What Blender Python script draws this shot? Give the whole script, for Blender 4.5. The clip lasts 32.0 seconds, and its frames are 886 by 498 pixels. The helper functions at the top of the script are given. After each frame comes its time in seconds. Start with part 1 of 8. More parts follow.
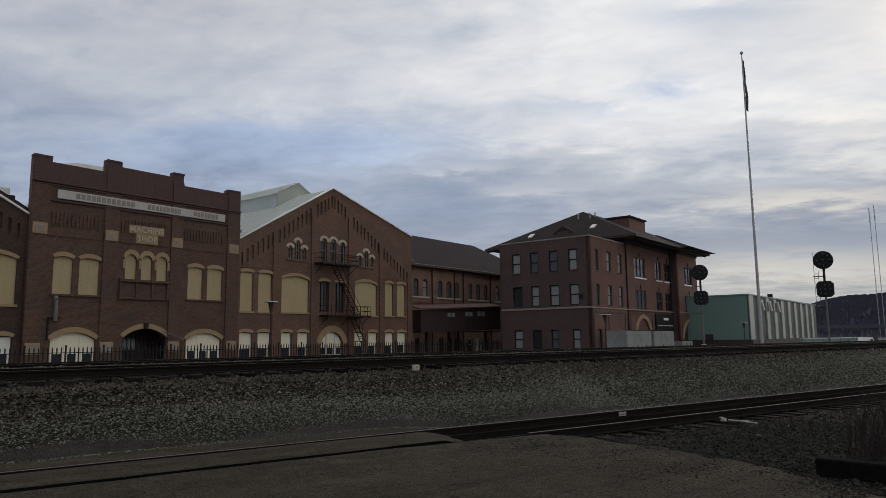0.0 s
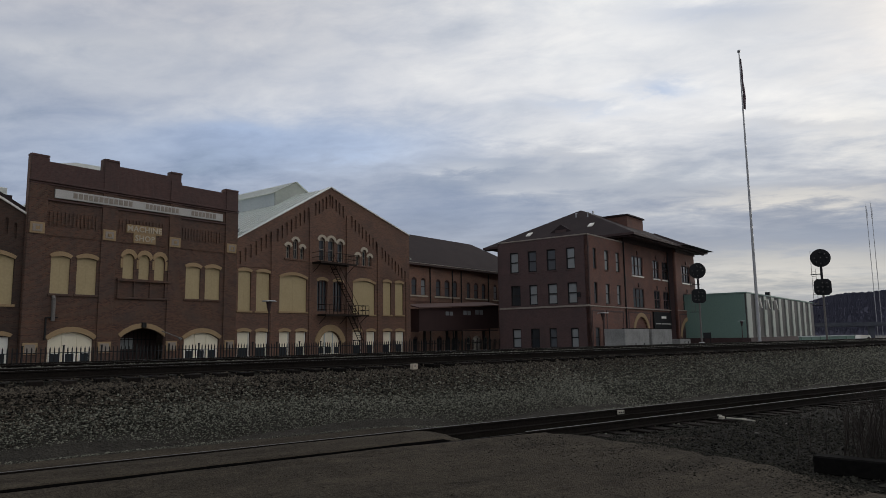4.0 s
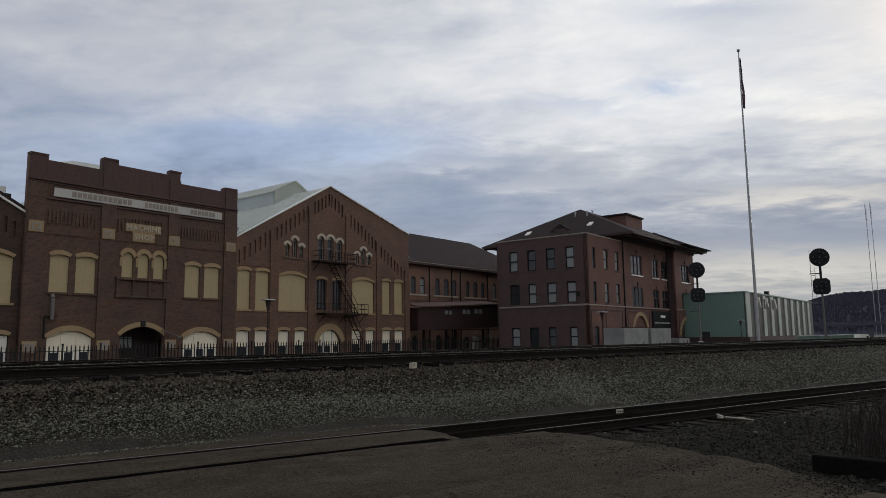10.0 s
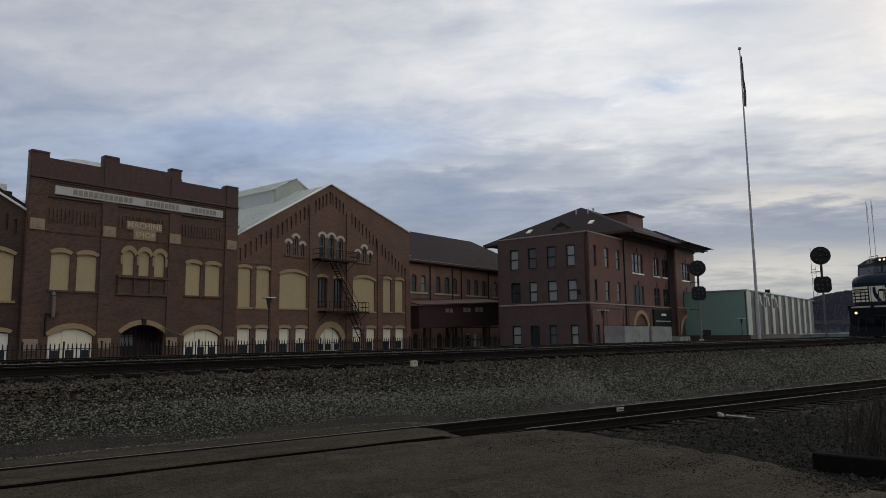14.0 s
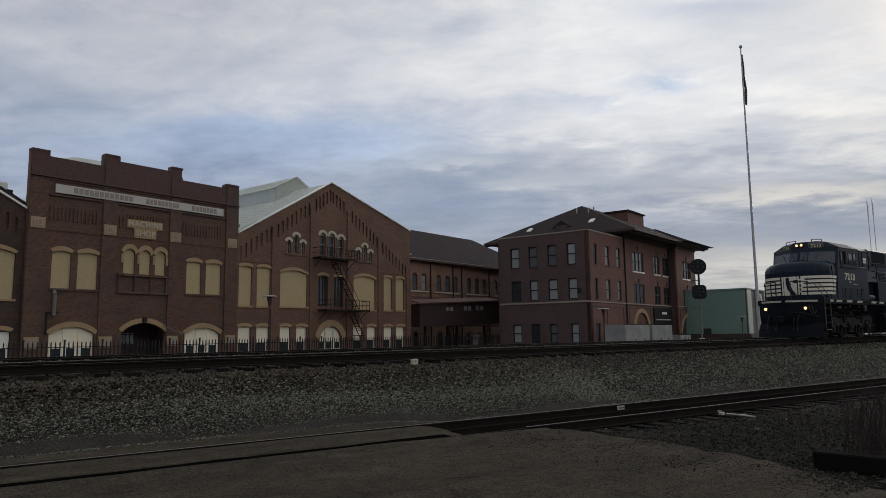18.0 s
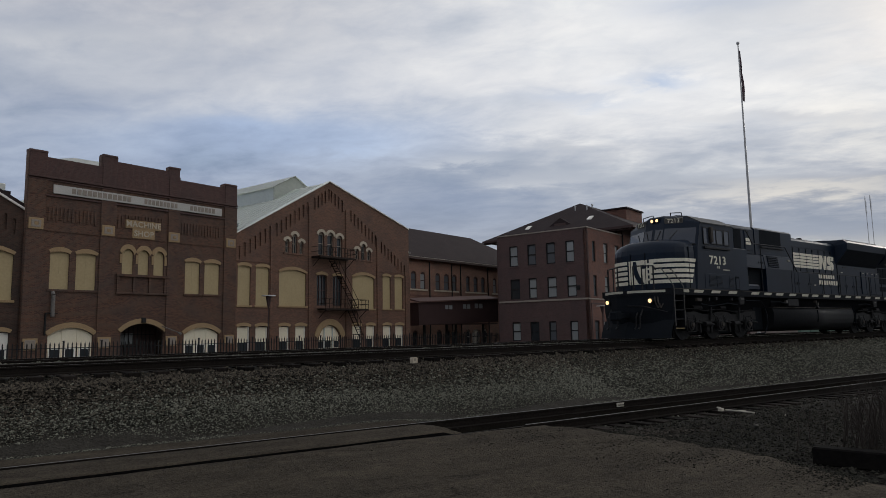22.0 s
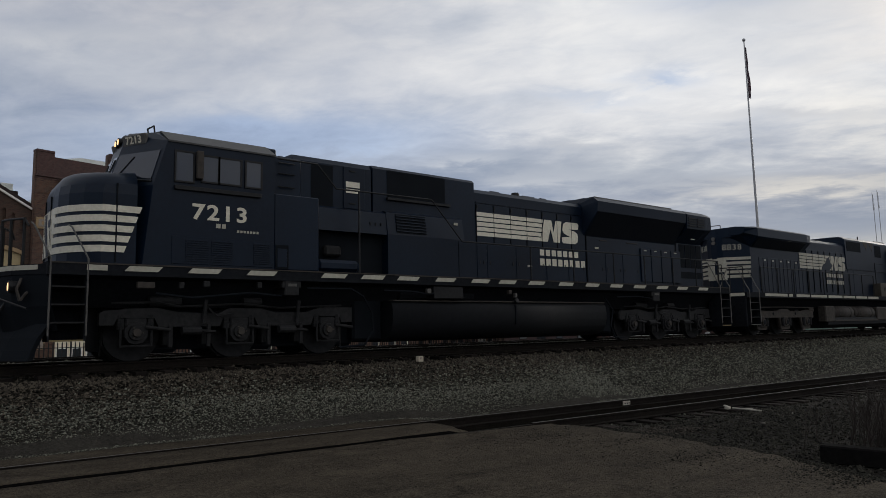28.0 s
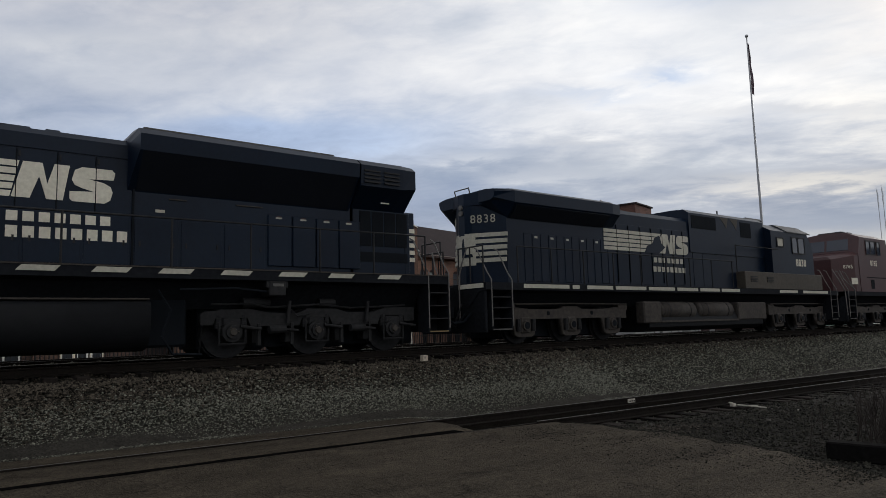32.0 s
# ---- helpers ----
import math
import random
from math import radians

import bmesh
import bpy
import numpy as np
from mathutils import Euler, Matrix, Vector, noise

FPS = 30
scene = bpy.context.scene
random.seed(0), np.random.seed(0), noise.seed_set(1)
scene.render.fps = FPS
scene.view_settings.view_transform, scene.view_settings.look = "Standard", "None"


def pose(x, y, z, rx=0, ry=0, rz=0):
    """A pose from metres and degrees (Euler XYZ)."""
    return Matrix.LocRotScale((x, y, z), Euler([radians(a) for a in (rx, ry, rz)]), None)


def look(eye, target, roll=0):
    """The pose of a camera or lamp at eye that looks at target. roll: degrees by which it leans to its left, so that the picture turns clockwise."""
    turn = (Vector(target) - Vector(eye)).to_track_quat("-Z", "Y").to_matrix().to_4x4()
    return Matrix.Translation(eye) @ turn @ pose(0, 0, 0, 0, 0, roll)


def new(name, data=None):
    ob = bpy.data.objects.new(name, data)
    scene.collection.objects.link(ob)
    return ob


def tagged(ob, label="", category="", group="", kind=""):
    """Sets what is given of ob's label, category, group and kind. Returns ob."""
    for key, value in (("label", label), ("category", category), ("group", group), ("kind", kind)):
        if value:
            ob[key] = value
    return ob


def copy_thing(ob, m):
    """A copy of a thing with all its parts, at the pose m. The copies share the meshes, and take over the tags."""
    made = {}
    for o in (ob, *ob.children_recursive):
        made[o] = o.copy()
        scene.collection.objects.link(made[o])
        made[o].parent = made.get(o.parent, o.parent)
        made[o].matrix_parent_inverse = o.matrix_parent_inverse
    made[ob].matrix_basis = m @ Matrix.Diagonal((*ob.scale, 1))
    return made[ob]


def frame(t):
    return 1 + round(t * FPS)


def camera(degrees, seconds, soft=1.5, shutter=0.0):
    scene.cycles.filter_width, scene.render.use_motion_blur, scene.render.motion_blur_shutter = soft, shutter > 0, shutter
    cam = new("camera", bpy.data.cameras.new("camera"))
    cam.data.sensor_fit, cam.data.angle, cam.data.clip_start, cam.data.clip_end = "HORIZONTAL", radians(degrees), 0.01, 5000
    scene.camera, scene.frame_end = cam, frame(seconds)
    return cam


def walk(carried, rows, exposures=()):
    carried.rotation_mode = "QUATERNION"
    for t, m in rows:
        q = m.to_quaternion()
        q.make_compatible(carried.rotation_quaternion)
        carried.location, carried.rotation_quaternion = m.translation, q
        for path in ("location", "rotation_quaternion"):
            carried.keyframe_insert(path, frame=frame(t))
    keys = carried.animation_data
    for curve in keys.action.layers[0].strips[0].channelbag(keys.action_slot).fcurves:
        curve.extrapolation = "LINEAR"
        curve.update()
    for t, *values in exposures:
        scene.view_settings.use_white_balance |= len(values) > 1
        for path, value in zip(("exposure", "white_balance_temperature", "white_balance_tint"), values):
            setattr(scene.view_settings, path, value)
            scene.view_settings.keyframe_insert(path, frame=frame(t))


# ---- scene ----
# The main track runs along x, its rail tops at z = 0; y points away from the camera, across the tracks.
EYE_Z = 0.493
cam = camera(65.86, 32.0, soft=0.75)
walk(cam, [(t, pose(0, 0, EYE_Z, 90 + tilt, 0, -turn) @ pose(0, 0, 0, 0, 0, lean)) for t, turn, tilt, lean in (
    (0, 38.31, 7.45, -0.64), (0.5, 38.36, 7.43, -0.65), (1, 38.34, 7.51, -0.64), (1.5, 38.31, 7.45, -0.64),
    (2, 38.38, 7.41, -0.78), (2.5, 38.46, 7.42, -0.76), (3, 38.48, 7.40, -0.84), (3.5, 38.45, 7.36, -0.79),
    (5.5, 38.59, 7.34, -0.85), (6, 38.52, 7.28, -0.87), (6.5, 38.57, 7.30, -0.83), (7, 38.52, 7.27, -0.84),
    (7.5, 38.58, 7.27, -0.84), (8, 38.61, 7.26, -0.82), (8.5, 38.58, 7.27, -0.83), (9, 38.62, 7.32, -0.80),
    (9.5, 38.59, 7.26, -0.75), (10, 38.54, 7.26, -0.74), (10.5, 38.52, 7.28, -0.72), (11, 38.60, 7.27, -0.74),
    (11.5, 38.47, 7.26, -0.66), (12, 38.47, 7.25, -0.67), (12.5, 38.50, 7.15, -0.63), (13, 38.46, 7.11, -0.71),
    (13.5, 38.47, 7.12, -0.70), (14, 38.47, 7.10, -0.70), (14.5, 38.48, 7.10, -0.68), (16.5, 38.46, 7.04, -0.54),
    (17, 38.45, 7.04, -0.58), (17.5, 38.46, 6.98, -0.60), (18, 38.42, 6.97, -0.68), (18.5, 38.45, 6.81, -0.80),
    (19, 38.42, 6.88, -0.79), (19.5, 38.42, 6.82, -0.94), (20, 38.39, 6.81, -0.91), (20.5, 38.37, 6.83, -0.95),
    (21, 38.43, 6.83, -0.96), (21.5, 38.48, 6.86, -1.00), (22, 38.53, 6.83, -1.07), (22.5, 38.47, 6.83, -1.05),
    (23, 38.40, 6.83, -1.08), (23.5, 38.29, 6.75, -1.12), (24, 38.28, 6.74, -1.15), (24.5, 38.28, 6.75, -1.11),
    (25, 38.29, 6.78, -1.10), (25.5, 38.26, 6.81, -1.16), (27.5, 38.19, 6.72, -1.28), (28, 38.07, 6.72, -1.20),
    (28.5, 38.00, 6.71, -1.25), (29, 37.95, 6.72, -1.42), (29.5, 37.88, 6.69, -1.44), (30, 37.87, 6.69, -1.47),
    (30.5, 37.88, 6.69, -1.48), (31, 37.84, 6.68, -1.53), (31.5, 37.79, 6.65, -1.59), (32, 37.77, 6.65, -1.62),
)], exposures=((0, 0), (26, 0), (28, -0.04), (29, 0.12), (30, 0.18), (32, 0.18)))

# ---- light ----
world = bpy.data.worlds.new("overcast_sky")
scene.world = world
world.use_nodes = True


BANKS = (
    (-0.491, 0.411, 0.309, 0.091, -0.009, (0.41, 0.45, 0.53), 0.55),
    (-0.061, 0.362, 0.361, 0.072, -0.009, (0.68, 0.70, 0.75), 0.60),
    (0.371, 0.403, 0.347, 0.110, -0.009, (0.80, 0.81, 0.83), 0.70),
    (-0.536, 0.456, 0.172, 0.016, -0.009, (0.56, 0.58, 0.62), 0.50),
    (-0.290, 0.289, 0.288, 0.048, -0.010, (0.36, 0.45, 0.62), 0.80),
    (0.022, 0.191, 0.235, 0.053, -0.010, (0.30, 0.36, 0.48), 0.80),
    (0.656, 0.298, 0.112, 0.062, -0.010, (0.88, 0.85, 0.80), 0.60),
    (0.276, 0.227, 0.237, 0.030, -0.010, (0.42, 0.46, 0.53), 0.75),
    (-0.112, 0.292, 0.144, 0.030, -0.010, (0.40, 0.52, 0.74), 0.60),
    (-0.308, 0.310, 0.076, 0.016, -0.010, (0.42, 0.54, 0.76), 0.70),
    (0.202, 0.273, 0.077, 0.016, -0.010, (0.46, 0.49, 0.55), 0.70),
    (0.194, 0.301, 0.128, 0.016, -0.010, (0.76, 0.77, 0.79), 0.60),
    (0.582, 0.149, 0.150, 0.024, -0.011, (0.305, 0.345, 0.425), 0.88),
    (0.398, 0.132, 0.185, 0.019, -0.011, (0.33, 0.37, 0.45), 0.65),
    (0.352, 0.376, 0.054, 0.013, -0.009, (0.44, 0.54, 0.72), 0.90),
    (0.204, 0.344, 0.099, 0.010, -0.009, (0.50, 0.58, 0.72), 0.80),
    (0.419, 0.489, 0.101, 0.017, -0.008, (0.44, 0.51, 0.65), 0.80),
    (0.537, 0.316, 0.129, 0.011, -0.010, (0.52, 0.54, 0.59), 0.60),
    (0.554, 0.199, 0.153, 0.015, -0.010, (0.80, 0.76, 0.69), 0.75),
    (0.512, 0.097, 0.192, 0.022, -0.011, (0.66, 0.64, 0.60), 0.70),
    (0.040, 0.247, 0.052, 0.010, -0.010, (0.70, 0.72, 0.75), 0.70),
    (0.157, 0.220, 0.084, 0.010, -0.010, (0.62, 0.64, 0.68), 0.50),
)


def build_sky(w):
    """An overcast with thin places, brightest towards the low sun."""
    nt = w.node_tree
    nt.nodes.clear()
    ln = nt.links.new

    def nd(kind, **kw):
        n = nt.nodes.new(kind)
        for k, v in kw.items():
            n.inputs[k].default_value = v
        return n

    def calc(op, a, b=0.0, c=0.0):
        n = nt.nodes.new("ShaderNodeMath")
        n.operation = op
        for i, v in enumerate((a, b, c)):
            if isinstance(v, (int, float)):
                n.inputs[i].default_value = v
            else:
                ln(v, n.inputs[i])
        return n.outputs[0]

    def ramp(fac, stops):
        n = nt.nodes.new("ShaderNodeValToRGB")
        e = n.color_ramp.elements
        while len(e) < len(stops):
            e.new(0.5)
        for k, (p, c) in zip(e, stops):
            k.position, k.color = p, (*c, 1)
        ln(fac, n.inputs[0])
        return n.outputs[0]

    def blend(fac, a, b, how="MIX"):
        n = nt.nodes.new("ShaderNodeMix")
        n.data_type, n.blend_type = "RGBA", how
        for i, v in ((0, fac), (6, a), (7, b)):
            if isinstance(v, (int, float)):
                n.inputs[i].default_value = v
            elif isinstance(v, tuple):
                n.inputs[i].default_value = (*v, 1)
            else:
                ln(v, n.inputs[i])
        return n.outputs[2]
    out, bg = nd("ShaderNodeOutputWorld"), nd("ShaderNodeBackground", Strength=1.0)
    ln(bg.outputs[0], out.inputs[0])
    co, sep = nd("ShaderNodeTexCoord"), nd("ShaderNodeSeparateXYZ")
    ln(co.outputs["Generated"], sep.inputs[0])
    x, y, z = sep.outputs
    sky = nt.nodes.new("ShaderNodeTexSky")
    sky.sky_type, sky.sun_disc = "NISHITA", False
    sky.sun_elevation, sky.sun_rotation = radians(12), radians(82)
    blue = nd("ShaderNodeVectorMath")
    blue.operation = "MULTIPLY"
    blue.inputs[1].default_value = (0.10, 0.10, 0.10)
    ln(sky.outputs[0], blue.inputs[0])
    h = calc("ABSOLUTE", z)
    across = calc("ADD", calc("MULTIPLY", x, 0.788), calc("MULTIPLY", y, -0.616))
    along = calc("ADD", calc("MULTIPLY", x, 0.616), calc("MULTIPLY", y, 0.788))
    lift = calc("ADD", h, 0.13)
    flat = nd("ShaderNodeCombineXYZ")
    ln(calc("DIVIDE", calc("MULTIPLY_ADD", across, 0.75, calc("MULTIPLY", along, 0.22)), lift), flat.inputs[0]), ln(calc("DIVIDE", along, lift), flat.inputs[1])
    big = nd("ShaderNodeTexNoise", Scale=0.9, Detail=4.0, Roughness=0.45, Distortion=0.3)
    fine = nd("ShaderNodeTexNoise", Scale=2.3, Detail=8.0, Roughness=0.52, Distortion=0.35)
    wisp = nd("ShaderNodeTexNoise", Scale=6.5, Detail=8.0, Roughness=0.62, Distortion=0.3)
    for n in (big, fine, wisp):
        ln(flat.outputs[0], n.inputs["Vector"])
    # cloud base by height, ragged by the noise: duller and bluer away from the low sun, whiter towards it
    wob = calc("ADD", calc("MULTIPLY_ADD", big.outputs[0], 0.14, -0.07), calc("MULTIPLY_ADD", fine.outputs[0], 0.12, -0.06))
    level = calc("ADD", h, wob)
    dull = ramp(level, ((0.0, (0.40, 0.42, 0.46)), (0.10, (0.33, 0.37, 0.46)), (0.20, (0.325, 0.38, 0.495)), (0.28, (0.375, 0.425, 0.53)), (0.35, (0.46, 0.49, 0.56)), (0.44, (0.50, 0.51, 0.56)), (0.6, (0.46, 0.47, 0.50))))
    bright = ramp(level, ((0.0, (0.47, 0.46, 0.45)), (0.05, (0.50, 0.495, 0.48)), (0.10, (0.43, 0.445, 0.475)), (0.18, (0.38, 0.41, 0.48)), (0.24, (0.56, 0.585, 0.635)), (0.31, (0.80, 0.80, 0.82)), (0.45, (0.78, 0.79, 0.81)), (0.6, (0.62, 0.63, 0.66))))
    side = nd("ShaderNodeMapRange")
    side.interpolation_type = "SMOOTHSTEP"
    ln(calc("ADD", across, calc("MULTIPLY_ADD", big.outputs[0], 0.3, -0.15)), side.inputs[0])
    side.inputs[1].default_value, side.inputs[2].default_value = -0.42, 0.34
    tone = blend(side.outputs[0], dull, bright)
    tone = blend(1.0, tone, ramp(fine.outputs[0], ((0.34, (0.90, 0.92, 0.95)), (0.50, (1.0, 1.0, 1.0)), (0.66, (1.09, 1.08, 1.05)))), "MULTIPLY")
    tone = blend(1.0, tone, ramp(wisp.outputs[0], ((0.32, (0.91, 0.93, 0.96)), (0.68, (1.07, 1.06, 1.04)))), "MULTIPLY")
    open_sky = ramp(calc("MULTIPLY_ADD", fine.outputs[0], 0.6, calc("MULTIPLY", big.outputs[0], 0.4)), ((0.34, (0.5, 0.5, 0.5)), (0.46, (0, 0, 0))))
    high = nd("ShaderNodeMapRange")
    ln(h, high.inputs[0])
    high.inputs[1].default_value, high.inputs[2].default_value = 0.14, 0.30
    open_sky = calc("MULTIPLY", open_sky, high.outputs[0])
    tone = blend(open_sky, tone, blue.outputs[0])
    # the cloud banks over the factory: across, height, half widths, slope, colour, strength
    ahead = calc("MAXIMUM", along, 0.05)
    u = calc("ADD", calc("DIVIDE", across, ahead), calc("ADD", calc("MULTIPLY_ADD", fine.outputs[0], 0.16, -0.08), calc("MULTIPLY_ADD", wisp.outputs[0], 0.10, -0.05)))
    v = calc("ADD", calc("DIVIDE", h, ahead), calc("ADD", calc("MULTIPLY_ADD", fine.outputs[0], 0.05, -0.025), calc("MULTIPLY_ADD", wisp.outputs[0], 0.06, -0.03)))
    front = nd("ShaderNodeMapRange")
    ln(along, front.inputs[0])
    front.inputs[1].default_value, front.inputs[2].default_value = 0.15, 0.45
    ragged = ramp(calc("MULTIPLY_ADD", wisp.outputs[0], 0.5, calc("MULTIPLY", fine.outputs[0], 0.5)), ((0.36, (0.25, 0.25, 0.25)), (0.60, (1, 1, 1))))
    for u0, v0, su, sv, slope, colour, amount in BANKS:
        du = calc("SUBTRACT", u, u0)
        dv = calc("SUBTRACT", calc("SUBTRACT", v, v0), calc("MULTIPLY", du, slope))
        r2 = calc("ADD", calc("POWER", calc("ABSOLUTE", calc("DIVIDE", du, su)), 2.0), calc("POWER", calc("ABSOLUTE", calc("DIVIDE", dv, sv)), 2.0))
        g = calc("MULTIPLY", calc("POWER", 2.718, calc("MULTIPLY", r2, -1.0)), calc("MULTIPLY", front.outputs[0], amount))
        tone = blend(calc("MULTIPLY", g, ragged) if su < 0.15 else g, tone, colour)
    tone = blend(1.0, tone, ramp(wisp.outputs[0], ((0.34, (0.945, 0.955, 0.97)), (0.5, (1.0, 1.0, 1.0)), (0.66, (1.045, 1.04, 1.03)))), "MULTIPLY")
    tone = blend(1.0, tone, ramp(fine.outputs[0], ((0.36, (0.93, 0.94, 0.96)), (0.5, (1.0, 1.0, 1.0)), (0.64, (1.055, 1.05, 1.04)))), "MULTIPLY")
    ln(tone, bg.inputs[0])


build_sky(world)
sun = new("sun", bpy.data.lights.new("sun", "SUN"))
sun.data.energy, sun.data.angle, sun.data.color = 0.5, radians(14), (1.0, 0.94, 0.86)
sun.matrix_world = look((93, 13, 20), (0, 0, 0))
scene.view_settings.exposure = 0.0

# ---- materials ----


def surface(name, low, high, rough=0.85, metal=0.0, grain=40.0, patch=1.2, bump=0.25, dist=0.01, stain=0.35, island=0.0, per_object=0.0, gloss=0.5, span=0.2):
    """A surface with fine grain, broad stains and a little relief."""
    m = bpy.data.materials.new(name)
    m.use_nodes = True
    nt = m.node_tree
    b = nt.nodes["Principled BSDF"]
    b.inputs["Roughness"].default_value, b.inputs["Metallic"].default_value = rough, metal
    b.inputs["Specular IOR Level"].default_value = gloss
    ln = nt.links.new
    co = nt.nodes.new("ShaderNodeTexCoord")
    n1, n2 = nt.nodes.new("ShaderNodeTexNoise"), nt.nodes.new("ShaderNodeTexNoise")
    n1.inputs["Scale"].default_value, n1.inputs["Detail"].default_value = grain, 5
    n2.inputs["Scale"].default_value, n2.inputs["Detail"].default_value = patch, 6
    ln(co.outputs["Object"], n1.inputs["Vector"]), ln(co.outputs["Object"], n2.inputs["Vector"])
    f = nt.nodes.new("ShaderNodeMix")
    f.inputs[0].default_value = stain
    ln(n1.outputs[0], f.inputs[2]), ln(n2.outputs[0], f.inputs[3])
    fac = f.outputs[0]
    for amount, source in ((island, "isl"), (per_object, "obj")):
        if amount:
            if source == "isl":
                r = nt.nodes.new("ShaderNodeNewGeometry").outputs["Random Per Island"]
            else:
                r = nt.nodes.new("ShaderNodeObjectInfo").outputs["Random"]
            g = nt.nodes.new("ShaderNodeMix")
            g.inputs[0].default_value = amount
            ln(fac, g.inputs[2]), ln(r, g.inputs[3])
            fac = g.outputs[0]
    ramp = nt.nodes.new("ShaderNodeValToRGB")
    e = ramp.color_ramp.elements
    e[0].position, e[0].color = 0.5 - span, (*low, 1)
    e[1].position, e[1].color = 0.5 + span, (*high, 1)
    ln(fac, ramp.inputs[0])
    ln(ramp.outputs[0], b.inputs["Base Color"])
    if bump:
        bp = nt.nodes.new("ShaderNodeBump")
        bp.inputs["Strength"].default_value, bp.inputs["Distance"].default_value = bump, dist
        ln(n1.outputs[0], bp.inputs["Height"]), ln(bp.outputs[0], b.inputs["Normal"])
    return m


def earth(name, low, high, pebble, spread, relief, cracks=0.0):
    """Trodden ground: pebbles set in it, broad patches of wear, and cracks where it is paved."""
    m = bpy.data.materials.new(name)
    m.use_nodes = True
    nt = m.node_tree
    ln = nt.links.new
    b = nt.nodes["Principled BSDF"]
    b.inputs["Roughness"].default_value, b.inputs["Specular IOR Level"].default_value = 0.95, 0.08
    co = nt.nodes.new("ShaderNodeTexCoord")

    def noise_at(scale, detail, rough=0.6):
        n = nt.nodes.new("ShaderNodeTexNoise")
        n.inputs["Scale"].default_value, n.inputs["Detail"].default_value, n.inputs["Roughness"].default_value = scale, detail, rough
        ln(co.outputs["Object"], n.inputs["Vector"])
        return n.outputs[0]

    def calc(op, p, q):
        n = nt.nodes.new("ShaderNodeMath")
        n.operation = op
        for i, v in enumerate((p, q)):
            if isinstance(v, (int, float)):
                n.inputs[i].default_value = v
            else:
                ln(v, n.inputs[i])
        return n.outputs[0]
    vo = nt.nodes.new("ShaderNodeTexVoronoi")
    vo.inputs["Scale"].default_value = 1 / pebble
    ln(co.outputs["Object"], vo.inputs["Vector"])
    wear, mid, fine = noise_at(0.35, 5), noise_at(2.2, 7, 0.68), noise_at(24, 4, 0.7)
    if cracks:
        # tyre-worn streaks along the road
        mp = nt.nodes.new("ShaderNodeMapping")
        mp.inputs["Scale"].default_value, mp.inputs["Rotation"].default_value = (0.16, 1.0, 1.0), (0, 0, radians(6))
        st = nt.nodes.new("ShaderNodeTexNoise")
        st.inputs["Scale"].default_value, st.inputs["Detail"].default_value, st.inputs["Roughness"].default_value = 1.1, 8, 0.62
        ln(co.outputs["Object"], mp.inputs["Vector"]), ln(mp.outputs[0], st.inputs["Vector"])
        wear = calc("ADD", calc("MULTIPLY", st.outputs[0], 1.3), calc("MULTIPLY", wear, -0.3))
    grain = calc("ADD", calc("MULTIPLY", vo.outputs["Color"], 0.60), calc("MULTIPLY", fine, 0.90))
    fac = calc("ADD", calc("MULTIPLY", grain, spread), calc("ADD", calc("MULTIPLY", wear, 0.75), calc("MULTIPLY", mid, 0.75)))
    rp = nt.nodes.new("ShaderNodeValToRGB")
    e = rp.color_ramp.elements
    mean = 0.75 * spread + 0.75
    e[0].position, e[0].color = 0.5 - 0.17, (*low, 1)
    e[1].position, e[1].color = 0.5 + 0.17, (*high, 1)
    ln(calc("MULTIPLY", fac, 0.5 / mean), rp.inputs[0])
    colour = rp.outputs[0]
    height = calc("ADD", vo.outputs["Distance"], calc("MULTIPLY", mid, 1.5))
    if cracks:
        cr = nt.nodes.new("ShaderNodeTexVoronoi")
        cr.feature = "DISTANCE_TO_EDGE"
        cr.inputs["Scale"].default_value = 0.55
        warp = nt.nodes.new("ShaderNodeVectorMath")
        warp.operation = "MULTIPLY_ADD"
        ns = nt.nodes.new("ShaderNodeTexNoise")
        ns.inputs["Scale"].default_value, ns.inputs["Detail"].default_value = 1.6, 6
        ln(co.outputs["Object"], ns.inputs["Vector"]), ln(ns.outputs["Color"], warp.inputs[0]), ln(co.outputs["Object"], warp.inputs[2])
        warp.inputs[1].default_value = (1.1, 1.1, 0)
        ln(warp.outputs[0], cr.inputs["Vector"])
        k = nt.nodes.new("ShaderNodeValToRGB")
        k.color_ramp.elements[0].position, k.color_ramp.elements[0].color = 0.002, (1 - cracks,) * 3 + (1,)
        k.color_ramp.elements[1].position, k.color_ramp.elements[1].color = 0.014, (1, 1, 1, 1)
        ln(cr.outputs["Distance"], k.inputs[0])
        mx = nt.nodes.new("ShaderNodeMix")
        mx.data_type, mx.blend_type = "RGBA", "MULTIPLY"
        mx.inputs[0].default_value = 1.0
        ln(colour, mx.inputs[6]), ln(k.outputs[0], mx.inputs[7])
        colour = mx.outputs[2]
    ln(colour, b.inputs["Base Color"])
    bp = nt.nodes.new("ShaderNodeBump")
    bp.inputs["Strength"].default_value, bp.inputs["Distance"].default_value = 0.9, relief
    ln(height, bp.inputs["Height"]), ln(bp.outputs[0], b.inputs["Normal"])
    return m


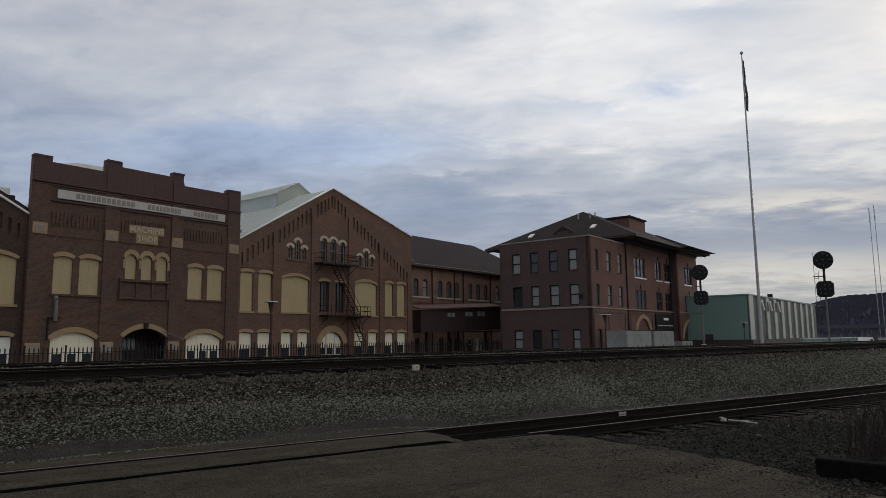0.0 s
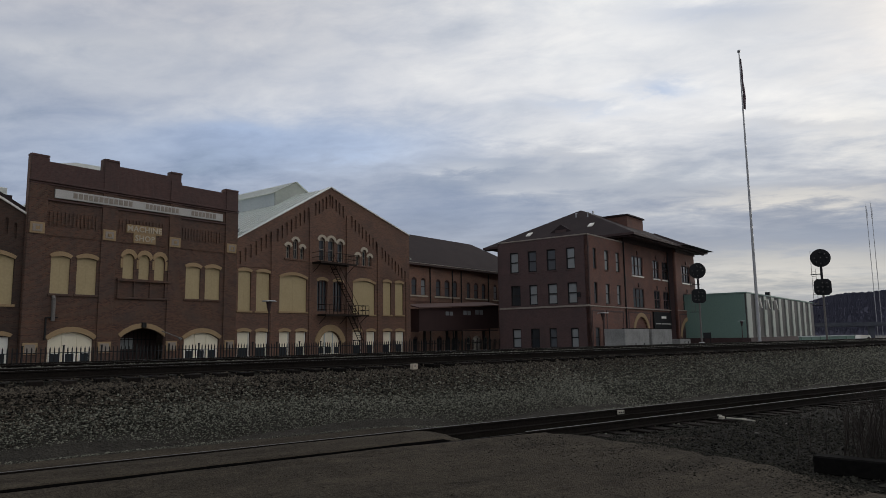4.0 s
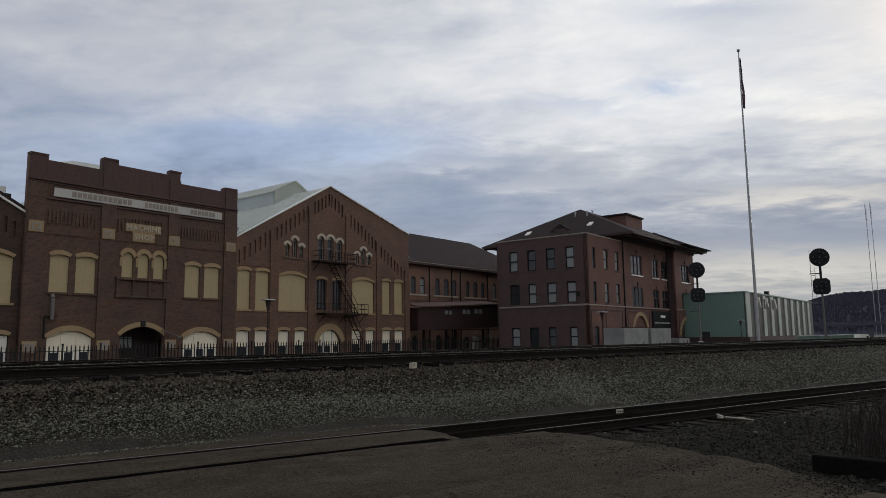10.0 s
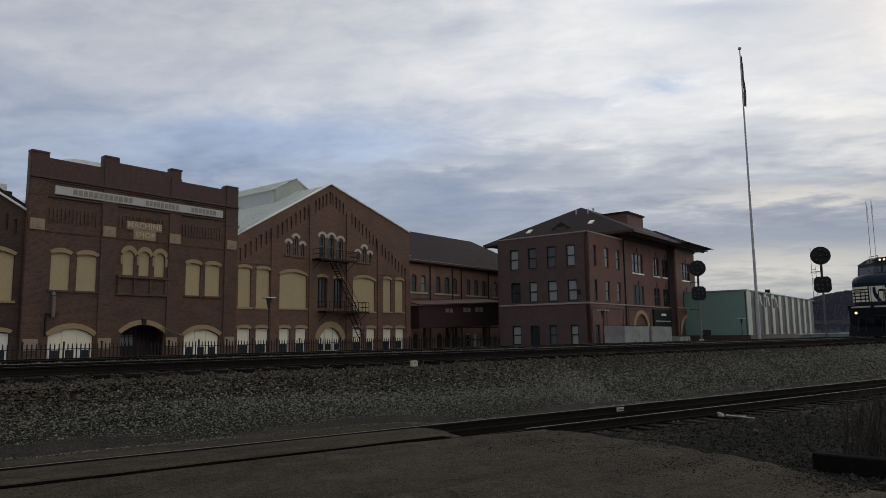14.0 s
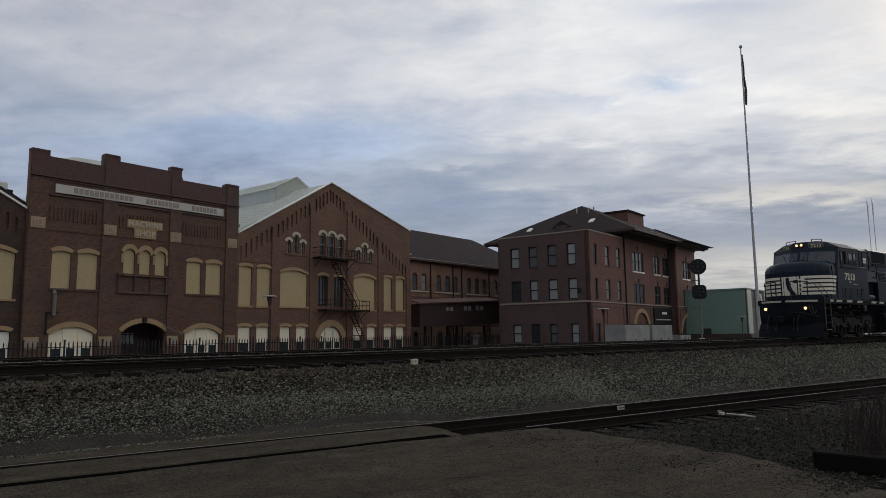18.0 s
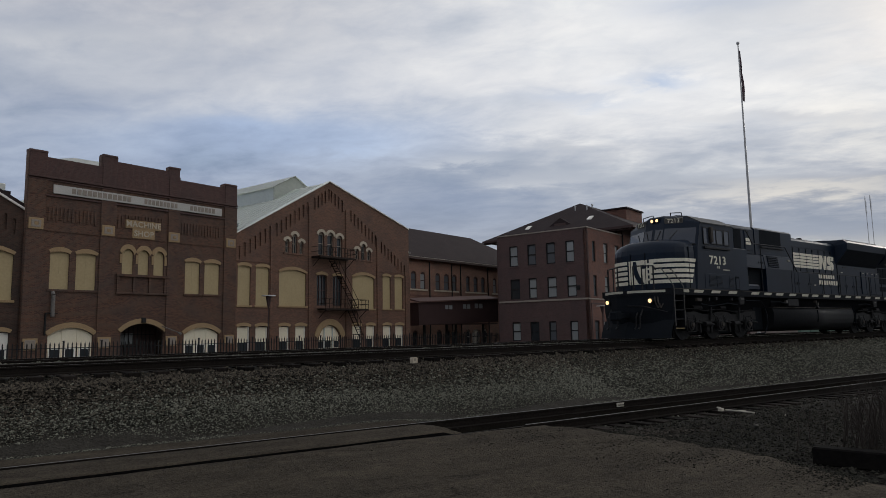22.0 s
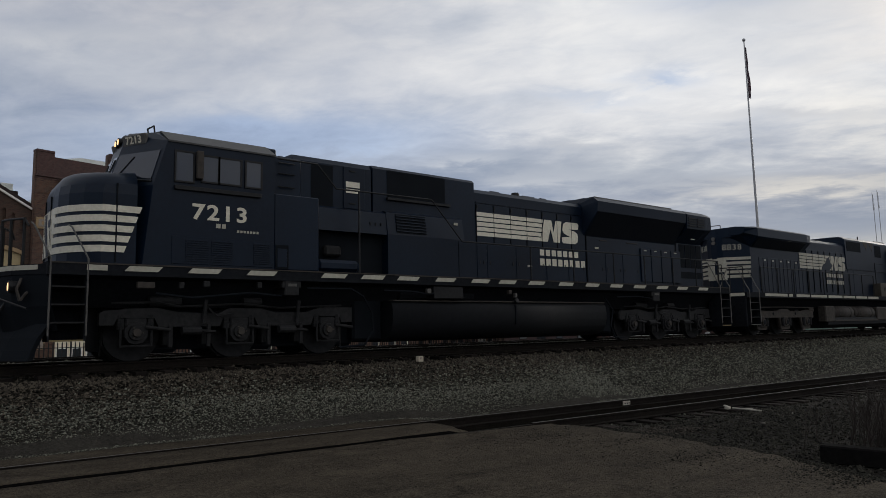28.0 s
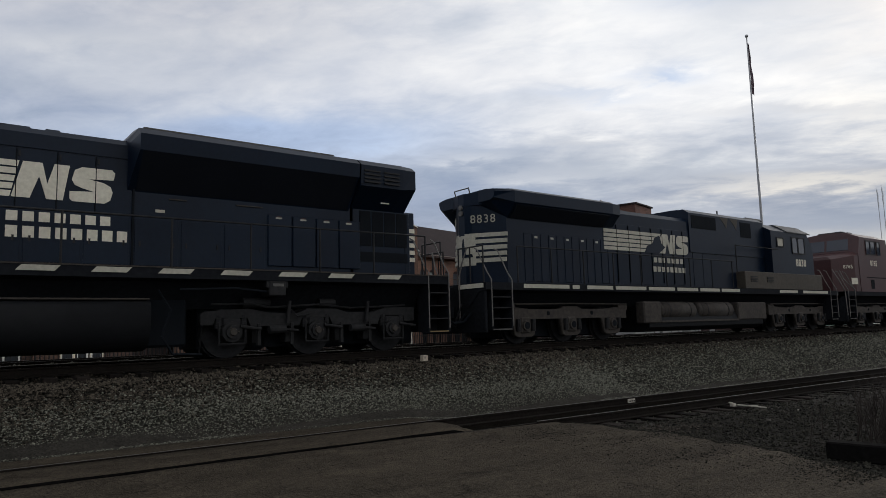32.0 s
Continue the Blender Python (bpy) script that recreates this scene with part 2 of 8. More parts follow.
def brickwork(name, low, high, mortar, soot=(0.05, 0.04, 0.04), soot_amount=0.4, course=0.08):
    """Running-bond brick on an upright wall, in the wall's own x and z, with darker weathering."""
    m = bpy.data.materials.new(name)
    m.use_nodes = True
    nt = m.node_tree
    ln = nt.links.new
    b = nt.nodes["Principled BSDF"]
    b.inputs["Roughness"].default_value = 0.9
    co = nt.nodes.new("ShaderNodeTexCoord")
    sep, comb, add = nt.nodes.new("ShaderNodeSeparateXYZ"), nt.nodes.new("ShaderNodeCombineXYZ"), nt.nodes.new("ShaderNodeMath")
    ln(co.outputs["Object"], sep.inputs[0])
    ln(sep.outputs[0], add.inputs[0]), ln(sep.outputs[1], add.inputs[1])
    ln(add.outputs[0], comb.inputs[0]), ln(sep.outputs[2], comb.inputs[1])
    t = nt.nodes.new("ShaderNodeTexBrick")
    t.inputs["Scale"].default_value = 1.0
    t.inputs["Brick Width"].default_value, t.inputs["Row Height"].default_value = 0.22, course
    t.inputs["Mortar Size"].default_value = 0.012
    t.inputs["Color1"].default_value, t.inputs["Color2"].default_value, t.inputs["Mortar"].default_value = (*low, 1), (*high, 1), (*mortar, 1)
    ln(comb.outputs[0], t.inputs["Vector"])
    n = nt.nodes.new("ShaderNodeTexNoise")
    n.inputs["Scale"].default_value, n.inputs["Detail"].default_value = 0.45, 8
    ln(co.outputs["Object"], n.inputs["Vector"])
    r = nt.nodes.new("ShaderNodeValToRGB")
    r.color_ramp.elements[0].position, r.color_ramp.elements[0].color = 0.42, (0, 0, 0, 1)
    r.color_ramp.elements[1].position, r.color_ramp.elements[1].color = 0.72, (soot_amount,) * 3 + (1,)
    ln(n.outputs[0], r.inputs[0])
    mix = nt.nodes.new("ShaderNodeMix")
    mix.data_type = "RGBA"
    ln(r.outputs[0], mix.inputs["Factor"]), ln(t.outputs["Color"], mix.inputs[6])
    mix.inputs[7].default_value = (*soot, 1)
    ln(mix.outputs[2], b.inputs["Base Color"])
    bp = nt.nodes.new("ShaderNodeBump")
    bp.inputs["Strength"].default_value, bp.inputs["Distance"].default_value, bp.invert = 0.6, 0.008, True
    ln(t.outputs["Fac"], bp.inputs["Height"]), ln(bp.outputs[0], b.inputs["Normal"])
    return m


def glass_like(name, tint, rough=0.08):
    m = bpy.data.materials.new(name)
    m.use_nodes = True
    b = m.node_tree.nodes["Principled BSDF"]
    b.inputs["Base Color"].default_value, b.inputs["Roughness"].default_value = (*tint, 1), rough
    b.inputs["IOR"].default_value = 1.5
    return m


def glowing(name, colour, strength):
    m = bpy.data.materials.new(name)
    m.use_nodes = True
    b = m.node_tree.nodes["Principled BSDF"]
    b.inputs["Base Color"].default_value = (*colour, 1)
    b.inputs["Emission Color"].default_value, b.inputs["Emission Strength"].default_value = (*colour, 1), strength
    return m


M = {
    "brick": brickwork("brick_brown_red", (0.056, 0.026, 0.0165), (0.138, 0.063, 0.037), (0.112, 0.076, 0.054), soot_amount=0.55),
    "brick_pink": brickwork("brick_washed_red", (0.098, 0.047, 0.031), (0.190, 0.091, 0.057), (0.155, 0.100, 0.069), soot_amount=0.42),
    "brick_parapet": brickwork("brick_parapet", (0.068, 0.034, 0.030), (0.105, 0.052, 0.045), (0.082, 0.053, 0.046)),
    # shaded copy of the brick: the neighbour hall's dimness is in its colour
    "brick_hall_shade": brickwork("brick_hall_shade", (0.040, 0.020, 0.0135), (0.086, 0.042, 0.027), (0.07, 0.05, 0.038), soot=(0.025, 0.02, 0.018), soot_amount=0.9),
    "brick_wing": brickwork("brick_wing", (0.20, 0.098, 0.064), (0.30, 0.150, 0.100), (0.21, 0.14, 0.105), soot_amount=0.4),
    "brick_orange": brickwork("brick_orange", (0.130, 0.052, 0.036), (0.20, 0.081, 0.055), (0.14, 0.090, 0.070), soot_amount=0.45),
    "tan_stone": surface("tan_stone", (0.26, 0.175, 0.090), (0.38, 0.265, 0.145), grain=14, patch=1.5),
    "pale_stone": surface("pale_stone", (0.36, 0.305, 0.225), (0.52, 0.455, 0.355), grain=20, patch=1.0),
    "sign_stone": surface("sign_stone", (0.36, 0.34, 0.315), (0.54, 0.52, 0.485), grain=20, patch=0.8),
    "letter": surface("weathered_letters", (0.20, 0.165, 0.135), (0.33, 0.285, 0.24), grain=20, patch=2.0),
    "tan_board": surface("tan_window_board", (0.36, 0.275, 0.140), (0.45, 0.35, 0.190), rough=0.6, grain=6, patch=0.5, bump=0.05),
    "cream_paint": surface("cream_paint", (0.74, 0.66, 0.49), (0.87, 0.79, 0.61), rough=0.55, grain=12, patch=0.7, bump=0.05),
    "white_paint": surface("white_paint", (0.76, 0.73, 0.65), (0.86, 0.83, 0.76), rough=0.55, grain=12, patch=0.7, bump=0.05),
    "pale_metal_roof": surface("pale_metal_roof", (0.68, 0.71, 0.66), (0.84, 0.86, 0.81), rough=0.5, grain=3, patch=0.25, bump=0.05),
    "grey_siding": surface("grey_siding", (0.40, 0.44, 0.43), (0.52, 0.56, 0.54), rough=0.6, grain=6, patch=0.4, bump=0.1),
    "shingle": surface("brown_shingle", (0.022, 0.0165, 0.0170), (0.046, 0.0335, 0.0330), gloss=0.15, grain=9, patch=0.6, bump=0.5, dist=0.03),
    "dark_metal": surface("dark_metal", (0.007, 0.007, 0.008), (0.020, 0.020, 0.020), rough=0.55, gloss=0.25, grain=30, patch=2, bump=0.1),
    "dark_wood": surface("dark_painted_wood", (0.03, 0.014, 0.013), (0.06, 0.03, 0.027), rough=0.7, grain=10, patch=1),
    "glass": glass_like("window_glass", (0.03, 0.035, 0.04)),
    # paler panes: curtains and sky reflection are put into the base colour
    "glass_pale": glass_like("curtained_reflecting_glass", (0.27, 0.285, 0.285), 0.12),
    "glass_mid": glass_like("grey_tinted_glass", (0.10, 0.11, 0.12), 0.10),
    "green_metal": surface("green_metal_cladding", (0.135, 0.215, 0.178), (0.17, 0.26, 0.218), rough=0.5, grain=5, patch=0.3, bump=0.05),
    "cream_metal": surface("cream_metal_cladding", (0.34, 0.365, 0.32), (0.44, 0.465, 0.41), rough=0.5, grain=5, patch=0.3, bump=0.05),
    "olive_metal": surface("olive_metal_cladding", (0.040, 0.037, 0.031), (0.062, 0.058, 0.049), rough=0.5, grain=5, patch=0.3, bump=0.05),
    "concrete": surface("concrete", (0.15, 0.15, 0.143), (0.34, 0.335, 0.32), grain=9, patch=0.7, stain=0.55),
    "road": earth("worn_asphalt", (0.0115, 0.0095, 0.0069), (0.094, 0.077, 0.056), 0.022, 0.8, 0.020, cracks=0.35),
    "dirt": earth("cindery_dirt", (0.006, 0.0054, 0.0045), (0.024, 0.021, 0.017), 0.03, 0.6, 0.03),
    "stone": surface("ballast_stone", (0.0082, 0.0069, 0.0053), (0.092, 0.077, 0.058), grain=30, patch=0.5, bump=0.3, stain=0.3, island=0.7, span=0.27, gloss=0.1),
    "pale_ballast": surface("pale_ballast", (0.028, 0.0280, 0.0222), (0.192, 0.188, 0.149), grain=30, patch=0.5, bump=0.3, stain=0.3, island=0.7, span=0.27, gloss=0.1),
    "timber_and_groove_shade": surface("timber_and_groove_shade", (0.003, 0.003, 0.003), (0.011, 0.010, 0.009), rough=0.95, gloss=0.05, grain=14, patch=2, bump=0.6, dist=0.02),
    "grit": surface("road_grit", (0.022, 0.018, 0.014), (0.075, 0.065, 0.053), grain=30, patch=0.5, bump=0.3, stain=0.3, island=0.6, gloss=0.1),
    "cinder": surface("dark_cinder", (0.0050, 0.0047, 0.0038), (0.043, 0.0405, 0.0315), grain=30, patch=0.5, bump=0.3, stain=0.3, island=0.7, span=0.3, gloss=0.1),
    "rail_side": surface("rusty_rail", (0.007, 0.0058, 0.0048), (0.020, 0.016, 0.013), rough=0.9, gloss=0.1, grain=25, patch=2),
    "rail_top": surface("worn_rail_head", (0.055, 0.052, 0.047), (0.13, 0.122, 0.113), rough=0.6, metal=0.5, grain=12, patch=2, bump=0.05),
    "tie": surface("creosoted_tie", (0.007, 0.006, 0.005), (0.026, 0.021, 0.018), gloss=0.08, rough=0.95, grain=14, patch=2, bump=0.6, dist=0.02, per_object=0.4),
    "twig": surface("bare_twigs", (0.014, 0.0095, 0.0075), (0.034, 0.024, 0.018), grain=20, patch=2),
    # far woods tinted bluish: the distance haze is put into the base colour
    "wood_far": surface("hazed_bare_woods", (0.074, 0.074, 0.098), (0.096, 0.095, 0.124), grain=0.4, patch=0.03, bump=0, gloss=0.0, rough=1.0),
    "pole": surface("pole_grey", (0.30, 0.30, 0.30), (0.45, 0.45, 0.45), rough=0.5, metal=0.3, grain=10, patch=1, bump=0.05),
    "loco_black": surface("locomotive_black", (0.0016, 0.0054, 0.0138), (0.0054, 0.0140, 0.0295), rough=0.38, gloss=0.19, grain=14, patch=0.5, bump=0.04, stain=0.7),
    "loco_dirt": surface("grimy_running_gear", (0.0058, 0.0060, 0.0066), (0.024, 0.0235, 0.0235), rough=0.7, gloss=0.25, grain=12, patch=1.5, bump=0.3),
    "loco_tank": surface("fuel_tank_black", (0.0034, 0.0040, 0.0050), (0.0088, 0.0095, 0.0110), rough=0.68, gloss=0.2, grain=8, patch=0.8, bump=0.1),
    "loco_white": surface("locomotive_white", (0.60, 0.55, 0.43), (0.80, 0.75, 0.61), rough=0.5, grain=16, patch=0.9, bump=0.04),
    "loco_red": surface("locomotive_red", (0.034, 0.0090, 0.0092), (0.058, 0.0145, 0.0142), rough=0.45, grain=14, patch=0.6, bump=0.04),
    "sill_white": surface("grimy_sill_stripe", (0.34, 0.32, 0.25), (0.52, 0.49, 0.40), rough=0.6, grain=14, patch=1.2),
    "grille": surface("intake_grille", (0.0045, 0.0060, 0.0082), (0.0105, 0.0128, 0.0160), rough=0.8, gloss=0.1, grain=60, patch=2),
    "yellow": surface("faded_yellow", (0.16, 0.115, 0.045), (0.26, 0.19, 0.08), rough=0.6, grain=16, patch=1),
    "headlight": glowing("headlight", (1.0, 0.60, 0.29), 1.5),
    "derail_paint": surface("worn_pale_paint", (0.30, 0.27, 0.22), (0.50, 0.46, 0.38), rough=0.7, grain=20, patch=4),
    "flag_cloth": surface("flag_cloth", (0.10, 0.08, 0.10), (0.28, 0.20, 0.22), grain=3, patch=1.5, bump=0),
}

# ---- building helpers ----


def part(name, bm, material, parent=None, label="", m=None):
    """One mesh object out of bm (a bmesh or a mesh), under parent."""
    if isinstance(bm, bmesh.types.BMesh):
        me = bpy.data.meshes.new(name)
        bm.to_mesh(me)
        bm.free()
    else:
        me = bm
    if material and not me.materials:
        me.materials.append(M[material])
    ob = new(name, me)
    ob.parent = parent
    if m is not None:
        ob.matrix_basis = m
    if label:
        ob["label"] = label
    return ob


def thing(name, m, label, category, group="", kind=""):
    """An empty at the base of a thing, to carry its parts."""
    ob = new(name)
    ob.matrix_basis = m
    ob.empty_display_size = 0.2
    return tagged(ob, label, category, group, kind)


def box(bm, x0, x1, y0, y1, z0, z1, bevel=0.0):
    r = bmesh.ops.create_cube(bm, size=1.0, matrix=Matrix.Translation(((x0 + x1) / 2, (y0 + y1) / 2, (z0 + z1) / 2)) @ Matrix.Diagonal((abs(x1 - x0), abs(y1 - y0), abs(z1 - z0), 1)))
    if bevel:
        bmesh.ops.bevel(bm, geom=list({e for v in r["verts"] for e in v.link_edges}), offset=bevel, segments=1, affect="EDGES")
    return bm


def boxes(*rows, bevel=0.0):
    bm = bmesh.new()
    for r in rows:
        box(bm, *r, bevel=bevel)
    return bm


def rod(bm, a, b, r0, r1=None, n=8, caps=True):
    """A round bar from a to b."""
    a, b = Vector(a), Vector(b)
    d = b - a
    m = Matrix.Translation((a + b) / 2) @ d.to_track_quat("Z", "Y").to_matrix().to_4x4()
    bmesh.ops.create_cone(bm, cap_ends=caps, segments=n, radius1=r0, radius2=r0 if r1 is None else r1, depth=d.length, matrix=m)
    return bm


def rods(r, *pairs, n=6):
    bm = bmesh.new()
    for a, b in pairs:
        rod(bm, a, b, r, n=n)
    return bm


def tube(bm, pts, r, n=6):
    for a, b in zip(pts, pts[1:]):
        rod(bm, a, b, r, n=n)
    return bm


def sheet(outlines, y0, y1):
    """A slab in the x-z plane, between y0 and y1: the first outline less the others."""
    cu = bpy.data.curves.new("outline", "CURVE")
    cu.dimensions, cu.fill_mode, cu.extrude = "2D", "BOTH", abs(y1 - y0) / 2
    for pts in outlines:
        sp = cu.splines.new("POLY")
        sp.points.add(len(pts) - 1)
        for p, (x, z) in zip(sp.points, pts):
            p.co = (x, z, 0, 1)
        sp.use_cyclic_u = True
    ob = bpy.data.objects.new("outline", cu)
    me = bpy.data.meshes.new_from_object(ob)
    bpy.data.objects.remove(ob)
    bpy.data.curves.remove(cu)
    me.materials.clear()
    me.transform(Matrix.Translation((0, (y0 + y1) / 2, 0)) @ Matrix.Rotation(radians(90), 4, "X"))
    bm = bmesh.new()
    bm.from_mesh(me)
    bpy.data.meshes.remove(me)
    bmesh.ops.remove_doubles(bm, verts=bm.verts, dist=0.0005)
    bmesh.ops.recalc_face_normals(bm, faces=bm.faces)
    return bm


def rect(x0, x1, z0, z1):
    return [(x0, z0), (x1, z0), (x1, z1), (x0, z1)]


def arched(x0, x1, z0, z1, rise, n=8):
    """An opening with a curved head: z1 is the crown, rise the height of the curve."""
    c, h = (x0 + x1) / 2, (x1 - x0) / 2
    r = (h * h + rise * rise) / (2 * rise)
    a = math.asin(min(1.0, h / r))
    if rise > h * 0.999:
        a = math.pi / 2
    return [(x0, z0), (x1, z0)] + [(c + r * math.sin(a - 2 * a * i / n), z1 - r + r * math.cos(a - 2 * a * i / n)) for i in range(n + 1)]


def hood(x0, x1, z1, rise, depth, over=0.12, n=8):
    """The stone band over an opening's curved head."""
    inner = arched(x0, x1, 0, z1, rise, n)[2:]
    outer = arched(x0 - over, x1 + over, 0, z1 + depth, rise + depth * 0.35, n)[2:]
    return inner + outer[::-1]


def loft(rings, close=True):
    """Skins equal rings of points, with both ends closed."""
    bm = bmesh.new()
    vs = [[bm.verts.new(p) for p in r] for r in rings]
    n = len(rings[0])
    for a, b in zip(vs, vs[1:]):
        for i in range(n):
            bm.faces.new((a[i], a[(i + 1) % n], b[(i + 1) % n], b[i]))
    if close:
        bm.faces.new(vs[0][::-1]), bm.faces.new(vs[-1])
    bmesh.ops.recalc_face_normals(bm, faces=bm.faces)
    return bm


def scatter_stones(name, spots, sizes, label, material="stone", parent=None):
    """Many small angular stones in one mesh."""
    base = [(0, 0, 0.55), (0.5, 0.06, 0.05), (0.1, 0.5, -0.05), (-0.5, 0.08, 0.08), (-0.05, -0.5, 0.0), (0, 0, -0.4)]
    tri = [(0, 1, 2), (0, 2, 3), (0, 3, 4), (0, 4, 1), (5, 2, 1), (5, 3, 2), (5, 4, 3), (5, 1, 4)]
    rng = np.random.default_rng(len(spots))
    nst = len(spots)
    v = np.array(base)[None] * rng.uniform(0.6, 1.3, (nst, 6, 1)) * np.array(sizes)[:, None, None] * rng.uniform((0.8, 0.7, 0.45), (1.5, 1.2, 0.95), (nst, 1, 3))
    a = rng.uniform(0, 6.28, nst)
    c, s = np.cos(a)[:, None], np.sin(a)[:, None]
    w = np.stack([v[:, :, 0] * c - v[:, :, 1] * s, v[:, :, 0] * s + v[:, :, 1] * c, v[:, :, 2]], 2) + np.array(spots)[:, None, :]
    f = (np.arange(nst)[:, None, None] * 6 + np.array(tri)[None]).reshape(-1, 3)
    me = bpy.data.meshes.new(name)
    me.from_pydata(w.reshape(-1, 3).tolist(), [], f.tolist())
    ob = part(name, me, material, parent)
    return tagged(ob, label, "gravel", kind="stuff")

# ---- ground and tracks ----
NEAR_Z, MAIN_Y, SECOND_Y = -1.2, 15.21, 19.35
LEAN = -0.0688
near_y = lambda x: 10.30 + LEAN * x


def ground_height(x, y):
    """The lie of the land across the tracks."""
    toe, top = near_y(x) + 2.0, 13.55
    paved = min(1.0, max(0.0, (9.2 - x) / 1.6))
    low = -1.37 + 0.13 * paved
    if y < toe - 1.1:
        z = -1.42
    elif y < toe:
        z = -1.42 + (low + 1.42) * min(1.0, (y - toe + 1.1) / 0.5)
    elif y < top:
        k = (y - toe) / max(top - toe, 0.1)
        z = low - (low + 0.36) * (k ** 0.85)
    elif y < 14.3:
        z = -0.36 + 0.16 * (y - top) / (14.3 - top)
    elif 16.35 < y < 18.25:
        z = -0.055
    elif y < 22.0:
        z = -0.20
    elif y < 27.0:
        z = -0.20 - 1.4 * (y - 22.0) / 5.0
    else:
        z = -1.6
    near = max(0.0, 1 - abs(y - 8) / 9) if -6 < x < 60 else 0.0
    return z + near * 0.05 * noise.noise((x * 0.8, y * 0.8, 3)) + near * 0.02 * noise.noise((x * 3.1, y * 3.1, 7))


def make_ground():
    xs = [-3000, -800, -250, -100, -50, -25] + [-12 + 0.4 * i for i in range(130)] + [40 + 3 * i for i in range(22)] + [130, 200, 350, 800, 3000]
    ys = [-3000, -500, -100, -30, -10, -4] + [0.4 * i for i in range(36)] + [14.6, 16.1, 16.4, 16.8, 17.3, 17.8, 18.2, 18.5, 20, 21.9, 22.1, 24, 26, 27.2, 30, 40, 60, 100, 200, 500, 3000]
    me = bpy.data.meshes.new("ground")
    v = [(x, y, ground_height(x, y)) for y in ys for x in xs]
    w = len(xs)
    f = [(j * w + i, j * w + i + 1, (j + 1) * w + i + 1, (j + 1) * w + i) for j in range(len(ys) - 1) for i in range(w - 1)]
    me.from_pydata(v, [], f)
    for n in ("dirt", "gravel", "bounce_ground", "gravel_dark"):
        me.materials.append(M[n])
    for p in me.polygons:
        c = p.center
        toe = near_y(c.x) - 1.6
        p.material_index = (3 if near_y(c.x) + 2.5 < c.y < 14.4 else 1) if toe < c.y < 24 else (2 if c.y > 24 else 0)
        p.use_smooth = True
    return tagged(part("ground", me, None), "cindery railway ground with gravel banks, pale unseen ground added beyond for bounce", "ground", kind="structure")


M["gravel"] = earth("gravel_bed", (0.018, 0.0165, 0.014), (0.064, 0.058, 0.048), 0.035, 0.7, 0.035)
# bed under the bank stones, darkened so shade between them is in the colour
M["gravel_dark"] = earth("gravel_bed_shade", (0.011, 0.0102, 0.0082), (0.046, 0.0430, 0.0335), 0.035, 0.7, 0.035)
# unseen ground behind the bank, made pale to bounce light onto the fronts
M["bounce_ground"] = earth("unseen_bounce_paving", (0.07, 0.066, 0.060), (0.20, 0.19, 0.17), 0.03, 0.6, 0.02)
make_ground()


def rail_mesh(x0, x1, dull=False):
    """A flat-bottomed rail, its head bright on top."""
    prof = [(-0.07, -0.17), (0.07, -0.17), (0.07, -0.155), (0.012, -0.135), (0.012, -0.04), (0.035, -0.032), (0.035, -0.005), (0.028, 0), (-0.028, 0), (-0.035, -0.005), (-0.035, -0.032), (-0.012, -0.04), (-0.012, -0.135), (-0.07, -0.155)]
    me = bpy.data.meshes.new("rail")
    n = len(prof)
    v = [(x, y, z) for x in (x0, x1) for y, z in prof]
    f = [(i, (i + 1) % n, n + (i + 1) % n, n + i) for i in range(n)] + [tuple(range(n))[::-1], tuple(range(n, 2 * n))]
    me.from_pydata(v, [], f)
    me.materials.append(M["rail_side"]), me.materials.append(M["rail_top"])
    me.polygons[7].material_index = 0 if dull else 1
    return me


TIE = boxes((-0.115, 0.115, -1.3, 1.3, -0.36, -0.175), bevel=0.012)
tie_mesh = bpy.data.meshes.new("tie")
TIE.to_mesh(tie_mesh), TIE.free()
tie_mesh.materials.append(M["tie"])


def railway(name, m, x0, x1, tie0, tie1, label, sunk=None):
    t = thing(name, m, label, "railway track")
    for y in (-0.7525, 0.7525):
        if sunk and y < 0:
            part("rail", rail_mesh(x0, sunk, dull=True), None, t, "rusty rail sunk in the road", m=pose(0, y, -0.02))
            part("rail", rail_mesh(sunk + 0.005, x1), None, t, "rusty steel rail with a worn bright head", m=pose(0, y, 0))
            continue
        part("rail", rail_mesh(x0, x1), None, t, "rusty steel rail with a worn bright head", m=pose(0, y, 0))
    rng = random.Random(len(name) + int(tie0))
    for i in range(int((tie1 - tie0) / 0.55)):
        part("tie", tie_mesh, None, t, m=pose(tie0 + 0.55 * i + rng.uniform(-0.02, 0.02), rng.uniform(-0.05, 0.05), rng.uniform(-0.012, 0.0), 0, 0, rng.uniform(-1.2, 1.2)))
    return t


NEAR_M = Matrix.Translation((0, near_y(0), NEAR_Z)) @ Matrix.Rotation(math.atan(LEAN), 4, "Z")
siding = railway("siding_track", NEAR_M, -60, 160, 7.9, 60, "rusty siding track sunk into a road crossing", sunk=9.0)
main_track = railway("main_track", pose(0, MAIN_Y, 0), -120, 600, -14, 75, "main line track on a raised ballast bank")
railway("second_track", pose(0, SECOND_Y, 0), -120, 600, -10, 70, "second main line track on the ballast bank")


# cinders darkened further, so the shadow between the rails is in the colour
M["shaded_fill"] = earth("shaded_cinders", (0.0040, 0.0036, 0.0031), (0.0150, 0.0132, 0.0110), 0.03, 0.6, 0.03)


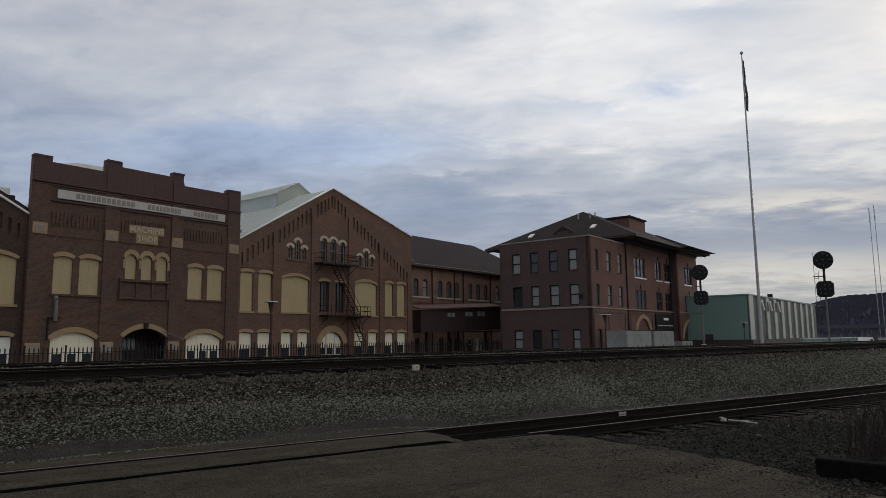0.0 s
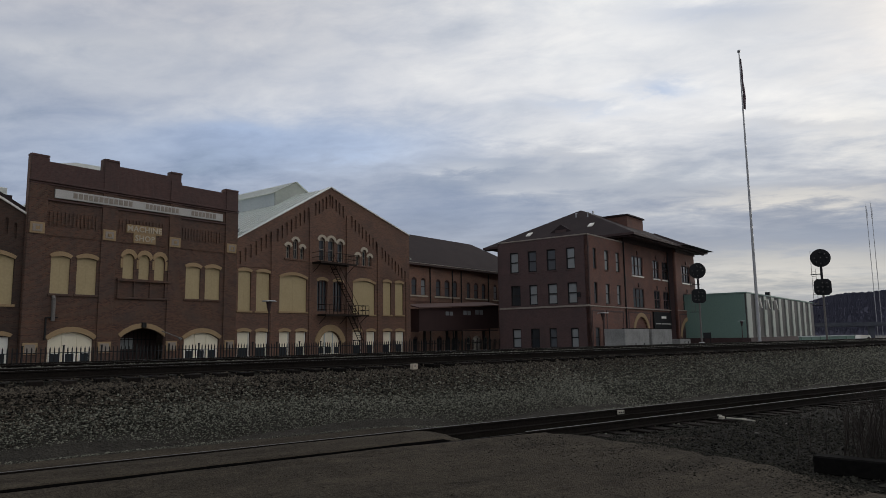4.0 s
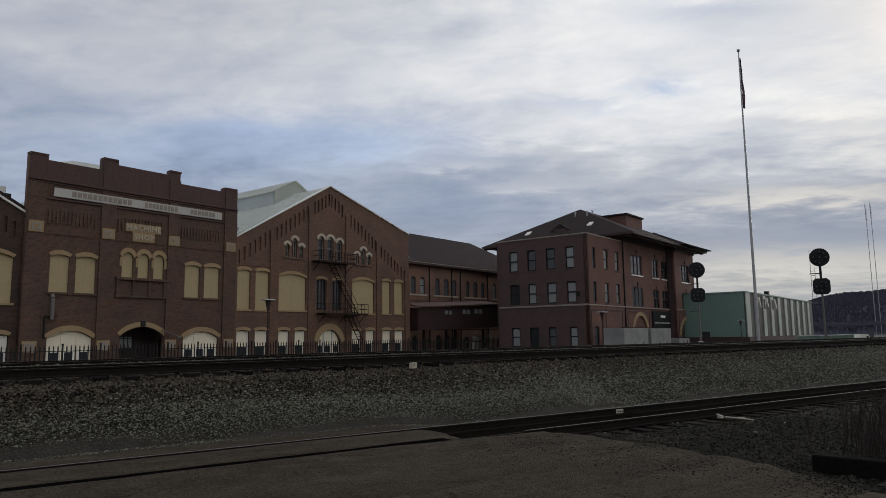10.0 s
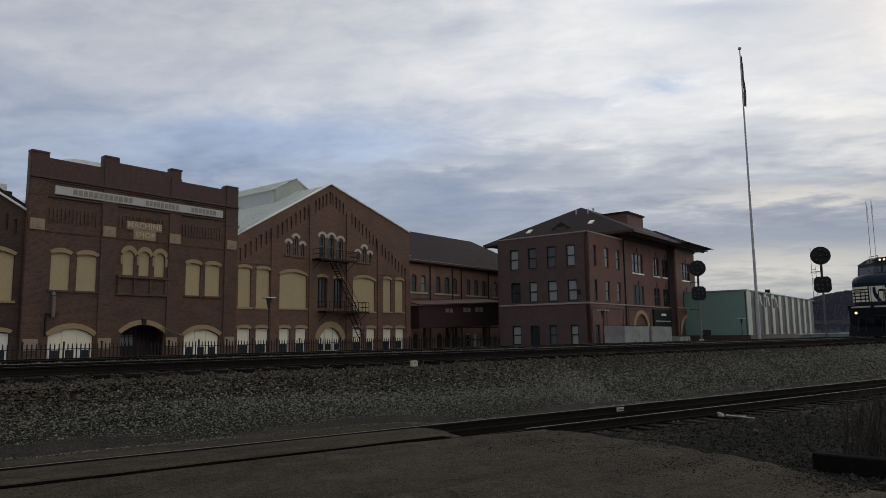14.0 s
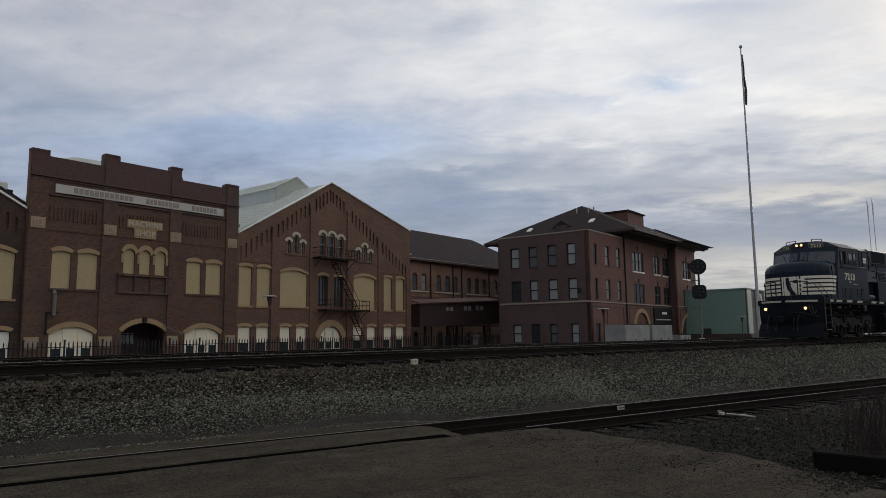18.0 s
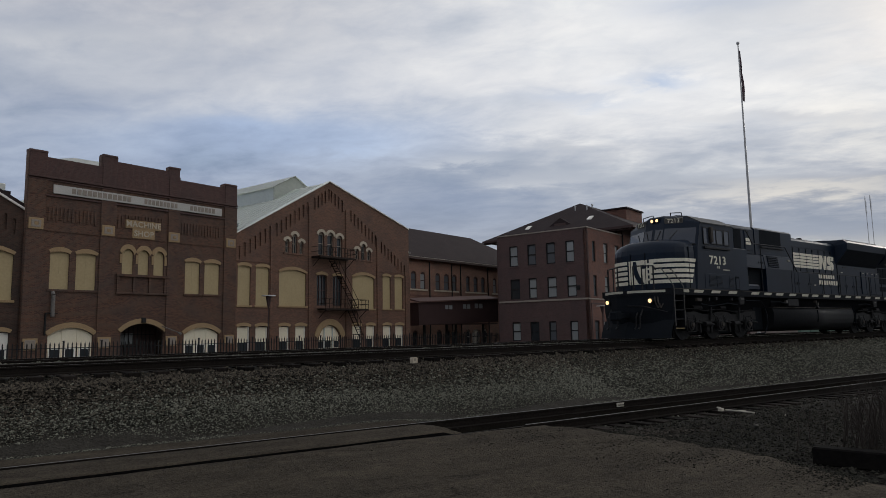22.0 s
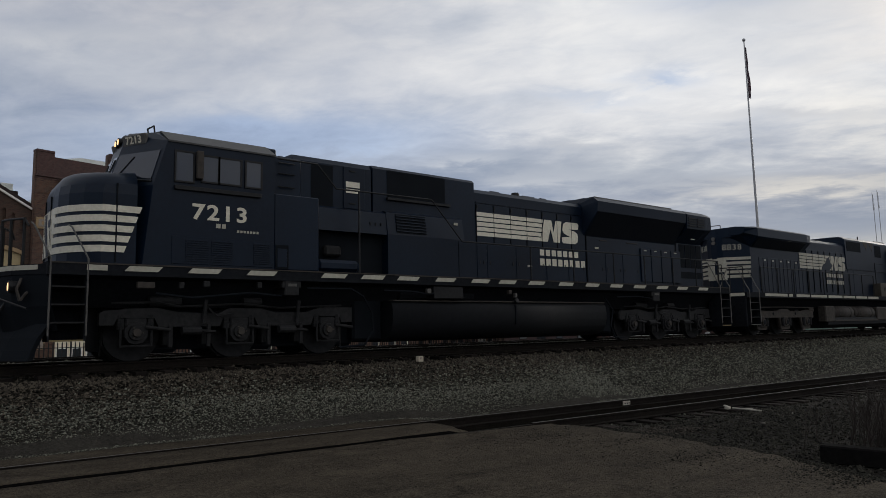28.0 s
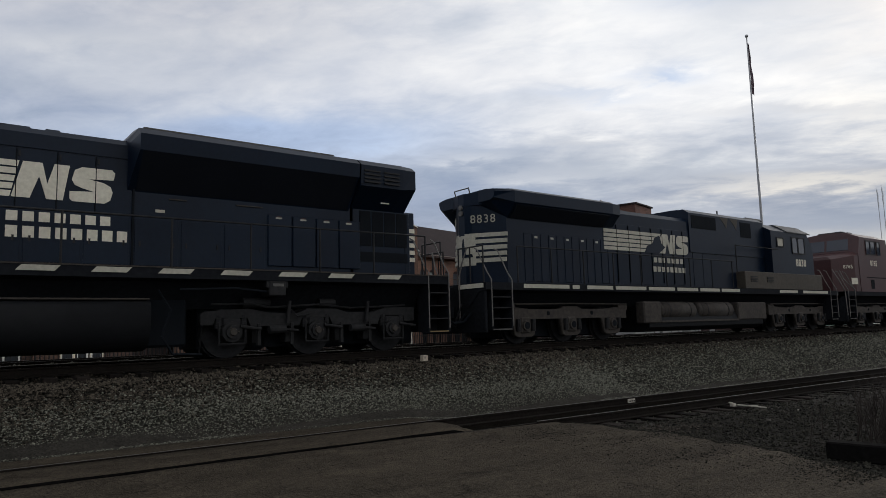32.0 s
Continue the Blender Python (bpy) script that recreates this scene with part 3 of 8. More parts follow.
def siding_fill():
    """Dark cinders packed between the siding's rails, the rails' shadow put into their colour."""
    xs = [7.7 + 0.25 * i for i in range(130)]
    ys = [-0.66, -0.4, -0.1, 0.2, 0.45, 0.66]
    me = bpy.data.meshes.new("cinder_fill")
    v = [(x, y, -0.155 + 0.035 * noise.noise((x * 2.1, y * 2.1, 4)) + 0.02 * noise.noise((x * 7, y * 7, 1))) for y in ys for x in xs]
    w = len(xs)
    me.from_pydata(v, [], [(j * w + i, j * w + i + 1, (j + 1) * w + i + 1, (j + 1) * w + i) for j in range(len(ys) - 1) for i in range(w - 1)])
    part("cinder_fill", me, "shaded_fill", siding, "dark cinders between the rails, rail shadow in their colour")


M["shaded_fill"].node_tree.nodes["Principled BSDF"].inputs["Specular IOR Level"].default_value = 0.0
siding_fill()


def road_end(y):
    """Where the asphalt stops, along the siding."""
    if y > -1.0:
        return 7.6
    return float(np.interp(y, (-14, -8, -5.77, -4.75, -3.51, -1.37), (6.4, 8.2, 9.0, 9.4, 9.6, 9.25)))


def make_road():
    """The asphalt crossing in three strips, with gaps for the wheel flanges."""
    road = thing("road_crossing", NEAR_M, "worn cracked asphalt road crossing the siding", "road", kind="structure")
    edge = lambda y: road_end(y) + (0.30 * noise.noise((y * 0.9, 2, 2)) + 0.22 * noise.noise((y * 3, 5, 2)) + 0.12 * noise.noise((y * 11, 5, 2)))

    def strip(name, y0, y1, step, lip=0.0, ragged=False):
        n = max(2, int((y1 - y0) / step))
        ys = [y0 + (y1 - y0) * i / n for i in range(n + 1)]
        bm = bmesh.new()
        rows = []
        for y in ys:
            e = edge(y)
            xs = [-60, -20, -8] + [-4 + (e + 4) * i / 24 for i in range(25)]
            row = []
            for x in xs:
                z = -0.012 + 0.012 * noise.noise((x * 0.7, y * 0.7, 1)) + 0.006 * noise.noise((x * 3, y * 3, 4))
                z += lip * max(0.0, 1 - min(abs(y - y0), abs(y - y1)) / 0.3) if x < e - 1 else 0.0
                yy = y + (0.3 * noise.noise((x * 0.8, 3, 9)) + 0.12 * noise.noise((x * 3.5, 3, 9)) if ragged and y == y1 else 0.012 * noise.noise((x * 5, y, 2)))
                row.append(bm.verts.new((x, yy, z - (0.03 if ragged and y == y1 else 0.0))))
            row.append(bm.verts.new((e + 0.35, y, -0.09)))
            row.append(bm.verts.new((e + 0.7, y, -0.26)))
            rows.append(row)
        for a, b in zip(rows, rows[1:]):
            for i in range(len(a) - 1):
                bm.faces.new((a[i], a[i + 1], b[i + 1], b[i]))
        for f in bm.faces:
            f.smooth = True
        for row, s in ((rows[0], 1), (rows[-1], -1)):
            low = [bm.verts.new((v.co.x, v.co.y, -0.26)) for v in row]
            for i in range(len(row) - 1):
                q = (row[i], low[i], low[i + 1], row[i + 1])
                bm.faces.new(q if s > 0 else q[::-1])
        ob = part(name, bm, "road", road)
        # upright slab edges go near black: the groove's shade is put into their colour
        ob.data.materials.append(M["timber_and_groove_shade"])
        for f in ob.data.polygons:
            if abs(f.normal.z) < 0.3 and abs(f.normal.y) > 0.7:
                f.material_index = 1
    strip("near_slab", -14, -0.85, 0.15, lip=0.03)
    strip("crossing_panel", -0.49, 0.645, 0.2)
    strip("far_slab", 0.83, 1.7, 0.2, ragged=True)


make_road()

# ---- buildings: the frame of the factory front ----
FRONT = Matrix.Rotation(radians(13.578), 4, "Z")
U0, FRONT_N, G = 19.095, 51.3, 1.6


def on_front(u, n, z=-1.6):
    """A pose in the frame of the factory fronts: u along them, n away from the tracks."""
    return FRONT @ pose(U0 + u, n, z)


def sash_window(parent, x0, x1, z0, z1, y=0.16, rise=0.0, rows=1, glass="glass", frame="dark_wood", bar=0.07, mull=0):
    """A framed sash window set back in its opening."""
    out = arched(x0, x1, z0, z1, rise) if rise else rect(x0, x1, z0, z1)
    zm = (z0 + z1) / 2 - 0.04
    holes = []
    cols = mull + 1
    w = (x1 - x0 - bar * (cols + 1)) / cols
    for c in range(cols):
        a = x0 + bar + c * (w + bar)
        holes.append(rect(a, a + w, z0 + bar, zm))
        top = z1 - bar - (rise * 0.6 if rise else 0)
        holes.append(rect(a, a + w, zm + bar, top))
    win = part("window", sheet([out] + holes, y, y + 0.07), frame, parent)
    part("pane", sheet([rect(x0 + 0.02, x1 - 0.02, z0 + 0.02, z1 - 0.02 - rise * 0.5)], y + 0.085, y + 0.10), glass, win)
    return win


def word(text, size, depth, m, material, parent, name="lettering", shear=0.0, spacing=1.0, bold=0.0):
    """Raised letters standing in the x-z plane, centred."""
    cu = bpy.data.curves.new("text", "FONT")
    cu.body, cu.size, cu.extrude, cu.align_x, cu.align_y, cu.shear, cu.space_character, cu.offset = text, size, depth, "CENTER", "CENTER", shear, spacing, bold
    cu.resolution_u = 3
    ob = bpy.data.objects.new("text", cu)
    me = bpy.data.meshes.new_from_object(ob)
    bpy.data.objects.remove(ob), bpy.data.curves.remove(cu)
    me.materials.clear()
    me.transform(Matrix.Rotation(radians(90), 4, "X"))
    return part(name, me, material, parent, m=m)


def tan_hood(parent, x0, x1, z1, rise, depth, y=-0.07, over=0.14, material="tan_stone", name="lintel"):
    return part(name, sheet([hood(x0, x1, z1, rise, depth, over)], y, y + 0.25), material, parent)


def boarded(parent, x0, x1, z0, z1, rise, wall_hood=True, over=0.12, depth=0.33, y=0.14, sill="tan_stone"):
    """A tall window closed by tan boards, under a stone head and over a sill."""
    w = part("boarded_window", sheet([arched(x0, x1, z0, z1, rise)], y, y + 0.05), "tan_board", parent, "window closed with tan boards")
    part("seam", boxes(((x0 + x1) / 2 - 0.012, (x0 + x1) / 2 + 0.012, y - 0.006, y + 0.01, z0, z1 - 0.05)), "tan_board", w)
    part("sill", boxes((x0 - 0.14, x1 + 0.14, -0.10, 0.12, z0 - 0.17, z0), bevel=0.012), sill, parent)
    if wall_hood:
        tan_hood(parent, x0, x1, z1, rise, depth, over=over)


def garage_front(parent, x0, x1, z0, spring, z1, rise, units, y=0.2):
    """White panels under an arched head, each with a dark low window."""
    body = part("white_infill", sheet([arched(x0, x1, z0, z1, rise)], y, y + 0.08), "cream_paint", parent, "cream painted infill panels")
    w = (x1 - x0) / units
    for i in range(units):
        a = x0 + w * i
        if i:
            part("jamb", boxes((a - 0.05, a + 0.05, y - 0.06, y, z0, z1 - 0.12)), "cream_paint", body)
        part("low_window", boxes((a + 0.22, a + w - 0.22, y - 0.03, y + 0.01, z0 + 0.62, z0 + 1.28)), "glass", body)
        part("window_surround", sheet([rect(a + 0.12, a + w - 0.12, z0 + 0.52, z0 + 1.38), rect(a + 0.22, a + w - 0.22, z0 + 0.62, z0 + 1.28)], y - 0.05, y - 0.002), "white_paint", body)


M["rusty_iron"] = surface("rusty_iron", (0.014, 0.0095, 0.0075), (0.036, 0.024, 0.018), rough=0.8, gloss=0.2, grain=25, patch=2)
M["vent_grey"] = surface("dull_sheet_metal", (0.09, 0.08, 0.072), (0.17, 0.155, 0.14), rough=0.6, grain=12, patch=2)


def machine_shop():
    W = 17.0
    t = thing("machine_shop", on_front(0, FRONT_N), "brown brick machine shop with a stepped parapet and stone sign band", "factory building")
    z = lambda v: v + G
    out = [(0, 0), (W, 0), (W, z(13.62)), (15.62, z(13.62)), (15.62, z(13.32)), (11.45, z(13.32)), (11.45, z(14.2)), (10.48, z(14.2)), (10.48, z(13.9)), (6.22, z(13.9)), (6.22, z(14.2)), (5.03, z(14.2)), (5.03, z(13.32)), (1.15, z(13.32)), (1.15, z(13.62)), (0, z(13.62))]
    tall = [(1.70, 3.02), (3.47, 4.92), (12.15, 13.52), (13.95, 15.42)]
    trio = [(6.85, 7.75), (8.12, 9.02), (9.40, 10.28)]
    doors = [(1.78, 4.92, 1.22, 0.55), (6.92, 10.48, 1.52, 0.70), (12.18, 15.48, 1.15, 0.55)]
    holes = [arched(a, b, z(3.93), z(6.62), 0.14) for a, b in tall] + [arched(a, b, z(5.28), z(7.22), 0.44) for a, b in trio]
    holes += [arched(a, b, 0.01, z(c), r) for a, b, c, r in doors]
    part("front_wall", sheet([out] + holes, 0, 0.5), "brick", t)
    part("parapet_band", sheet([[(0.02, z(11.85)), (W - 0.02, z(11.85))] + [(x - 0.02 if x > 8 else x + 0.02, h - 0.02) for x, h in out[2:]]], -0.05, 0), "brick_parapet", t, "smooth dark red brick parapet")
    for x0, x1 in ((0, 0.5), (W - 0.5, W)):
        part("side_wall", boxes((x0, x1, 0.5, 45, 0, z(8.6))), "brick", t)
    bm = bmesh.new()
    for a, b in (((0, z(8.6)), (8.5, z(14.4))), ((8.5, z(14.4)), (W, z(8.6)))):
        bm.faces.new([bm.verts.new(c) for c in ((a[0], 7, a[1]), (b[0], 7, b[1]), (b[0], 45, b[1]), (a[0], 45, a[1]))])
    bmesh.ops.solidify(bm, geom=bm.faces, thickness=0.12)
    part("roof", bm, "pale_metal_roof", t, "pale metal roof behind the parapet")
    part("roof_lantern", sheet([[(4.5, z(11)), (8.2, z(11)), (8.2, z(15.4)), (6.0, z(15.35)), (4.5, z(15.0))]], 6.9, 8.6), "pale_metal_roof", t)
    part("flat_roof", boxes((0.5, W - 0.5, 0.5, 7, z(8.2), z(8.5))), "shingle", t)
    for zc, h, o in ((11.78, 0.14, 0.16), (11.62, 0.10, 0.10), (10.50, 0.12, 0.12)):
        part("cornice", boxes((-0.06, W + 0.06, -o, 0, z(zc), z(zc + h)), bevel=0.02), "brick_parapet", t)
    for x0, x1 in ((0.0, 1.2), (5.08, 6.2), (10.5, 11.5), (15.75, W)):
        part("pilaster", boxes((x0, x1, -0.12, 0, 0, z(11.6)), bevel=0.01), "brick", t)
        part("pilaster_cap", boxes((x0 - 0.01, x1 + 0.01, -0.09, 0.53, z(13.55 if x0 < 1 or x0 > 15 else 14.14), z(13.72 if x0 < 1 or x0 > 15 else 14.3)), bevel=0.02), "brick_parapet", t)
        c = (x0 + x1) / 2
        b = part("ornament_block", boxes((c - 0.48, c + 0.48, -0.20, -0.10, z(8.06), z(8.86)), bevel=0.02), "tan_stone", t, "tan carved stone block")
        part("carved_panel", boxes((c - 0.32, c + 0.32, -0.225, -0.19, z(8.2), z(8.72)), bevel=0.02), "letter", b)
        part("carved_boss", boxes((c - 0.13, c + 0.13, -0.25, -0.22, z(8.34), z(8.58)), bevel=0.03), "tan_stone", b)
        part("parapet_pier", boxes((x0 + 0.02, x1 - 0.02, -0.11, -0.05, z(11.93), z(13.5)), bevel=0.01), "brick_parapet", t)
        b = part("base_block", boxes((c - 0.48, c + 0.48, -0.20, -0.10, z(-0.3), z(0.5)), bevel=0.02), "tan_stone", t, "tan carved stone block")
        part("carved_panel", boxes((c - 0.34, c + 0.34, -0.225, -0.19, z(-0.2), z(0.38)), bevel=0.02), "letter", b)
    for x0, x1 in ((1.2, 5.08), (6.2, 10.5), (11.5, 15.75)):
        part("string_course", boxes((x0, x1, -0.05, 0, z(8.02), z(8.12))), "brick", t)
        n = int((x1 - x0 - 0.3) / 0.27)
        for i in range(n):
            x = x0 + 0.2 + i * 0.27
            if x0 > 6 and x1 < 11 and 0.6 < x - x0 < 3.75:
                part("corbel_tooth", boxes((x, x + 0.12, -0.09, 0, z(9.56), z(9.86))), "brick", t)
            else:
                part("corbel_tooth", boxes((x, x + 0.13, -0.07, 0, z(8.75 + 0.1 * (i % 2)), z(9.75))), "brick", t)
    sign = part("sign_band", boxes((1.65, 15.42, -0.15, -0.02, z(10.74), z(11.38)), bevel=0.015), "sign_stone", t, "white stone sign band with worn raised lettering")
    for x0, x1, n in ((2.85, 7.35, 12), (8.35, 11.25, 9), (12.35, 14.75, 7)):
        w = (x1 - x0) / n
        for i in range(n):
            part("letter_bar", boxes((x0 + w * i + 0.05, x0 + w * (i + 1) - 0.05, -0.18, -0.14, z(10.88), z(11.26))), "letter", sign)
    plaque = part("name_plaque", boxes((6.98, 9.86, -0.10, -0.01, z(8.84), z(9.50)), (7.55, 9.36, -0.10, -0.01, z(8.10), z(8.838)), bevel=0.01), "tan_stone", t, "tan stone plaque with raised words")
    word("MACHINE", 0.62, 0.03, pose(8.42, -0.12, z(9.17), 0, 0, 0), "pale_stone", plaque, spacing=1.05, bold=0.012)
    word("SHOP", 0.62, 0.03, pose(8.45, -0.12, z(8.46), 0, 0, 0), "pale_stone", plaque, spacing=1.05, bold=0.012)
    for a, b in tall:
        boarded(t, a, b, z(3.93), z(6.62), 0.14, sill="brick")
    for a, b in trio:
        part("boarded_window", sheet([arched(a, b, z(5.28), z(7.22), 0.44)], 0.16, 0.2), "tan_board", t, "arched window closed with tan boards")
        tan_hood(t, a, b, z(7.22), 0.44, 0.36, over=0.20, name="arch_stone")
        part("impost", boxes((a - 0.2, a - 0.01, -0.06, 0.1, z(6.1), z(6.8))), "tan_stone", t)
    part("impost", boxes((10.29, 10.48, -0.06, 0.1, z(6.1), z(6.8))), "tan_stone", t)
    part("balcony_sill", boxes((6.4, 10.7, -0.22, 0.1, z(5.06), z(5.27)), bevel=0.02), "brick", t)
    part("balcony_sill", boxes((6.4, 10.7, -0.16, 0, z(3.72), z(3.86)), bevel=0.02), "brick", t)
    for x in (6.55, 7.82, 9.1, 10.38):
        part("bracket", boxes((x - 0.1, x + 0.1, -0.14, 0, z(3.87), z(5.06)), bevel=0.01), "brick", t)
    for a, b, c, r in doors:
        tan_hood(t, a, b, z(c), r, 0.38, over=0.22, name="door_arch")
    garage_front(t, 1.80, 4.90, 0.02, z(0.7), z(1.21), 0.55, 3)
    garage_front(t, 12.20, 15.46, 0.02, z(0.6), z(1.14), 0.55, 3)
    part("keystone", boxes((8.5, 8.86, -0.2, 0, z(1.55), z(1.95)), bevel=0.03), "dark_metal", t)
    gate = part("passage_grille", boxes((6.95, 10.45, 1.6, 1.66, z(0.62), z(0.68)), (6.95, 10.45, 1.6, 1.66, z(-0.3), z(-0.24)), *[(7.0 + 0.35 * i, 7.04 + 0.35 * i, 1.6, 1.65, 0, z(1.3)) for i in range(10)]), "dark_metal", t)
    part("passage_window", boxes((7.2, 8.9, 1.9, 2.0, z(-0.1), z(0.75))), "glass_pale", t)
    part("passage_back", boxes((6.5, 11.0, 2.1, 2.3, 0, z(2.2))), "dark_wood", t)
    pipe = bmesh.new()
    tube(pipe, [(1.95, -0.2, z(2.0)), (1.95, -0.2, z(3.5)), (1.95, -0.05, z(3.72)), (1.95, 0.1, z(3.72))], 0.13, 10)
    part("vent_pipe", pipe, "vent_grey", t, "grey sheet-metal vent pipe with a cowl")
    part("vent_bracket", boxes((1.5, 2.3, -0.2, 0, z(2.2), z(2.27)), (1.5, 1.6, -0.1, 0, z(0.7), z(2.2))), "dark_metal", t)
    lamp = bmesh.new()
    tube(lamp, [(10.2, -0.05, z(1.3)), (11.2, -0.9, z(0.75))], 0.04)
    rod(lamp, (11.15, -0.86, z(0.78)), (11.35, -1.0, z(0.6)), 0.06, 0.14, 10)
    part("wall_lamp", lamp, "vent_grey", t)
    return t


machine_shop()


def gable_hall():
    x0, x1, ax = 17.02, 40.35, 28.1
    t = thing("gabled_hall", on_front(0, FRONT_N), "brick gabled hall with a fire escape and boarded windows", "factory building")
    z = lambda v: v + G
    L, A, R = z(9.45), z(15.85), z(12.2)
    out = [(x0, 0), (x1, 0), (x1, R), (ax, A), (x0, L)]
    boards = [(17.25, 18.62, 3.08, 6.62, 0.12), (19.18, 20.68, 3.08, 6.62, 0.12), (21.80, 25.10, 3.12, 6.55, 0.32), (31.33, 34.62, 3.0, 6.55, 0.32), (35.92, 37.22, 3.03, 6.62, 0.12), (37.88, 39.28, 3.05, 6.62, 0.12)]
    grounds = [(17.28, 18.62), (19.22, 20.60), (21.84, 23.08), (23.78, 25.08), (31.30, 32.62), (33.34, 34.64), (35.92, 37.26), (37.92, 39.32)]
    trios = [[(22.48, 23.0, 9.45), (23.32, 23.95, 10.05), (24.22, 24.72, 9.4)], [(26.62, 27.42, 10.6), (27.82, 28.68, 10.65), (29.1, 29.9, 10.45)], [(31.72, 32.3, 9.3), (32.62, 33.3, 9.9), (33.55, 34.1, 9.3)]]
    holes = [arched(a, b, z(c), z(d), r) for a, b, c, d, r in boards] + [arched(a, b, 0.3, z(1.25), 0.1) for a, b in grounds]
    holes += [arched(a, b, z(8.15 if i != 1 else 8.25), z(h), (b - a) / 2) for i, tr in enumerate(trios) for a, b, h in tr]
    holes += [arched(26.42, 27.78, z(3.2), z(6.3), 0.14), arched(28.55, 29.88, z(3.2), z(6.3), 0.14)]
    holes.append(arched(26.65, 29.70, 0.01, z(1.28), 1.4, 12))
    slots = []
    for a, b, za, zb, n in ((17.35, 20.7, 8.35, 10.5, 7), (21.45, 25.2, 10.85, 13.4, 8), (26.1, 28.0, 13.95, 15.1, 5), (28.35, 29.85, 15.0, 14.2, 4), (31.1, 34.85, 13.3, 11.0, 8), (35.75, 39.55, 10.4, 8.05, 8)):
        for i in range(n):
            x, h = a + (b - a) * i / (n - 1), za + (zb - za) * i / (n - 1)
            slots.append(arched(x - 0.14, x + 0.14, z(h - 1.25), z(h), 0.1, 4))
    part("front_wall", sheet([out] + holes, 0.14, 0.55), "brick_pink", t)
    part("wall_face", sheet([out] + holes + slots, 0, 0.137), "brick_pink", t)
    for a, b, top in ((20.72, 21.12, 10.3), (25.3, 25.7, 13.0), (30.3, 30.66, 13.2), (34.95, 35.3, 10.7), (39.6, x1, 6.8)):
        part("pilaster", boxes((a, b, -0.14, 0, 0, z(top)), bevel=0.01), "brick_pink", t)
    for a, b in ((x0, 20.72), (35.3, 39.6)):
        part("string_course", boxes((a, b, -0.06, 0, z(7.0), z(7.12))), "brick_pink", t)
    for a, b in (((x0, L), (ax, A)), ((ax, A), (x1, R))):
        part("coping", sheet([[a, b, (b[0], b[1] + 0.10), (a[0], a[1] + 0.10)]], -0.12, 0.5), "white_paint" if a[0] == ax else "pale_metal_roof", t)
    # roof
    eave = z(7.2)
    bm = bmesh.new()
    p = [bm.verts.new(c) for c in ((x0 - 3, 0.5, z(7.9)), (ax, 0.5, A - 0.02), (ax, 60, A - 0.02), (x0 - 3, 60, z(7.9)))]
    bm.faces.new(p)
    q = [bm.verts.new(c) for c in ((ax, 0.5, A - 0.03), (x1 + 1, 0.5, z(9.6)), (x1 + 1, 60, z(9.6)), (ax, 60, A - 0.03))]
    bm.faces.new(q)
    bmesh.ops.solidify(bm, geom=bm.faces, thickness=0.12)
    part("roof", bm, "pale_metal_roof", t, "pale grey-green metal roof")
    for i in range(24):
        y = 1.2 + i * 1.0
        part("roof_seam", rods(0.03, ((x0 - 3, y, z(7.95)), (ax, y, A + 0.02)), n=4), "pale_metal_roof", t)
    part("side_wall", boxes((x1 - 0.4, x1, 0.55, 60, 0, z(9.8))), "brick_pink", t)
    tear = [(17.35, 2.2), (18.35, 1.6), (19.3, 2.9), (18.5, 3.1), (18.0, 3.6)]
    slope = (A - 0.02 - z(7.9)) / (ax - x0 + 3)
    part("torn_sheet", loft([[(x, y, z(7.9) + (x - x0 + 3) * slope + h) for x, y in tear] for h in (0.02, 0.05)]), "dark_metal", t, "dark tear in the metal roof")
    # roof monitor
    mon = part("monitor_wall", sheet([[(25.45, z(13.0)), (30.75, z(13.0)), (30.75, z(15.85)), (28.1, z(17.3)), (25.45, z(15.85))]], 5.5, 5.7), "cream_metal", t, "pale clad roof monitor")
    part("monitor_side", boxes((25.45, 25.6, 5.7, 55, z(13.2), z(15.7))), "grey_siding", mon)
    bm = bmesh.new()
    for s in (((25.2, z(15.72)), (28.1, z(17.32))), ((28.1, z(17.32)), (31.0, z(15.72)))):
        f = [bm.verts.new((s[0][0], 5.3, s[0][1])), bm.verts.new((s[1][0], 5.3, s[1][1])), bm.verts.new((s[1][0], 55, s[1][1])), bm.verts.new((s[0][0], 55, s[0][1]))]
        bm.faces.new(f)
    bmesh.ops.solidify(bm, geom=bm.faces, thickness=0.12)
    part("monitor_roof", bm, "pale_metal_roof", mon)
    # openings
    for a, b, c, d, r in boards:
        boarded(t, a, b, z(c), z(d), r, depth=0.30)
    for a, b in grounds:
        w = part("white_window", sheet([rect(a + 0.02, b - 0.02, z(-1.1), z(1.16))], 0.22, 0.28), "cream_paint", t, "cream boarded ground-floor window")
        part("mullion", boxes((a + 0.01, a + 0.11, 0.16, 0.22, 0.3, z(1.16)), (b - 0.11, b - 0.01, 0.16, 0.22, 0.3, z(1.16))), "white_paint", w)
        part("low_window", boxes((a + 0.2, b - 0.2, 0.2, 0.23, z(-1.05), z(-0.25))), "glass", w)
        tan_hood(t, a, b, z(1.25), 0.1, 0.30)
    for i, tr in enumerate(trios):
        for a, b, h in tr:
            r = (b - a) / 2
            s = z(8.15 if i != 1 else 8.25)
            sash_window(t, a, b, s, z(h), 0.2, rise=r, frame="letter", bar=0.06, glass="glass", mull=1 if i != 1 else 0)
            part("arch_stone", sheet([hood(a, b, z(h), r * 0.98, 0.27, over=0.24)], -0.06, 0.12), "pale_stone", t)
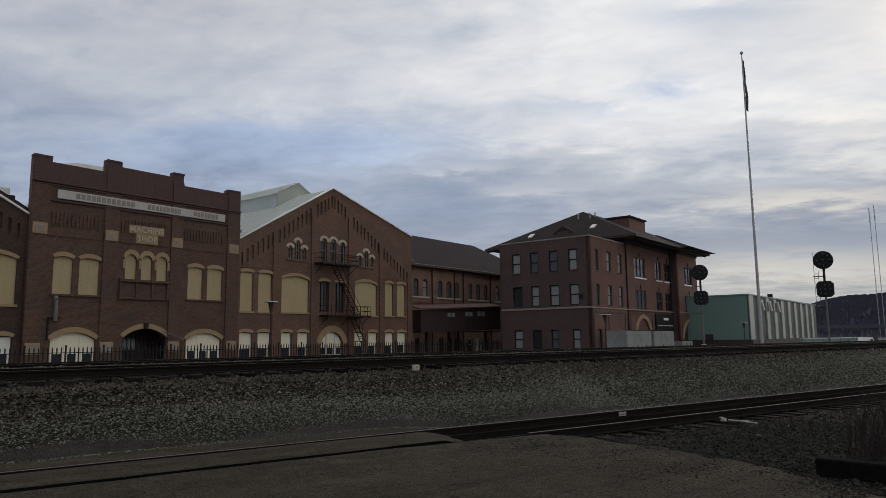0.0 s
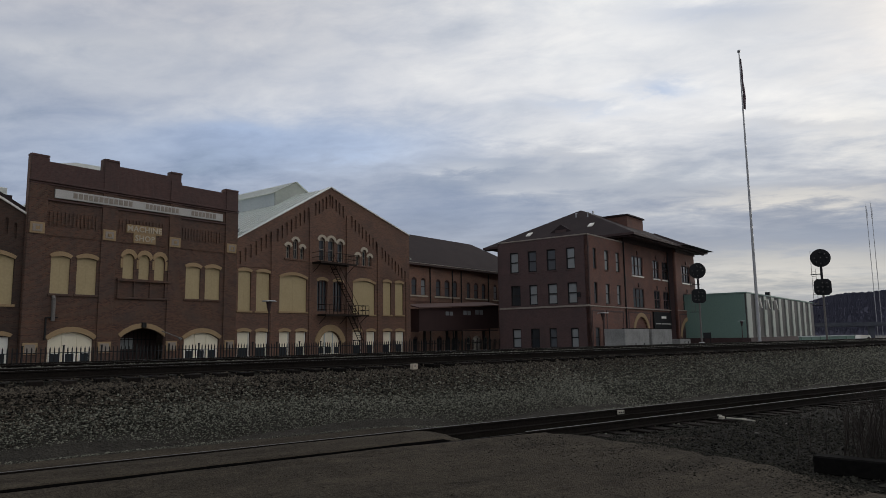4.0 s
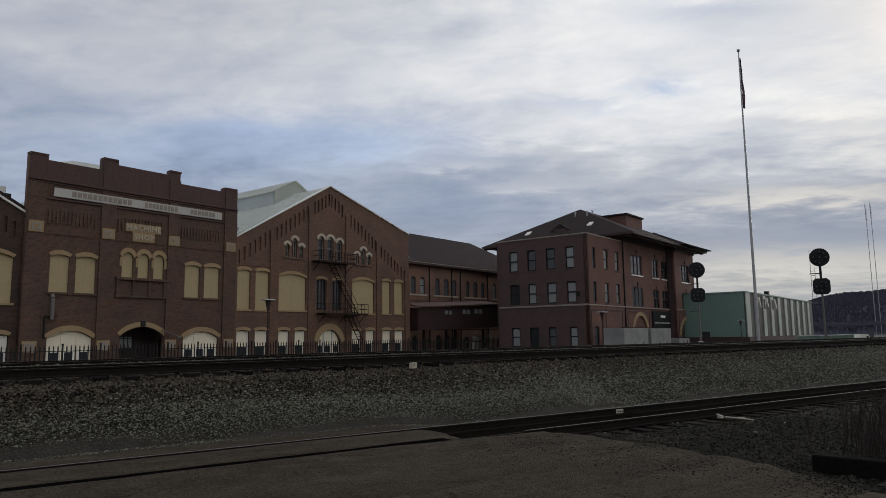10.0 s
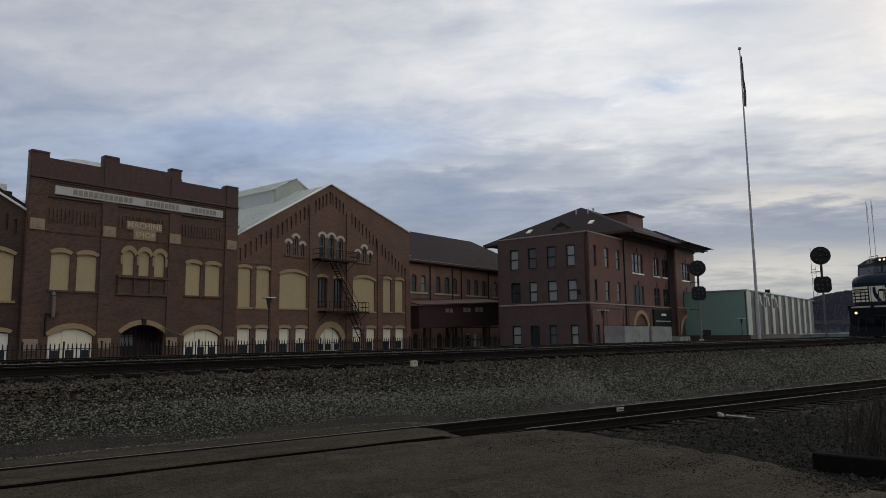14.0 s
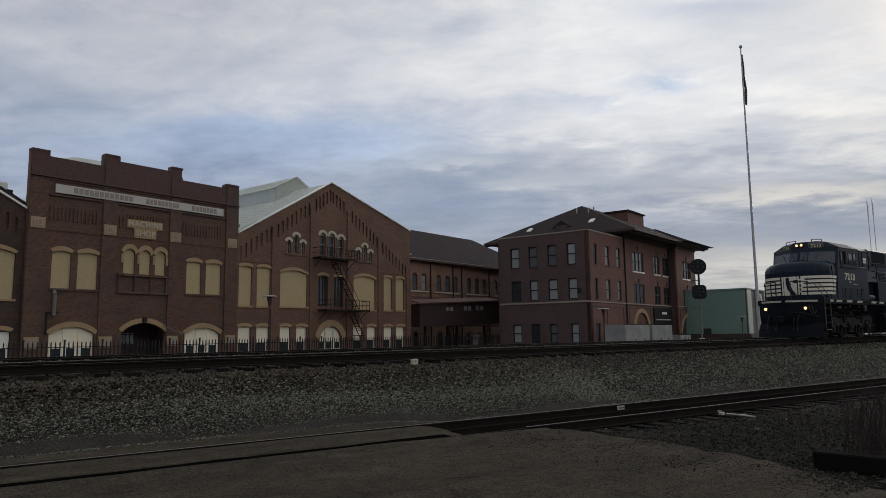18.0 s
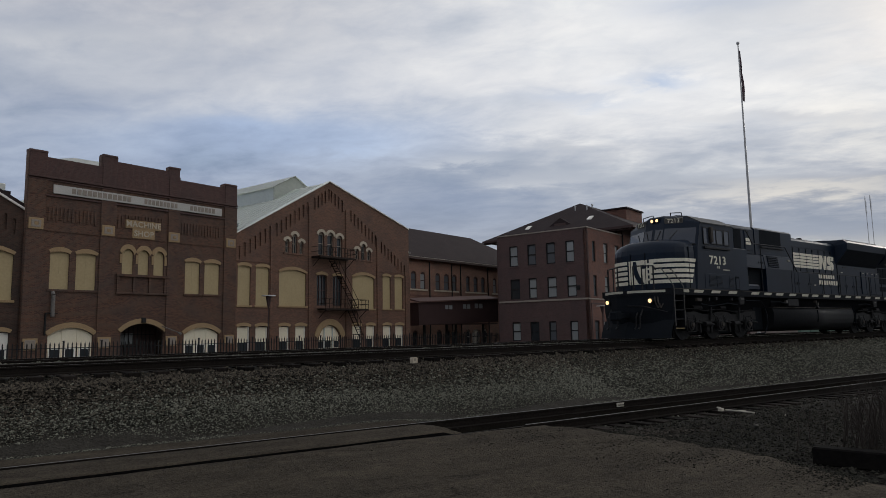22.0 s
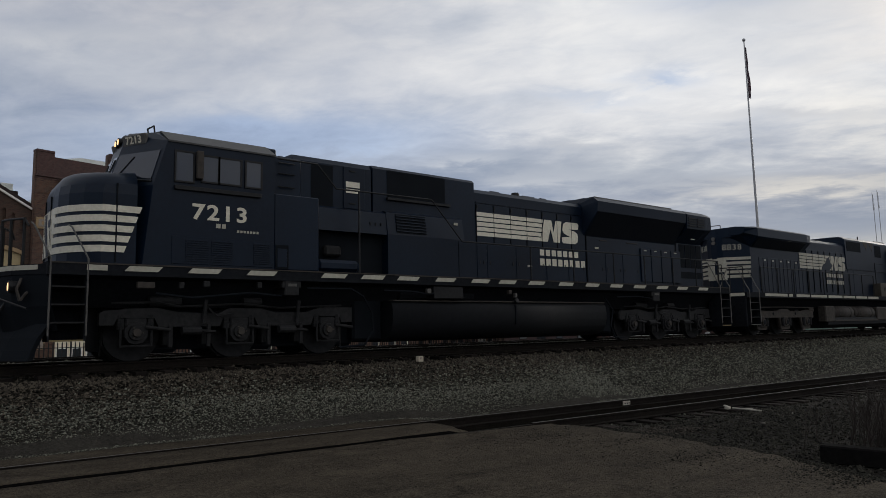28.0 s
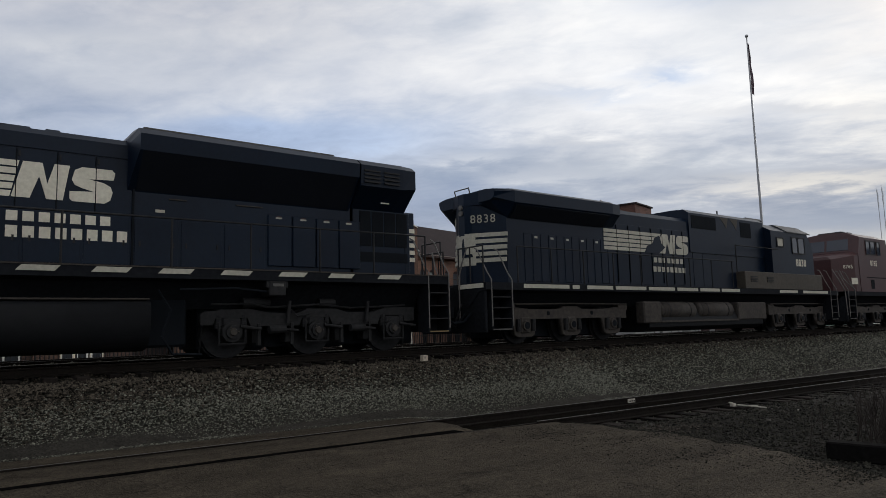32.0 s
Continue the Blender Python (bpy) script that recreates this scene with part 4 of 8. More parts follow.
        part("sill", boxes((tr[0][0] - 0.2, tr[2][1] + 0.2, -0.1, 0.1, z(8.0 if i != 1 else 8.1), z(8.15 if i != 1 else 8.25))), "brick_pink", t)
    for a, b in ((26.42, 27.78), (28.55, 29.88)):
        sash_window(t, a, b, z(3.2), z(6.3), 0.2, rise=0.14, frame="dark_wood", mull=2)
        tan_hood(t, a, b, z(6.3), 0.14, 0.30)
    part("portal_arch", sheet([hood(26.65, 29.70, z(1.28), 1.4, 0.62, over=0.52, n=14)], -0.1, 0.15), "tan_stone", t, "wide tan stone portal arch")
    d = part("portal_infill", sheet([arched(26.68, 29.67, 0.01, z(1.26), 1.4, 12)], 0.25, 0.3), "cream_paint", t)
    for x in (27.6, 28.7):
        part("jamb", boxes((x - 0.05, x + 0.05, 0.19, 0.25, 0, z(1.1))), "grey_siding", d)
    for a, b in ((26.9, 27.4), (27.8, 28.5), (28.95, 29.5)):
        part("low_window", boxes((a, b, 0.22, 0.26, z(-0.95), z(-0.3))), "glass", d)
    return t


gable_hall()


def fire_escape():
    t = thing("fire_escape", on_front(0, FRONT_N - 0.16), "rusty dark iron fire escape with two landings", "fire escape")
    z = lambda v: v + G
    for name, a, b, zz in (("upper_landing", 25.6, 30.5, 7.95), ("lower_landing", 26.35, 32.3, 2.85)):
        deck = part(name, boxes(*[(a + 0.12 * i, a + 0.12 * i + 0.06, -1.2, 0.0, z(zz), z(zz + 0.05)) for i in range(int((b - a) / 0.12))], (a, b, -1.25, -1.19, z(zz - 0.12), z(zz + 0.06)), (a, b, -0.06, 0, z(zz - 0.12), z(zz + 0.06))), "rusty_iron", t)
        n = 12
        part("railing", rods(0.028, ((a, -1.22, z(zz + 0.98)), (b, -1.22, z(zz + 0.98))), ((a, -1.22, z(zz + 0.5)), (b, -1.22, z(zz + 0.5))), *[((a + (b - a) * i / n, -1.22, z(zz)), (a + (b - a) * i / n, -1.22, z(zz + 0.98))) for i in range(n + 1)], *[((x, -1.22, z(zz + h)), (x, 0, z(zz + h))) for x in (a, b) for h in (0.98, 0.5)], n=5), "rusty_iron", deck)
        for x in (a + 0.2, (a + b) / 2, b - 0.2):
            part("brace", rods(0.035, ((x, -1.2, z(zz)), (x, 0, z(zz - 0.9))), n=5), "rusty_iron", deck)
    for xa, za, xb, zb in ((27.4, 7.95, 30.9, 2.9), (30.0, 2.85, 31.6, 0.2)):
        n = int((za - zb) / 0.24)
        fl = part("stair_flight", rods(0.04, *[((xa, y, z(za)), (xb, y, z(zb))) for y in (-1.1, -0.45)], n=5), "rusty_iron", t)
        for i in range(n):
            k = (i + 0.5) / n
            x, h = xa + (xb - xa) * k, za + (zb - za) * k
            part("tread", boxes((x - 0.13, x + 0.13, -1.1, -0.45, z(h) - 0.02, z(h) + 0.02)), "rusty_iron", fl)
        part("handrail", rods(0.025, *[((xa, y, z(za + 0.9)), (xb, y, z(zb + 0.9))) for y in (-1.1, -0.45)], *[((xa + (xb - xa) * k, -1.1, z(za + (zb - za) * k)), (xa + (xb - xa) * k, -1.1, z(za + (zb - za) * k + 0.9))) for k in (0, 0.25, 0.5, 0.75, 1)], n=5), "rusty_iron", fl)
    part("base_stand", rods(0.04, ((30.6, -0.6, z(0.3)), (32.2, -0.6, z(0.3))), ((32.2, -0.6, z(0.3)), (31.2, -0.6, 0)), ((30.7, -0.6, z(0.3)), (30.7, -0.6, 0)), ((31.6, -0.6, z(0.3)), (31.6, -0.6, 0)), n=5), "rusty_iron", t)


fire_escape()


def left_hall():
    """The neighbour hall, of which a strip shows beside the machine shop."""
    t = thing("neighbour_hall", on_front(-16, FRONT_N + 0.3), "brown brick hall with boarded windows and a sloped roof", "factory building")
    z = lambda v: v + G
    out = [(0, 0), (15.98, 0), (15.98, z(9.35)), (7, z(14.25)), (0, z(10.8))]
    holes = [arched(12.6, 15.5, z(3.1), z(6.5), 0.3), arched(14.3, 15.5, 0.2, z(1.0), 0.1)]
    slots = [arched(x - 0.11, x + 0.11, z(h - 1.1), z(h), 0.09, 4) for x, h in ((13.2, 9.9), (13.75, 9.6), (14.3, 9.3), (14.85, 9.0), (15.4, 8.7))]
    part("front_wall", sheet([out] + holes, 0.14, 0.5), "brick_hall_shade", t)
    part("wall_face", sheet([out] + holes + slots, 0, 0.137), "brick_hall_shade", t)
    part("coping", sheet([[(7, z(14.25)), (15.98, z(9.35)), (15.98, z(9.5)), (7, z(14.4))]], -0.15, 0.4), "white_paint", t)
    part("roof_edge", sheet([[(7, z(14.42)), (15.98, z(9.52)), (15.98, z(9.85)), (7, z(14.75))]], 0.1, 0.6), "shingle", t)
    part("back_roof", boxes((15.0, 15.98, 6.0, 30, z(9.9), z(10.9)), bevel=0.05), "pale_metal_roof", t)
    boarded(t, 12.6, 15.5, z(3.1), z(6.5), 0.3, depth=0.30)
    part("white_window", sheet([rect(14.32, 15.48, 0.2, z(0.9))], 0.2, 0.26), "white_paint", t)
    part("low_window", boxes((14.5, 15.3, 0.16, 0.2, z(-1.0), z(-0.2))), "glass", t)
    tan_hood(t, 14.3, 15.5, z(1.0), 0.1, 0.3)
    bm = bmesh.new()
    bm.faces.new([bm.verts.new(c) for c in ((7, 0.7, z(14.3)), (15.98, 0.7, z(9.4)), (15.98, 40, z(9.4)), (7, 40, z(14.3)))])
    bmesh.ops.solidify(bm, geom=bm.faces, thickness=0.1)
    part("roof", bm, "pale_metal_roof", t)
    part("low_roof", boxes((9.0, 15.96, 2.5, 3.4, z(9.0), z(11.05))), "shingle", t)
    part("roof_stub", boxes((15.2, 15.96, 3.5, 6.0, z(10.0), z(11.75)), bevel=0.03), "pale_metal_roof", t)
    part("roof_vent", boxes((13.4, 15.1, 3.5, 5.5, z(10.2), z(12.3)), bevel=0.03), "vent_grey", t)


left_hall()

# ---- office, link wing, footbridge and the far buildings ----
OFF_U, OFF_N = 49.44, 33.345


def office():
    t = thing("office_building", on_front(OFF_U, OFF_N, -1.4), "three-storey red brick office with a hipped brown roof", "office building")
    z = lambda v: v + 1.4
    AW, AD, W, D = 9.45, 11.6, 32.6, 18.0
    long_holes, wins = [], []
    for z0, z1 in ((7.85, 10.2), (3.98, 6.34)):
        for a, b in ((1.3, 2.2), (4.3, 5.45), (7.4, 8.5)):
            wins.append((a, b, z0, z1, 0))
    wins.append((1.26, 2.45, -0.9, 1.33, 0))
    main = []
    for z0, z1 in ((7.8, 10.3), (3.8, 6.25)):
        main += [(12.35, 15.9, z0, z1, 2), (19.3, 21.5, z0, z1, 1), (22.55, 24.75, z0, z1, 1)]
    right = [(27.1, 30.65, 7.58, 10.05, 2), (27.1, 30.65, 3.68, 6.08, 2)]
    hole = lambda w: rect(w[0], w[1], z(w[2]), z(w[3]))
    part("annex_wall", sheet([rect(0, AW, 0, z(11.55))] + [hole(w) for w in wins], 0, 0.4), "brick_orange", t)
    part("long_wall", sheet([rect(AW, 24.9, 0, z(12.5))] + [hole(w) for w in main] + [arched(12.4, 16.7, 0.01, z(2.7), 2.1, 12)], 0.10, 0.5), "brick_orange", t)
    part("bay_wall", sheet([rect(24.8, W, 0, z(12.45))] + [hole(w) for w in right] + [arched(25.75, 31.4, 0.01, z(2.3), 2.35, 12)], -1.0, -0.6), "brick_orange", t)
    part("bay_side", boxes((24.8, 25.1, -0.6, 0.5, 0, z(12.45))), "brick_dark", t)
    # end wall of the annex, towards the hall
    end = Matrix.Rotation(radians(-90), 4, "Z")
    lw = []
    for z0, z1, cols in ((7.85, 10.27, ((1.55, 2.65), (3.95, 5.12), (6.45, 7.6), (8.88, 10.08))), (4.0, 6.35, ((1.42, 2.6), (3.88, 5.1), (6.45, 7.55), (8.7, 10.03))), (-0.85, 1.33, ((1.42, 2.4), (4.1, 5.06), (6.3, 7.5), (8.76, 9.95)))):
        lw += [(-b, -a, z0, z1) for a, b in cols]
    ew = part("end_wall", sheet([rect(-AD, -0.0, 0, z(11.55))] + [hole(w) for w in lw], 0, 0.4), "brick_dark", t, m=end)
    for i, w in enumerate(lw):
        sash_window(ew, w[0], w[1], z(w[2]), z(w[3]), 0.12, glass="glass" if i in (7, 10) else ("glass_mid" if i in (1, 2, 9) else "glass_pale"), frame="dark_metal", bar=0.12)
        part("sill", boxes((w[0] - 0.08, w[1] + 0.08, -0.06, 0.1, z(w[2]) - 0.14, z(w[2]))), "brick_dark", ew)
    part("string_course", boxes((-AD - 0.03, 0.06, -0.08, 0, z(3.62), z(3.82)), bevel=0.015), "letter", ew)
    part("coping", boxes((-AD - 0.03, 0.06, -0.06, 0.42, z(11.52), z(11.66)), bevel=0.015), "letter", ew)
    part("coping", boxes((-0.06, AW, -0.062, 0.4, z(11.522), z(11.662)), bevel=0.015), "letter", t)
    part("string_course", boxes((-0.083, 24.78, -0.084, 0.1, z(3.62), z(3.76)), bevel=0.015), "letter", t)
    part("string_course", boxes((24.72, W + 0.06, -1.08, -0.98, z(3.62), z(3.76)), bevel=0.015), "letter", t)
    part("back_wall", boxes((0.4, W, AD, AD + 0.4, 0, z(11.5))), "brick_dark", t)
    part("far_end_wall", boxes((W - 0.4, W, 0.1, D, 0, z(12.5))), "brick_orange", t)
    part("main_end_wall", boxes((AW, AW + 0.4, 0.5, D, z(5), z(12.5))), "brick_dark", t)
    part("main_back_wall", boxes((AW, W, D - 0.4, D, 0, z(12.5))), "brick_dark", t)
    part("annex_roof", boxes((0.4, AW, 0.4, AD, z(11.0), z(11.2))), "shingle", t)
    for w in wins:
        sash_window(t, w[0], w[1], z(w[2]), z(w[3]), 0.12, glass="glass_pale" if w[2] in (3.98, 7.85) and w[0] > 2 else "glass_mid", frame="dark_metal", bar=0.12)
        part("sill", boxes((w[0] - 0.08, w[1] + 0.08, -0.05, 0.1, z(w[2]) - 0.12, z(w[2]))), "brick_orange", t)
    for w in main:
        sash_window(t, w[0], w[1], z(w[2]), z(w[3]), 0.2, glass="glass_mid" if w[4] == 2 else "glass", mull=w[4], bar=0.13)
        part("sill", boxes((w[0] - 0.12, w[1] + 0.12, 0.02, 0.2, z(w[2]) - 0.16, z(w[2]))), "white_paint" if w[2] > 7 else "brick_orange", t)
    for w in right:
        sash_window(t, w[0], w[1], z(w[2]), z(w[3]), -0.85, mull=2, bar=0.12)
        part("sill", boxes((w[0] - 0.12, w[1] + 0.12, -1.08, -0.85, z(w[2]) - 0.16, z(w[2]))), "white_paint" if w[2] > 7 else "brick_orange", t)
    part("arch_stone", sheet([hood(12.4, 16.7, z(2.7), 2.1, 0.5, over=0.5, n=14)], 0.02, 0.3), "tan_stone", t)
    part("arch_stone", sheet([hood(25.75, 31.4, z(2.3), 2.35, 0.5, over=0.5, n=14)], -1.08, -0.75), "tan_stone", t)
    part("arch_door", sheet([arched(12.42, 16.68, 0.01, z(2.68), 2.1, 12)], 0.3, 0.4), "brick_orange", t)
    part("arch_door", sheet([arched(25.77, 31.38, 0.01, z(2.28), 2.35, 12)], -0.72, -0.64), "dark_wood", t)
    part("downpipe", rods(0.09, ((AW + 0.35, 0.0, 0), (AW + 0.35, 0.0, z(12.3))), n=8), "dark_metal", t)
    part("downpipe", rods(0.09, ((24.6, 0.0, z(3)), (24.6, 0.0, z(12.3))), n=8), "dark_metal", t)
    part("wall_box", boxes((-0.16, 0, 1.0, 1.35, z(4.7), z(5.2)), bevel=0.02), "dark_metal", t)
    sign = part("sign_board", boxes((18.3, 24.6, -0.12, 0.08, z(1.2), z(3.4)), bevel=0.02), "dark_metal", t, "black sign board with white lettering")
    part("lettering_bar", boxes((20.9, 22.6, -0.14, -0.115, z(2.55), z(2.85))), "white_paint", sign)
    for a, b in ((18.8, 20.6), (20.8, 22.2), (22.4, 24.1)):
        part("lettering_bar", boxes((a, b, -0.14, -0.115, z(1.78), z(1.92))), "sign_stone", sign)
    # hipped roof of the main block
    e0, e1, f0, f1, ze = AW - 1.6, W + 2.9, -2.2, D + 1.3, z(12.45)
    r0, r1, rn, zr = 16.0, W - 7.5, 8.5, z(17.5)
    bm = bmesh.new()
    c = [bm.verts.new(v) for v in ((e0, f0, ze), (e1, f0, ze), (e1, f1, ze), (e0, f1, ze), (r0, rn, zr), (r1, rn, zr))]
    for f in ((0, 1, 5, 4), (1, 2, 5), (2, 3, 4, 5), (3, 0, 4), (3, 2, 1, 0)):
        bm.faces.new([c[i] for i in f])
    part("hipped_roof", bm, "shingle", t, "brown shingled hipped roof with wide eaves")
    part("fascia", boxes((e0, e1, f0, f0 + 0.1, ze - 0.25, ze + 0.04), (e0, e0 + 0.1, f0 + 0.1, f1, ze - 0.25, ze + 0.04), (e1 - 0.1, e1, f0 + 0.1, f1, ze - 0.25, ze + 0.04)), "dark_wood", t)
    part("soffit", boxes((e0 + 0.1, e1 - 0.1, f0 + 0.1, f1, ze - 0.18, ze - 0.02)), "dark_wood", t)
    # dark band below the soffit: the eave shadow is put into its colour
    part("frieze", boxes((AW + 0.1, 24.78, -0.12, 0.1, ze - 0.75, ze - 0.19), (24.76, W + 0.1, -1.14, -1.0, ze - 0.75, ze - 0.19)), "dark_wood", t)
    part("eave_moulding", boxes((e0 + 0.3, e1 - 0.3, f0 + 0.45, f0 + 0.75, ze - 0.42, ze - 0.19), (e0 + 0.35, e0 + 0.6, f0 + 0.76, f1, ze - 0.42, ze - 0.19)), "dark_wood", t)
    # the bay has a low hip of its own
    bm = bmesh.new()
    c = [bm.verts.new(v) for v in ((24.0, -3.1, ze + 0.02), (e1 + 0.1, -3.1, ze + 0.02), (e1 + 0.1, 9.0, ze + 0.02), (24.0, 9.0, ze + 0.02), (27.2, 2.6, ze + 2.5), (29.6, 4.6, ze + 2.5))]
    for f in ((0, 1, 5, 4), (1, 2, 5), (2, 3, 4, 5), (3, 0, 4), (3, 2, 1, 0)):
        bm.faces.new([c[i] for i in f])
    part("bay_roof", bm, "shingle", t)
    # keystones over the windows and sunk panels in the ground storey
    for w in main + right:
        y = 0.0 if w in main else -1.1
        xm = (w[0] + w[1]) / 2
        part("keystone", loft([[(xm - 0.10 - d, y, z(w[3]) + h), (xm + 0.10 + d, y, z(w[3]) + h), (xm + 0.10 + d, y + 0.12, z(w[3]) + h), (xm - 0.10 - d, y + 0.12, z(w[3]) + h)] for h, d in ((0.12, 0.0), (0.62, 0.06))]), "brick_dark", t)
    for x0, x1, y in ((0.5, 3.6, -0.05), (4.2, 8.9, -0.05), (10.6, 17.6, 0.05), (25.3, 31.9, -1.05)):
        part("panel_edge", boxes((x0, x0 + 0.16, y, y + 0.05, z(-1.3), z(3.1)), (x1 - 0.16, x1, y, y + 0.05, z(-1.3), z(3.1)), (x0, x1, y + 0.003, y + 0.05, z(3.1), z(3.26))), "brick_dark", t, "projecting brick edge of a sunk panel")
    part("roof_penthouse", boxes((19.0, 24.5, 3.2, 8.0, z(13.5), z(16.55)), bevel=0.02), "brick_orange", t)
    part("penthouse_cap", boxes((18.8, 24.7, 3.0, 8.2, z(16.551), z(16.75))), "shingle", t)
    k = (zr - ze) / (r0 - e0)
    roof_z = lambda x: ze + k * (x - e0)
    for x, y in ((10.3, 13.4), (11.0, 4.7)):
        part("skylight", loft([[(px, py, roof_z(px) + h) for px, py in ((x - 0.38, y - 0.32), (x + 0.38, y - 0.32), (x + 0.38, y + 0.32), (x - 0.38, y + 0.32))] for h in (-0.05, 0.12)]), "white_paint", t)
    bm = bmesh.new()
    x, y, h = 10.0, 8.5, roof_z(10.0)
    v = [bm.verts.new(p) for p in ((x, y - 1.9, h - 0.2), (x, y + 1.9, h - 0.2), (x, y, h + 1.0), (x + 3.2, y, h + 1.0))]
    for f in ((0, 1, 2), (0, 2, 3), (1, 3, 2), (0, 3, 1)):
        bm.faces.new([v[i] for i in f])
    part("dormer", bm, "shingle", t)
    part("dormer_face", boxes((x - 0.05, x - 0.005, y - 0.8, y + 0.8, h - 0.15, h + 0.3)), "brick_dark", t)
    for x, y, zb in ((13.9, 8.2, 16.0), (13.7, 6.4, 15.9), (15.3, 6.4, 16.2)):
        part("vent_pipe", rods(0.09, ((x, y, z(zb - 0.4)), (x, y, z(zb + 0.75))), ((x - 0.1, y, z(zb + 0.75)), (x + 0.25, y, z(zb + 0.75))), n=6), "pole", t)
    return t


# darker copy of the front brick: side-wall shade in the colour; trim uses it
M["brick_dark"] = brickwork("brick_shade_and_trim", (0.070, 0.038, 0.036), (0.104, 0.057, 0.053), (0.088, 0.062, 0.057), soot_amount=0.45)
office()


def link_wing():
    n = 57.0
    t = thing("link_wing", on_front(40.5, n), "two-storey brick wing with arched windows under a brown roof", "factory building")
    z = lambda v: v + G
    W = 40.0
    sh = 40.5
    up = [(47.34, 48.44), (49.23, 50.28), (52.38, 53.44), (54.23, 55.44), (56.13, 57.16), (59.36, 60.3), (61.16, 62.26), (63.1, 64.09), (66.16, 67.19), (69, 70), (71, 72)]
    low = [(52.44, 53.62), (54.28, 55.49), (56.17, 57.2), (59.14, 60.09), (60.61, 62.64), (63.42, 64.32), (47.6, 48.6)]
    holes = [arched(a - sh, b - sh, z(5.95), z(8.25), 0.4) for a, b in up] + [arched(a - sh, b - sh, 0.2, z(0.66), 0.4) for a, b in low]
    part("front_wall", sheet([rect(0, W, 0, z(10.0))] + holes, 0, 0.4), "brick_wing", t)
    for a, b in up:
        sash_window(t, a - sh, b - sh, z(5.95), z(8.25), 0.12, rise=0.4, glass="glass_pale" if a in (49.23, 66.16) else "glass_mid", bar=0.09)
    for a, b in low:
        sash_window(t, a - sh, b - sh, 0.2, z(0.66), 0.12, rise=0.4, frame="white_paint" if a > 58 else "dark_wood", bar=0.08, mull=1 if b - a > 1.5 else 0)
    for a, b in ((47, 50.6), (52, 57.5), (59, 64.5), (65.8, 72.5)):
        part("sill", boxes((a - sh, b - sh, -0.1, 0.1, z(5.75), z(5.95))), "pale_stone", t)
    for x in (51.04, 55.9, 57.94, 64.71):
        part("downpipe", rods(0.09, ((x - sh, -0.1, 0), (x - sh, -0.1, z(9.6))), n=6), "dark_metal", t)
    part("band", boxes((0, W, -0.07, 0, z(5.0), z(5.2))), "brick_orange", t)
    part("gutter", boxes((-0.5, W, -0.75, -0.45, z(9.75), z(10.05))), "dark_wood", t)
    part("soffit", boxes((-0.5, W, -0.45, 0.4, z(9.9), z(10.02))), "dark_wood", t)
    part("gutter_lip", boxes((-0.5, W, -0.78, -0.755, z(9.98), z(10.06))), "letter", t, "thin pale gutter edge")
    bm = bmesh.new()
    v = [bm.verts.new(p) for p in ((-0.5, -0.6, z(10.06)), (W, -0.6, z(10.06)), (28.5, 6, z(15.1)), (-0.5, 6, z(15.1)), (W, 14, z(10.06)), (-0.5, 14, z(10.06)))]
    for f in ((0, 1, 2, 3), (1, 4, 2), (4, 5, 3, 2)):
        bm.faces.new([v[i] for i in f])
    part("roof", bm, "shingle", t, "brown shingled roof")
    part("end_wall", boxes((W - 0.4, W, 0.4, 13, 0, z(9.9))), "brick_orange", t)


link_wing()


M["roof_red"] = surface("dull_red_roof", (0.075, 0.040, 0.034), (0.13, 0.072, 0.060), rough=0.7, grain=8, patch=0.8, bump=0.1)


def footbridge():
    t = thing("covered_footbridge", on_front(45.13, 52.0, -1.523) @ Matrix.Scale(0.963, 4), "dark brown enclosed footbridge with small windows", "footbridge")
    z = lambda v: v + G
    holes = [rect(2.9, 4.65, z(3.2), z(3.85)), rect(6.75, 8.65, z(3.32), z(4.05)), rect(9.45, 11.55, z(3.42), z(4.2))]
    part("side_panel", sheet([[(-2.35, z(1.25)), (15.2, z(1.65)), (15.2, z(4.82)), (-2.35, z(4.0))]] + holes, 0, 0.12), "dark_wood", t)
    part("end_panel", boxes((-2.35, -2.23, 0.12, 1.7, z(1.2), z(4.0))), "dark_wood", t)
    part("floor_deck", boxes((-2.23, 15.2, 0.12, 1.7, z(1.3), z(1.45))), "dark_wood", t)
    part("bridge_roof", loft([[(x, y, h + dz) for y, dz in ((-0.3, 0.0), (-0.3, 0.12), (1.9, 0.62), (1.9, 0.45))] for x, h in ((-2.6, z(4.02)), (15.2, z(4.84)))]), "roof_red", t, "dull red sheet roof")
    for i, h in enumerate(holes):
        a, b = h[0][0], h[1][0]
        w = part("window", sheet([h, rect(a + 0.07, (a + b) / 2 - 0.04, h[0][1] + 0.07, h[2][1] - 0.07), rect((a + b) / 2 + 0.04, b - 0.07, h[0][1] + 0.07, h[2][1] - 0.07)], 0.03, 0.09), "dark_wood", t)
        part("pane", boxes((a, b, 0.095, 0.105, h[0][1], h[2][1])), "glass_pale", w)
    for x in (0.0, 4.6, 6.6, 13.0):
        part("bridge_post", boxes((x - 0.12, x + 0.12, 1.0, 1.25, 0, z(1.3))), "dark_metal", t)


footbridge()


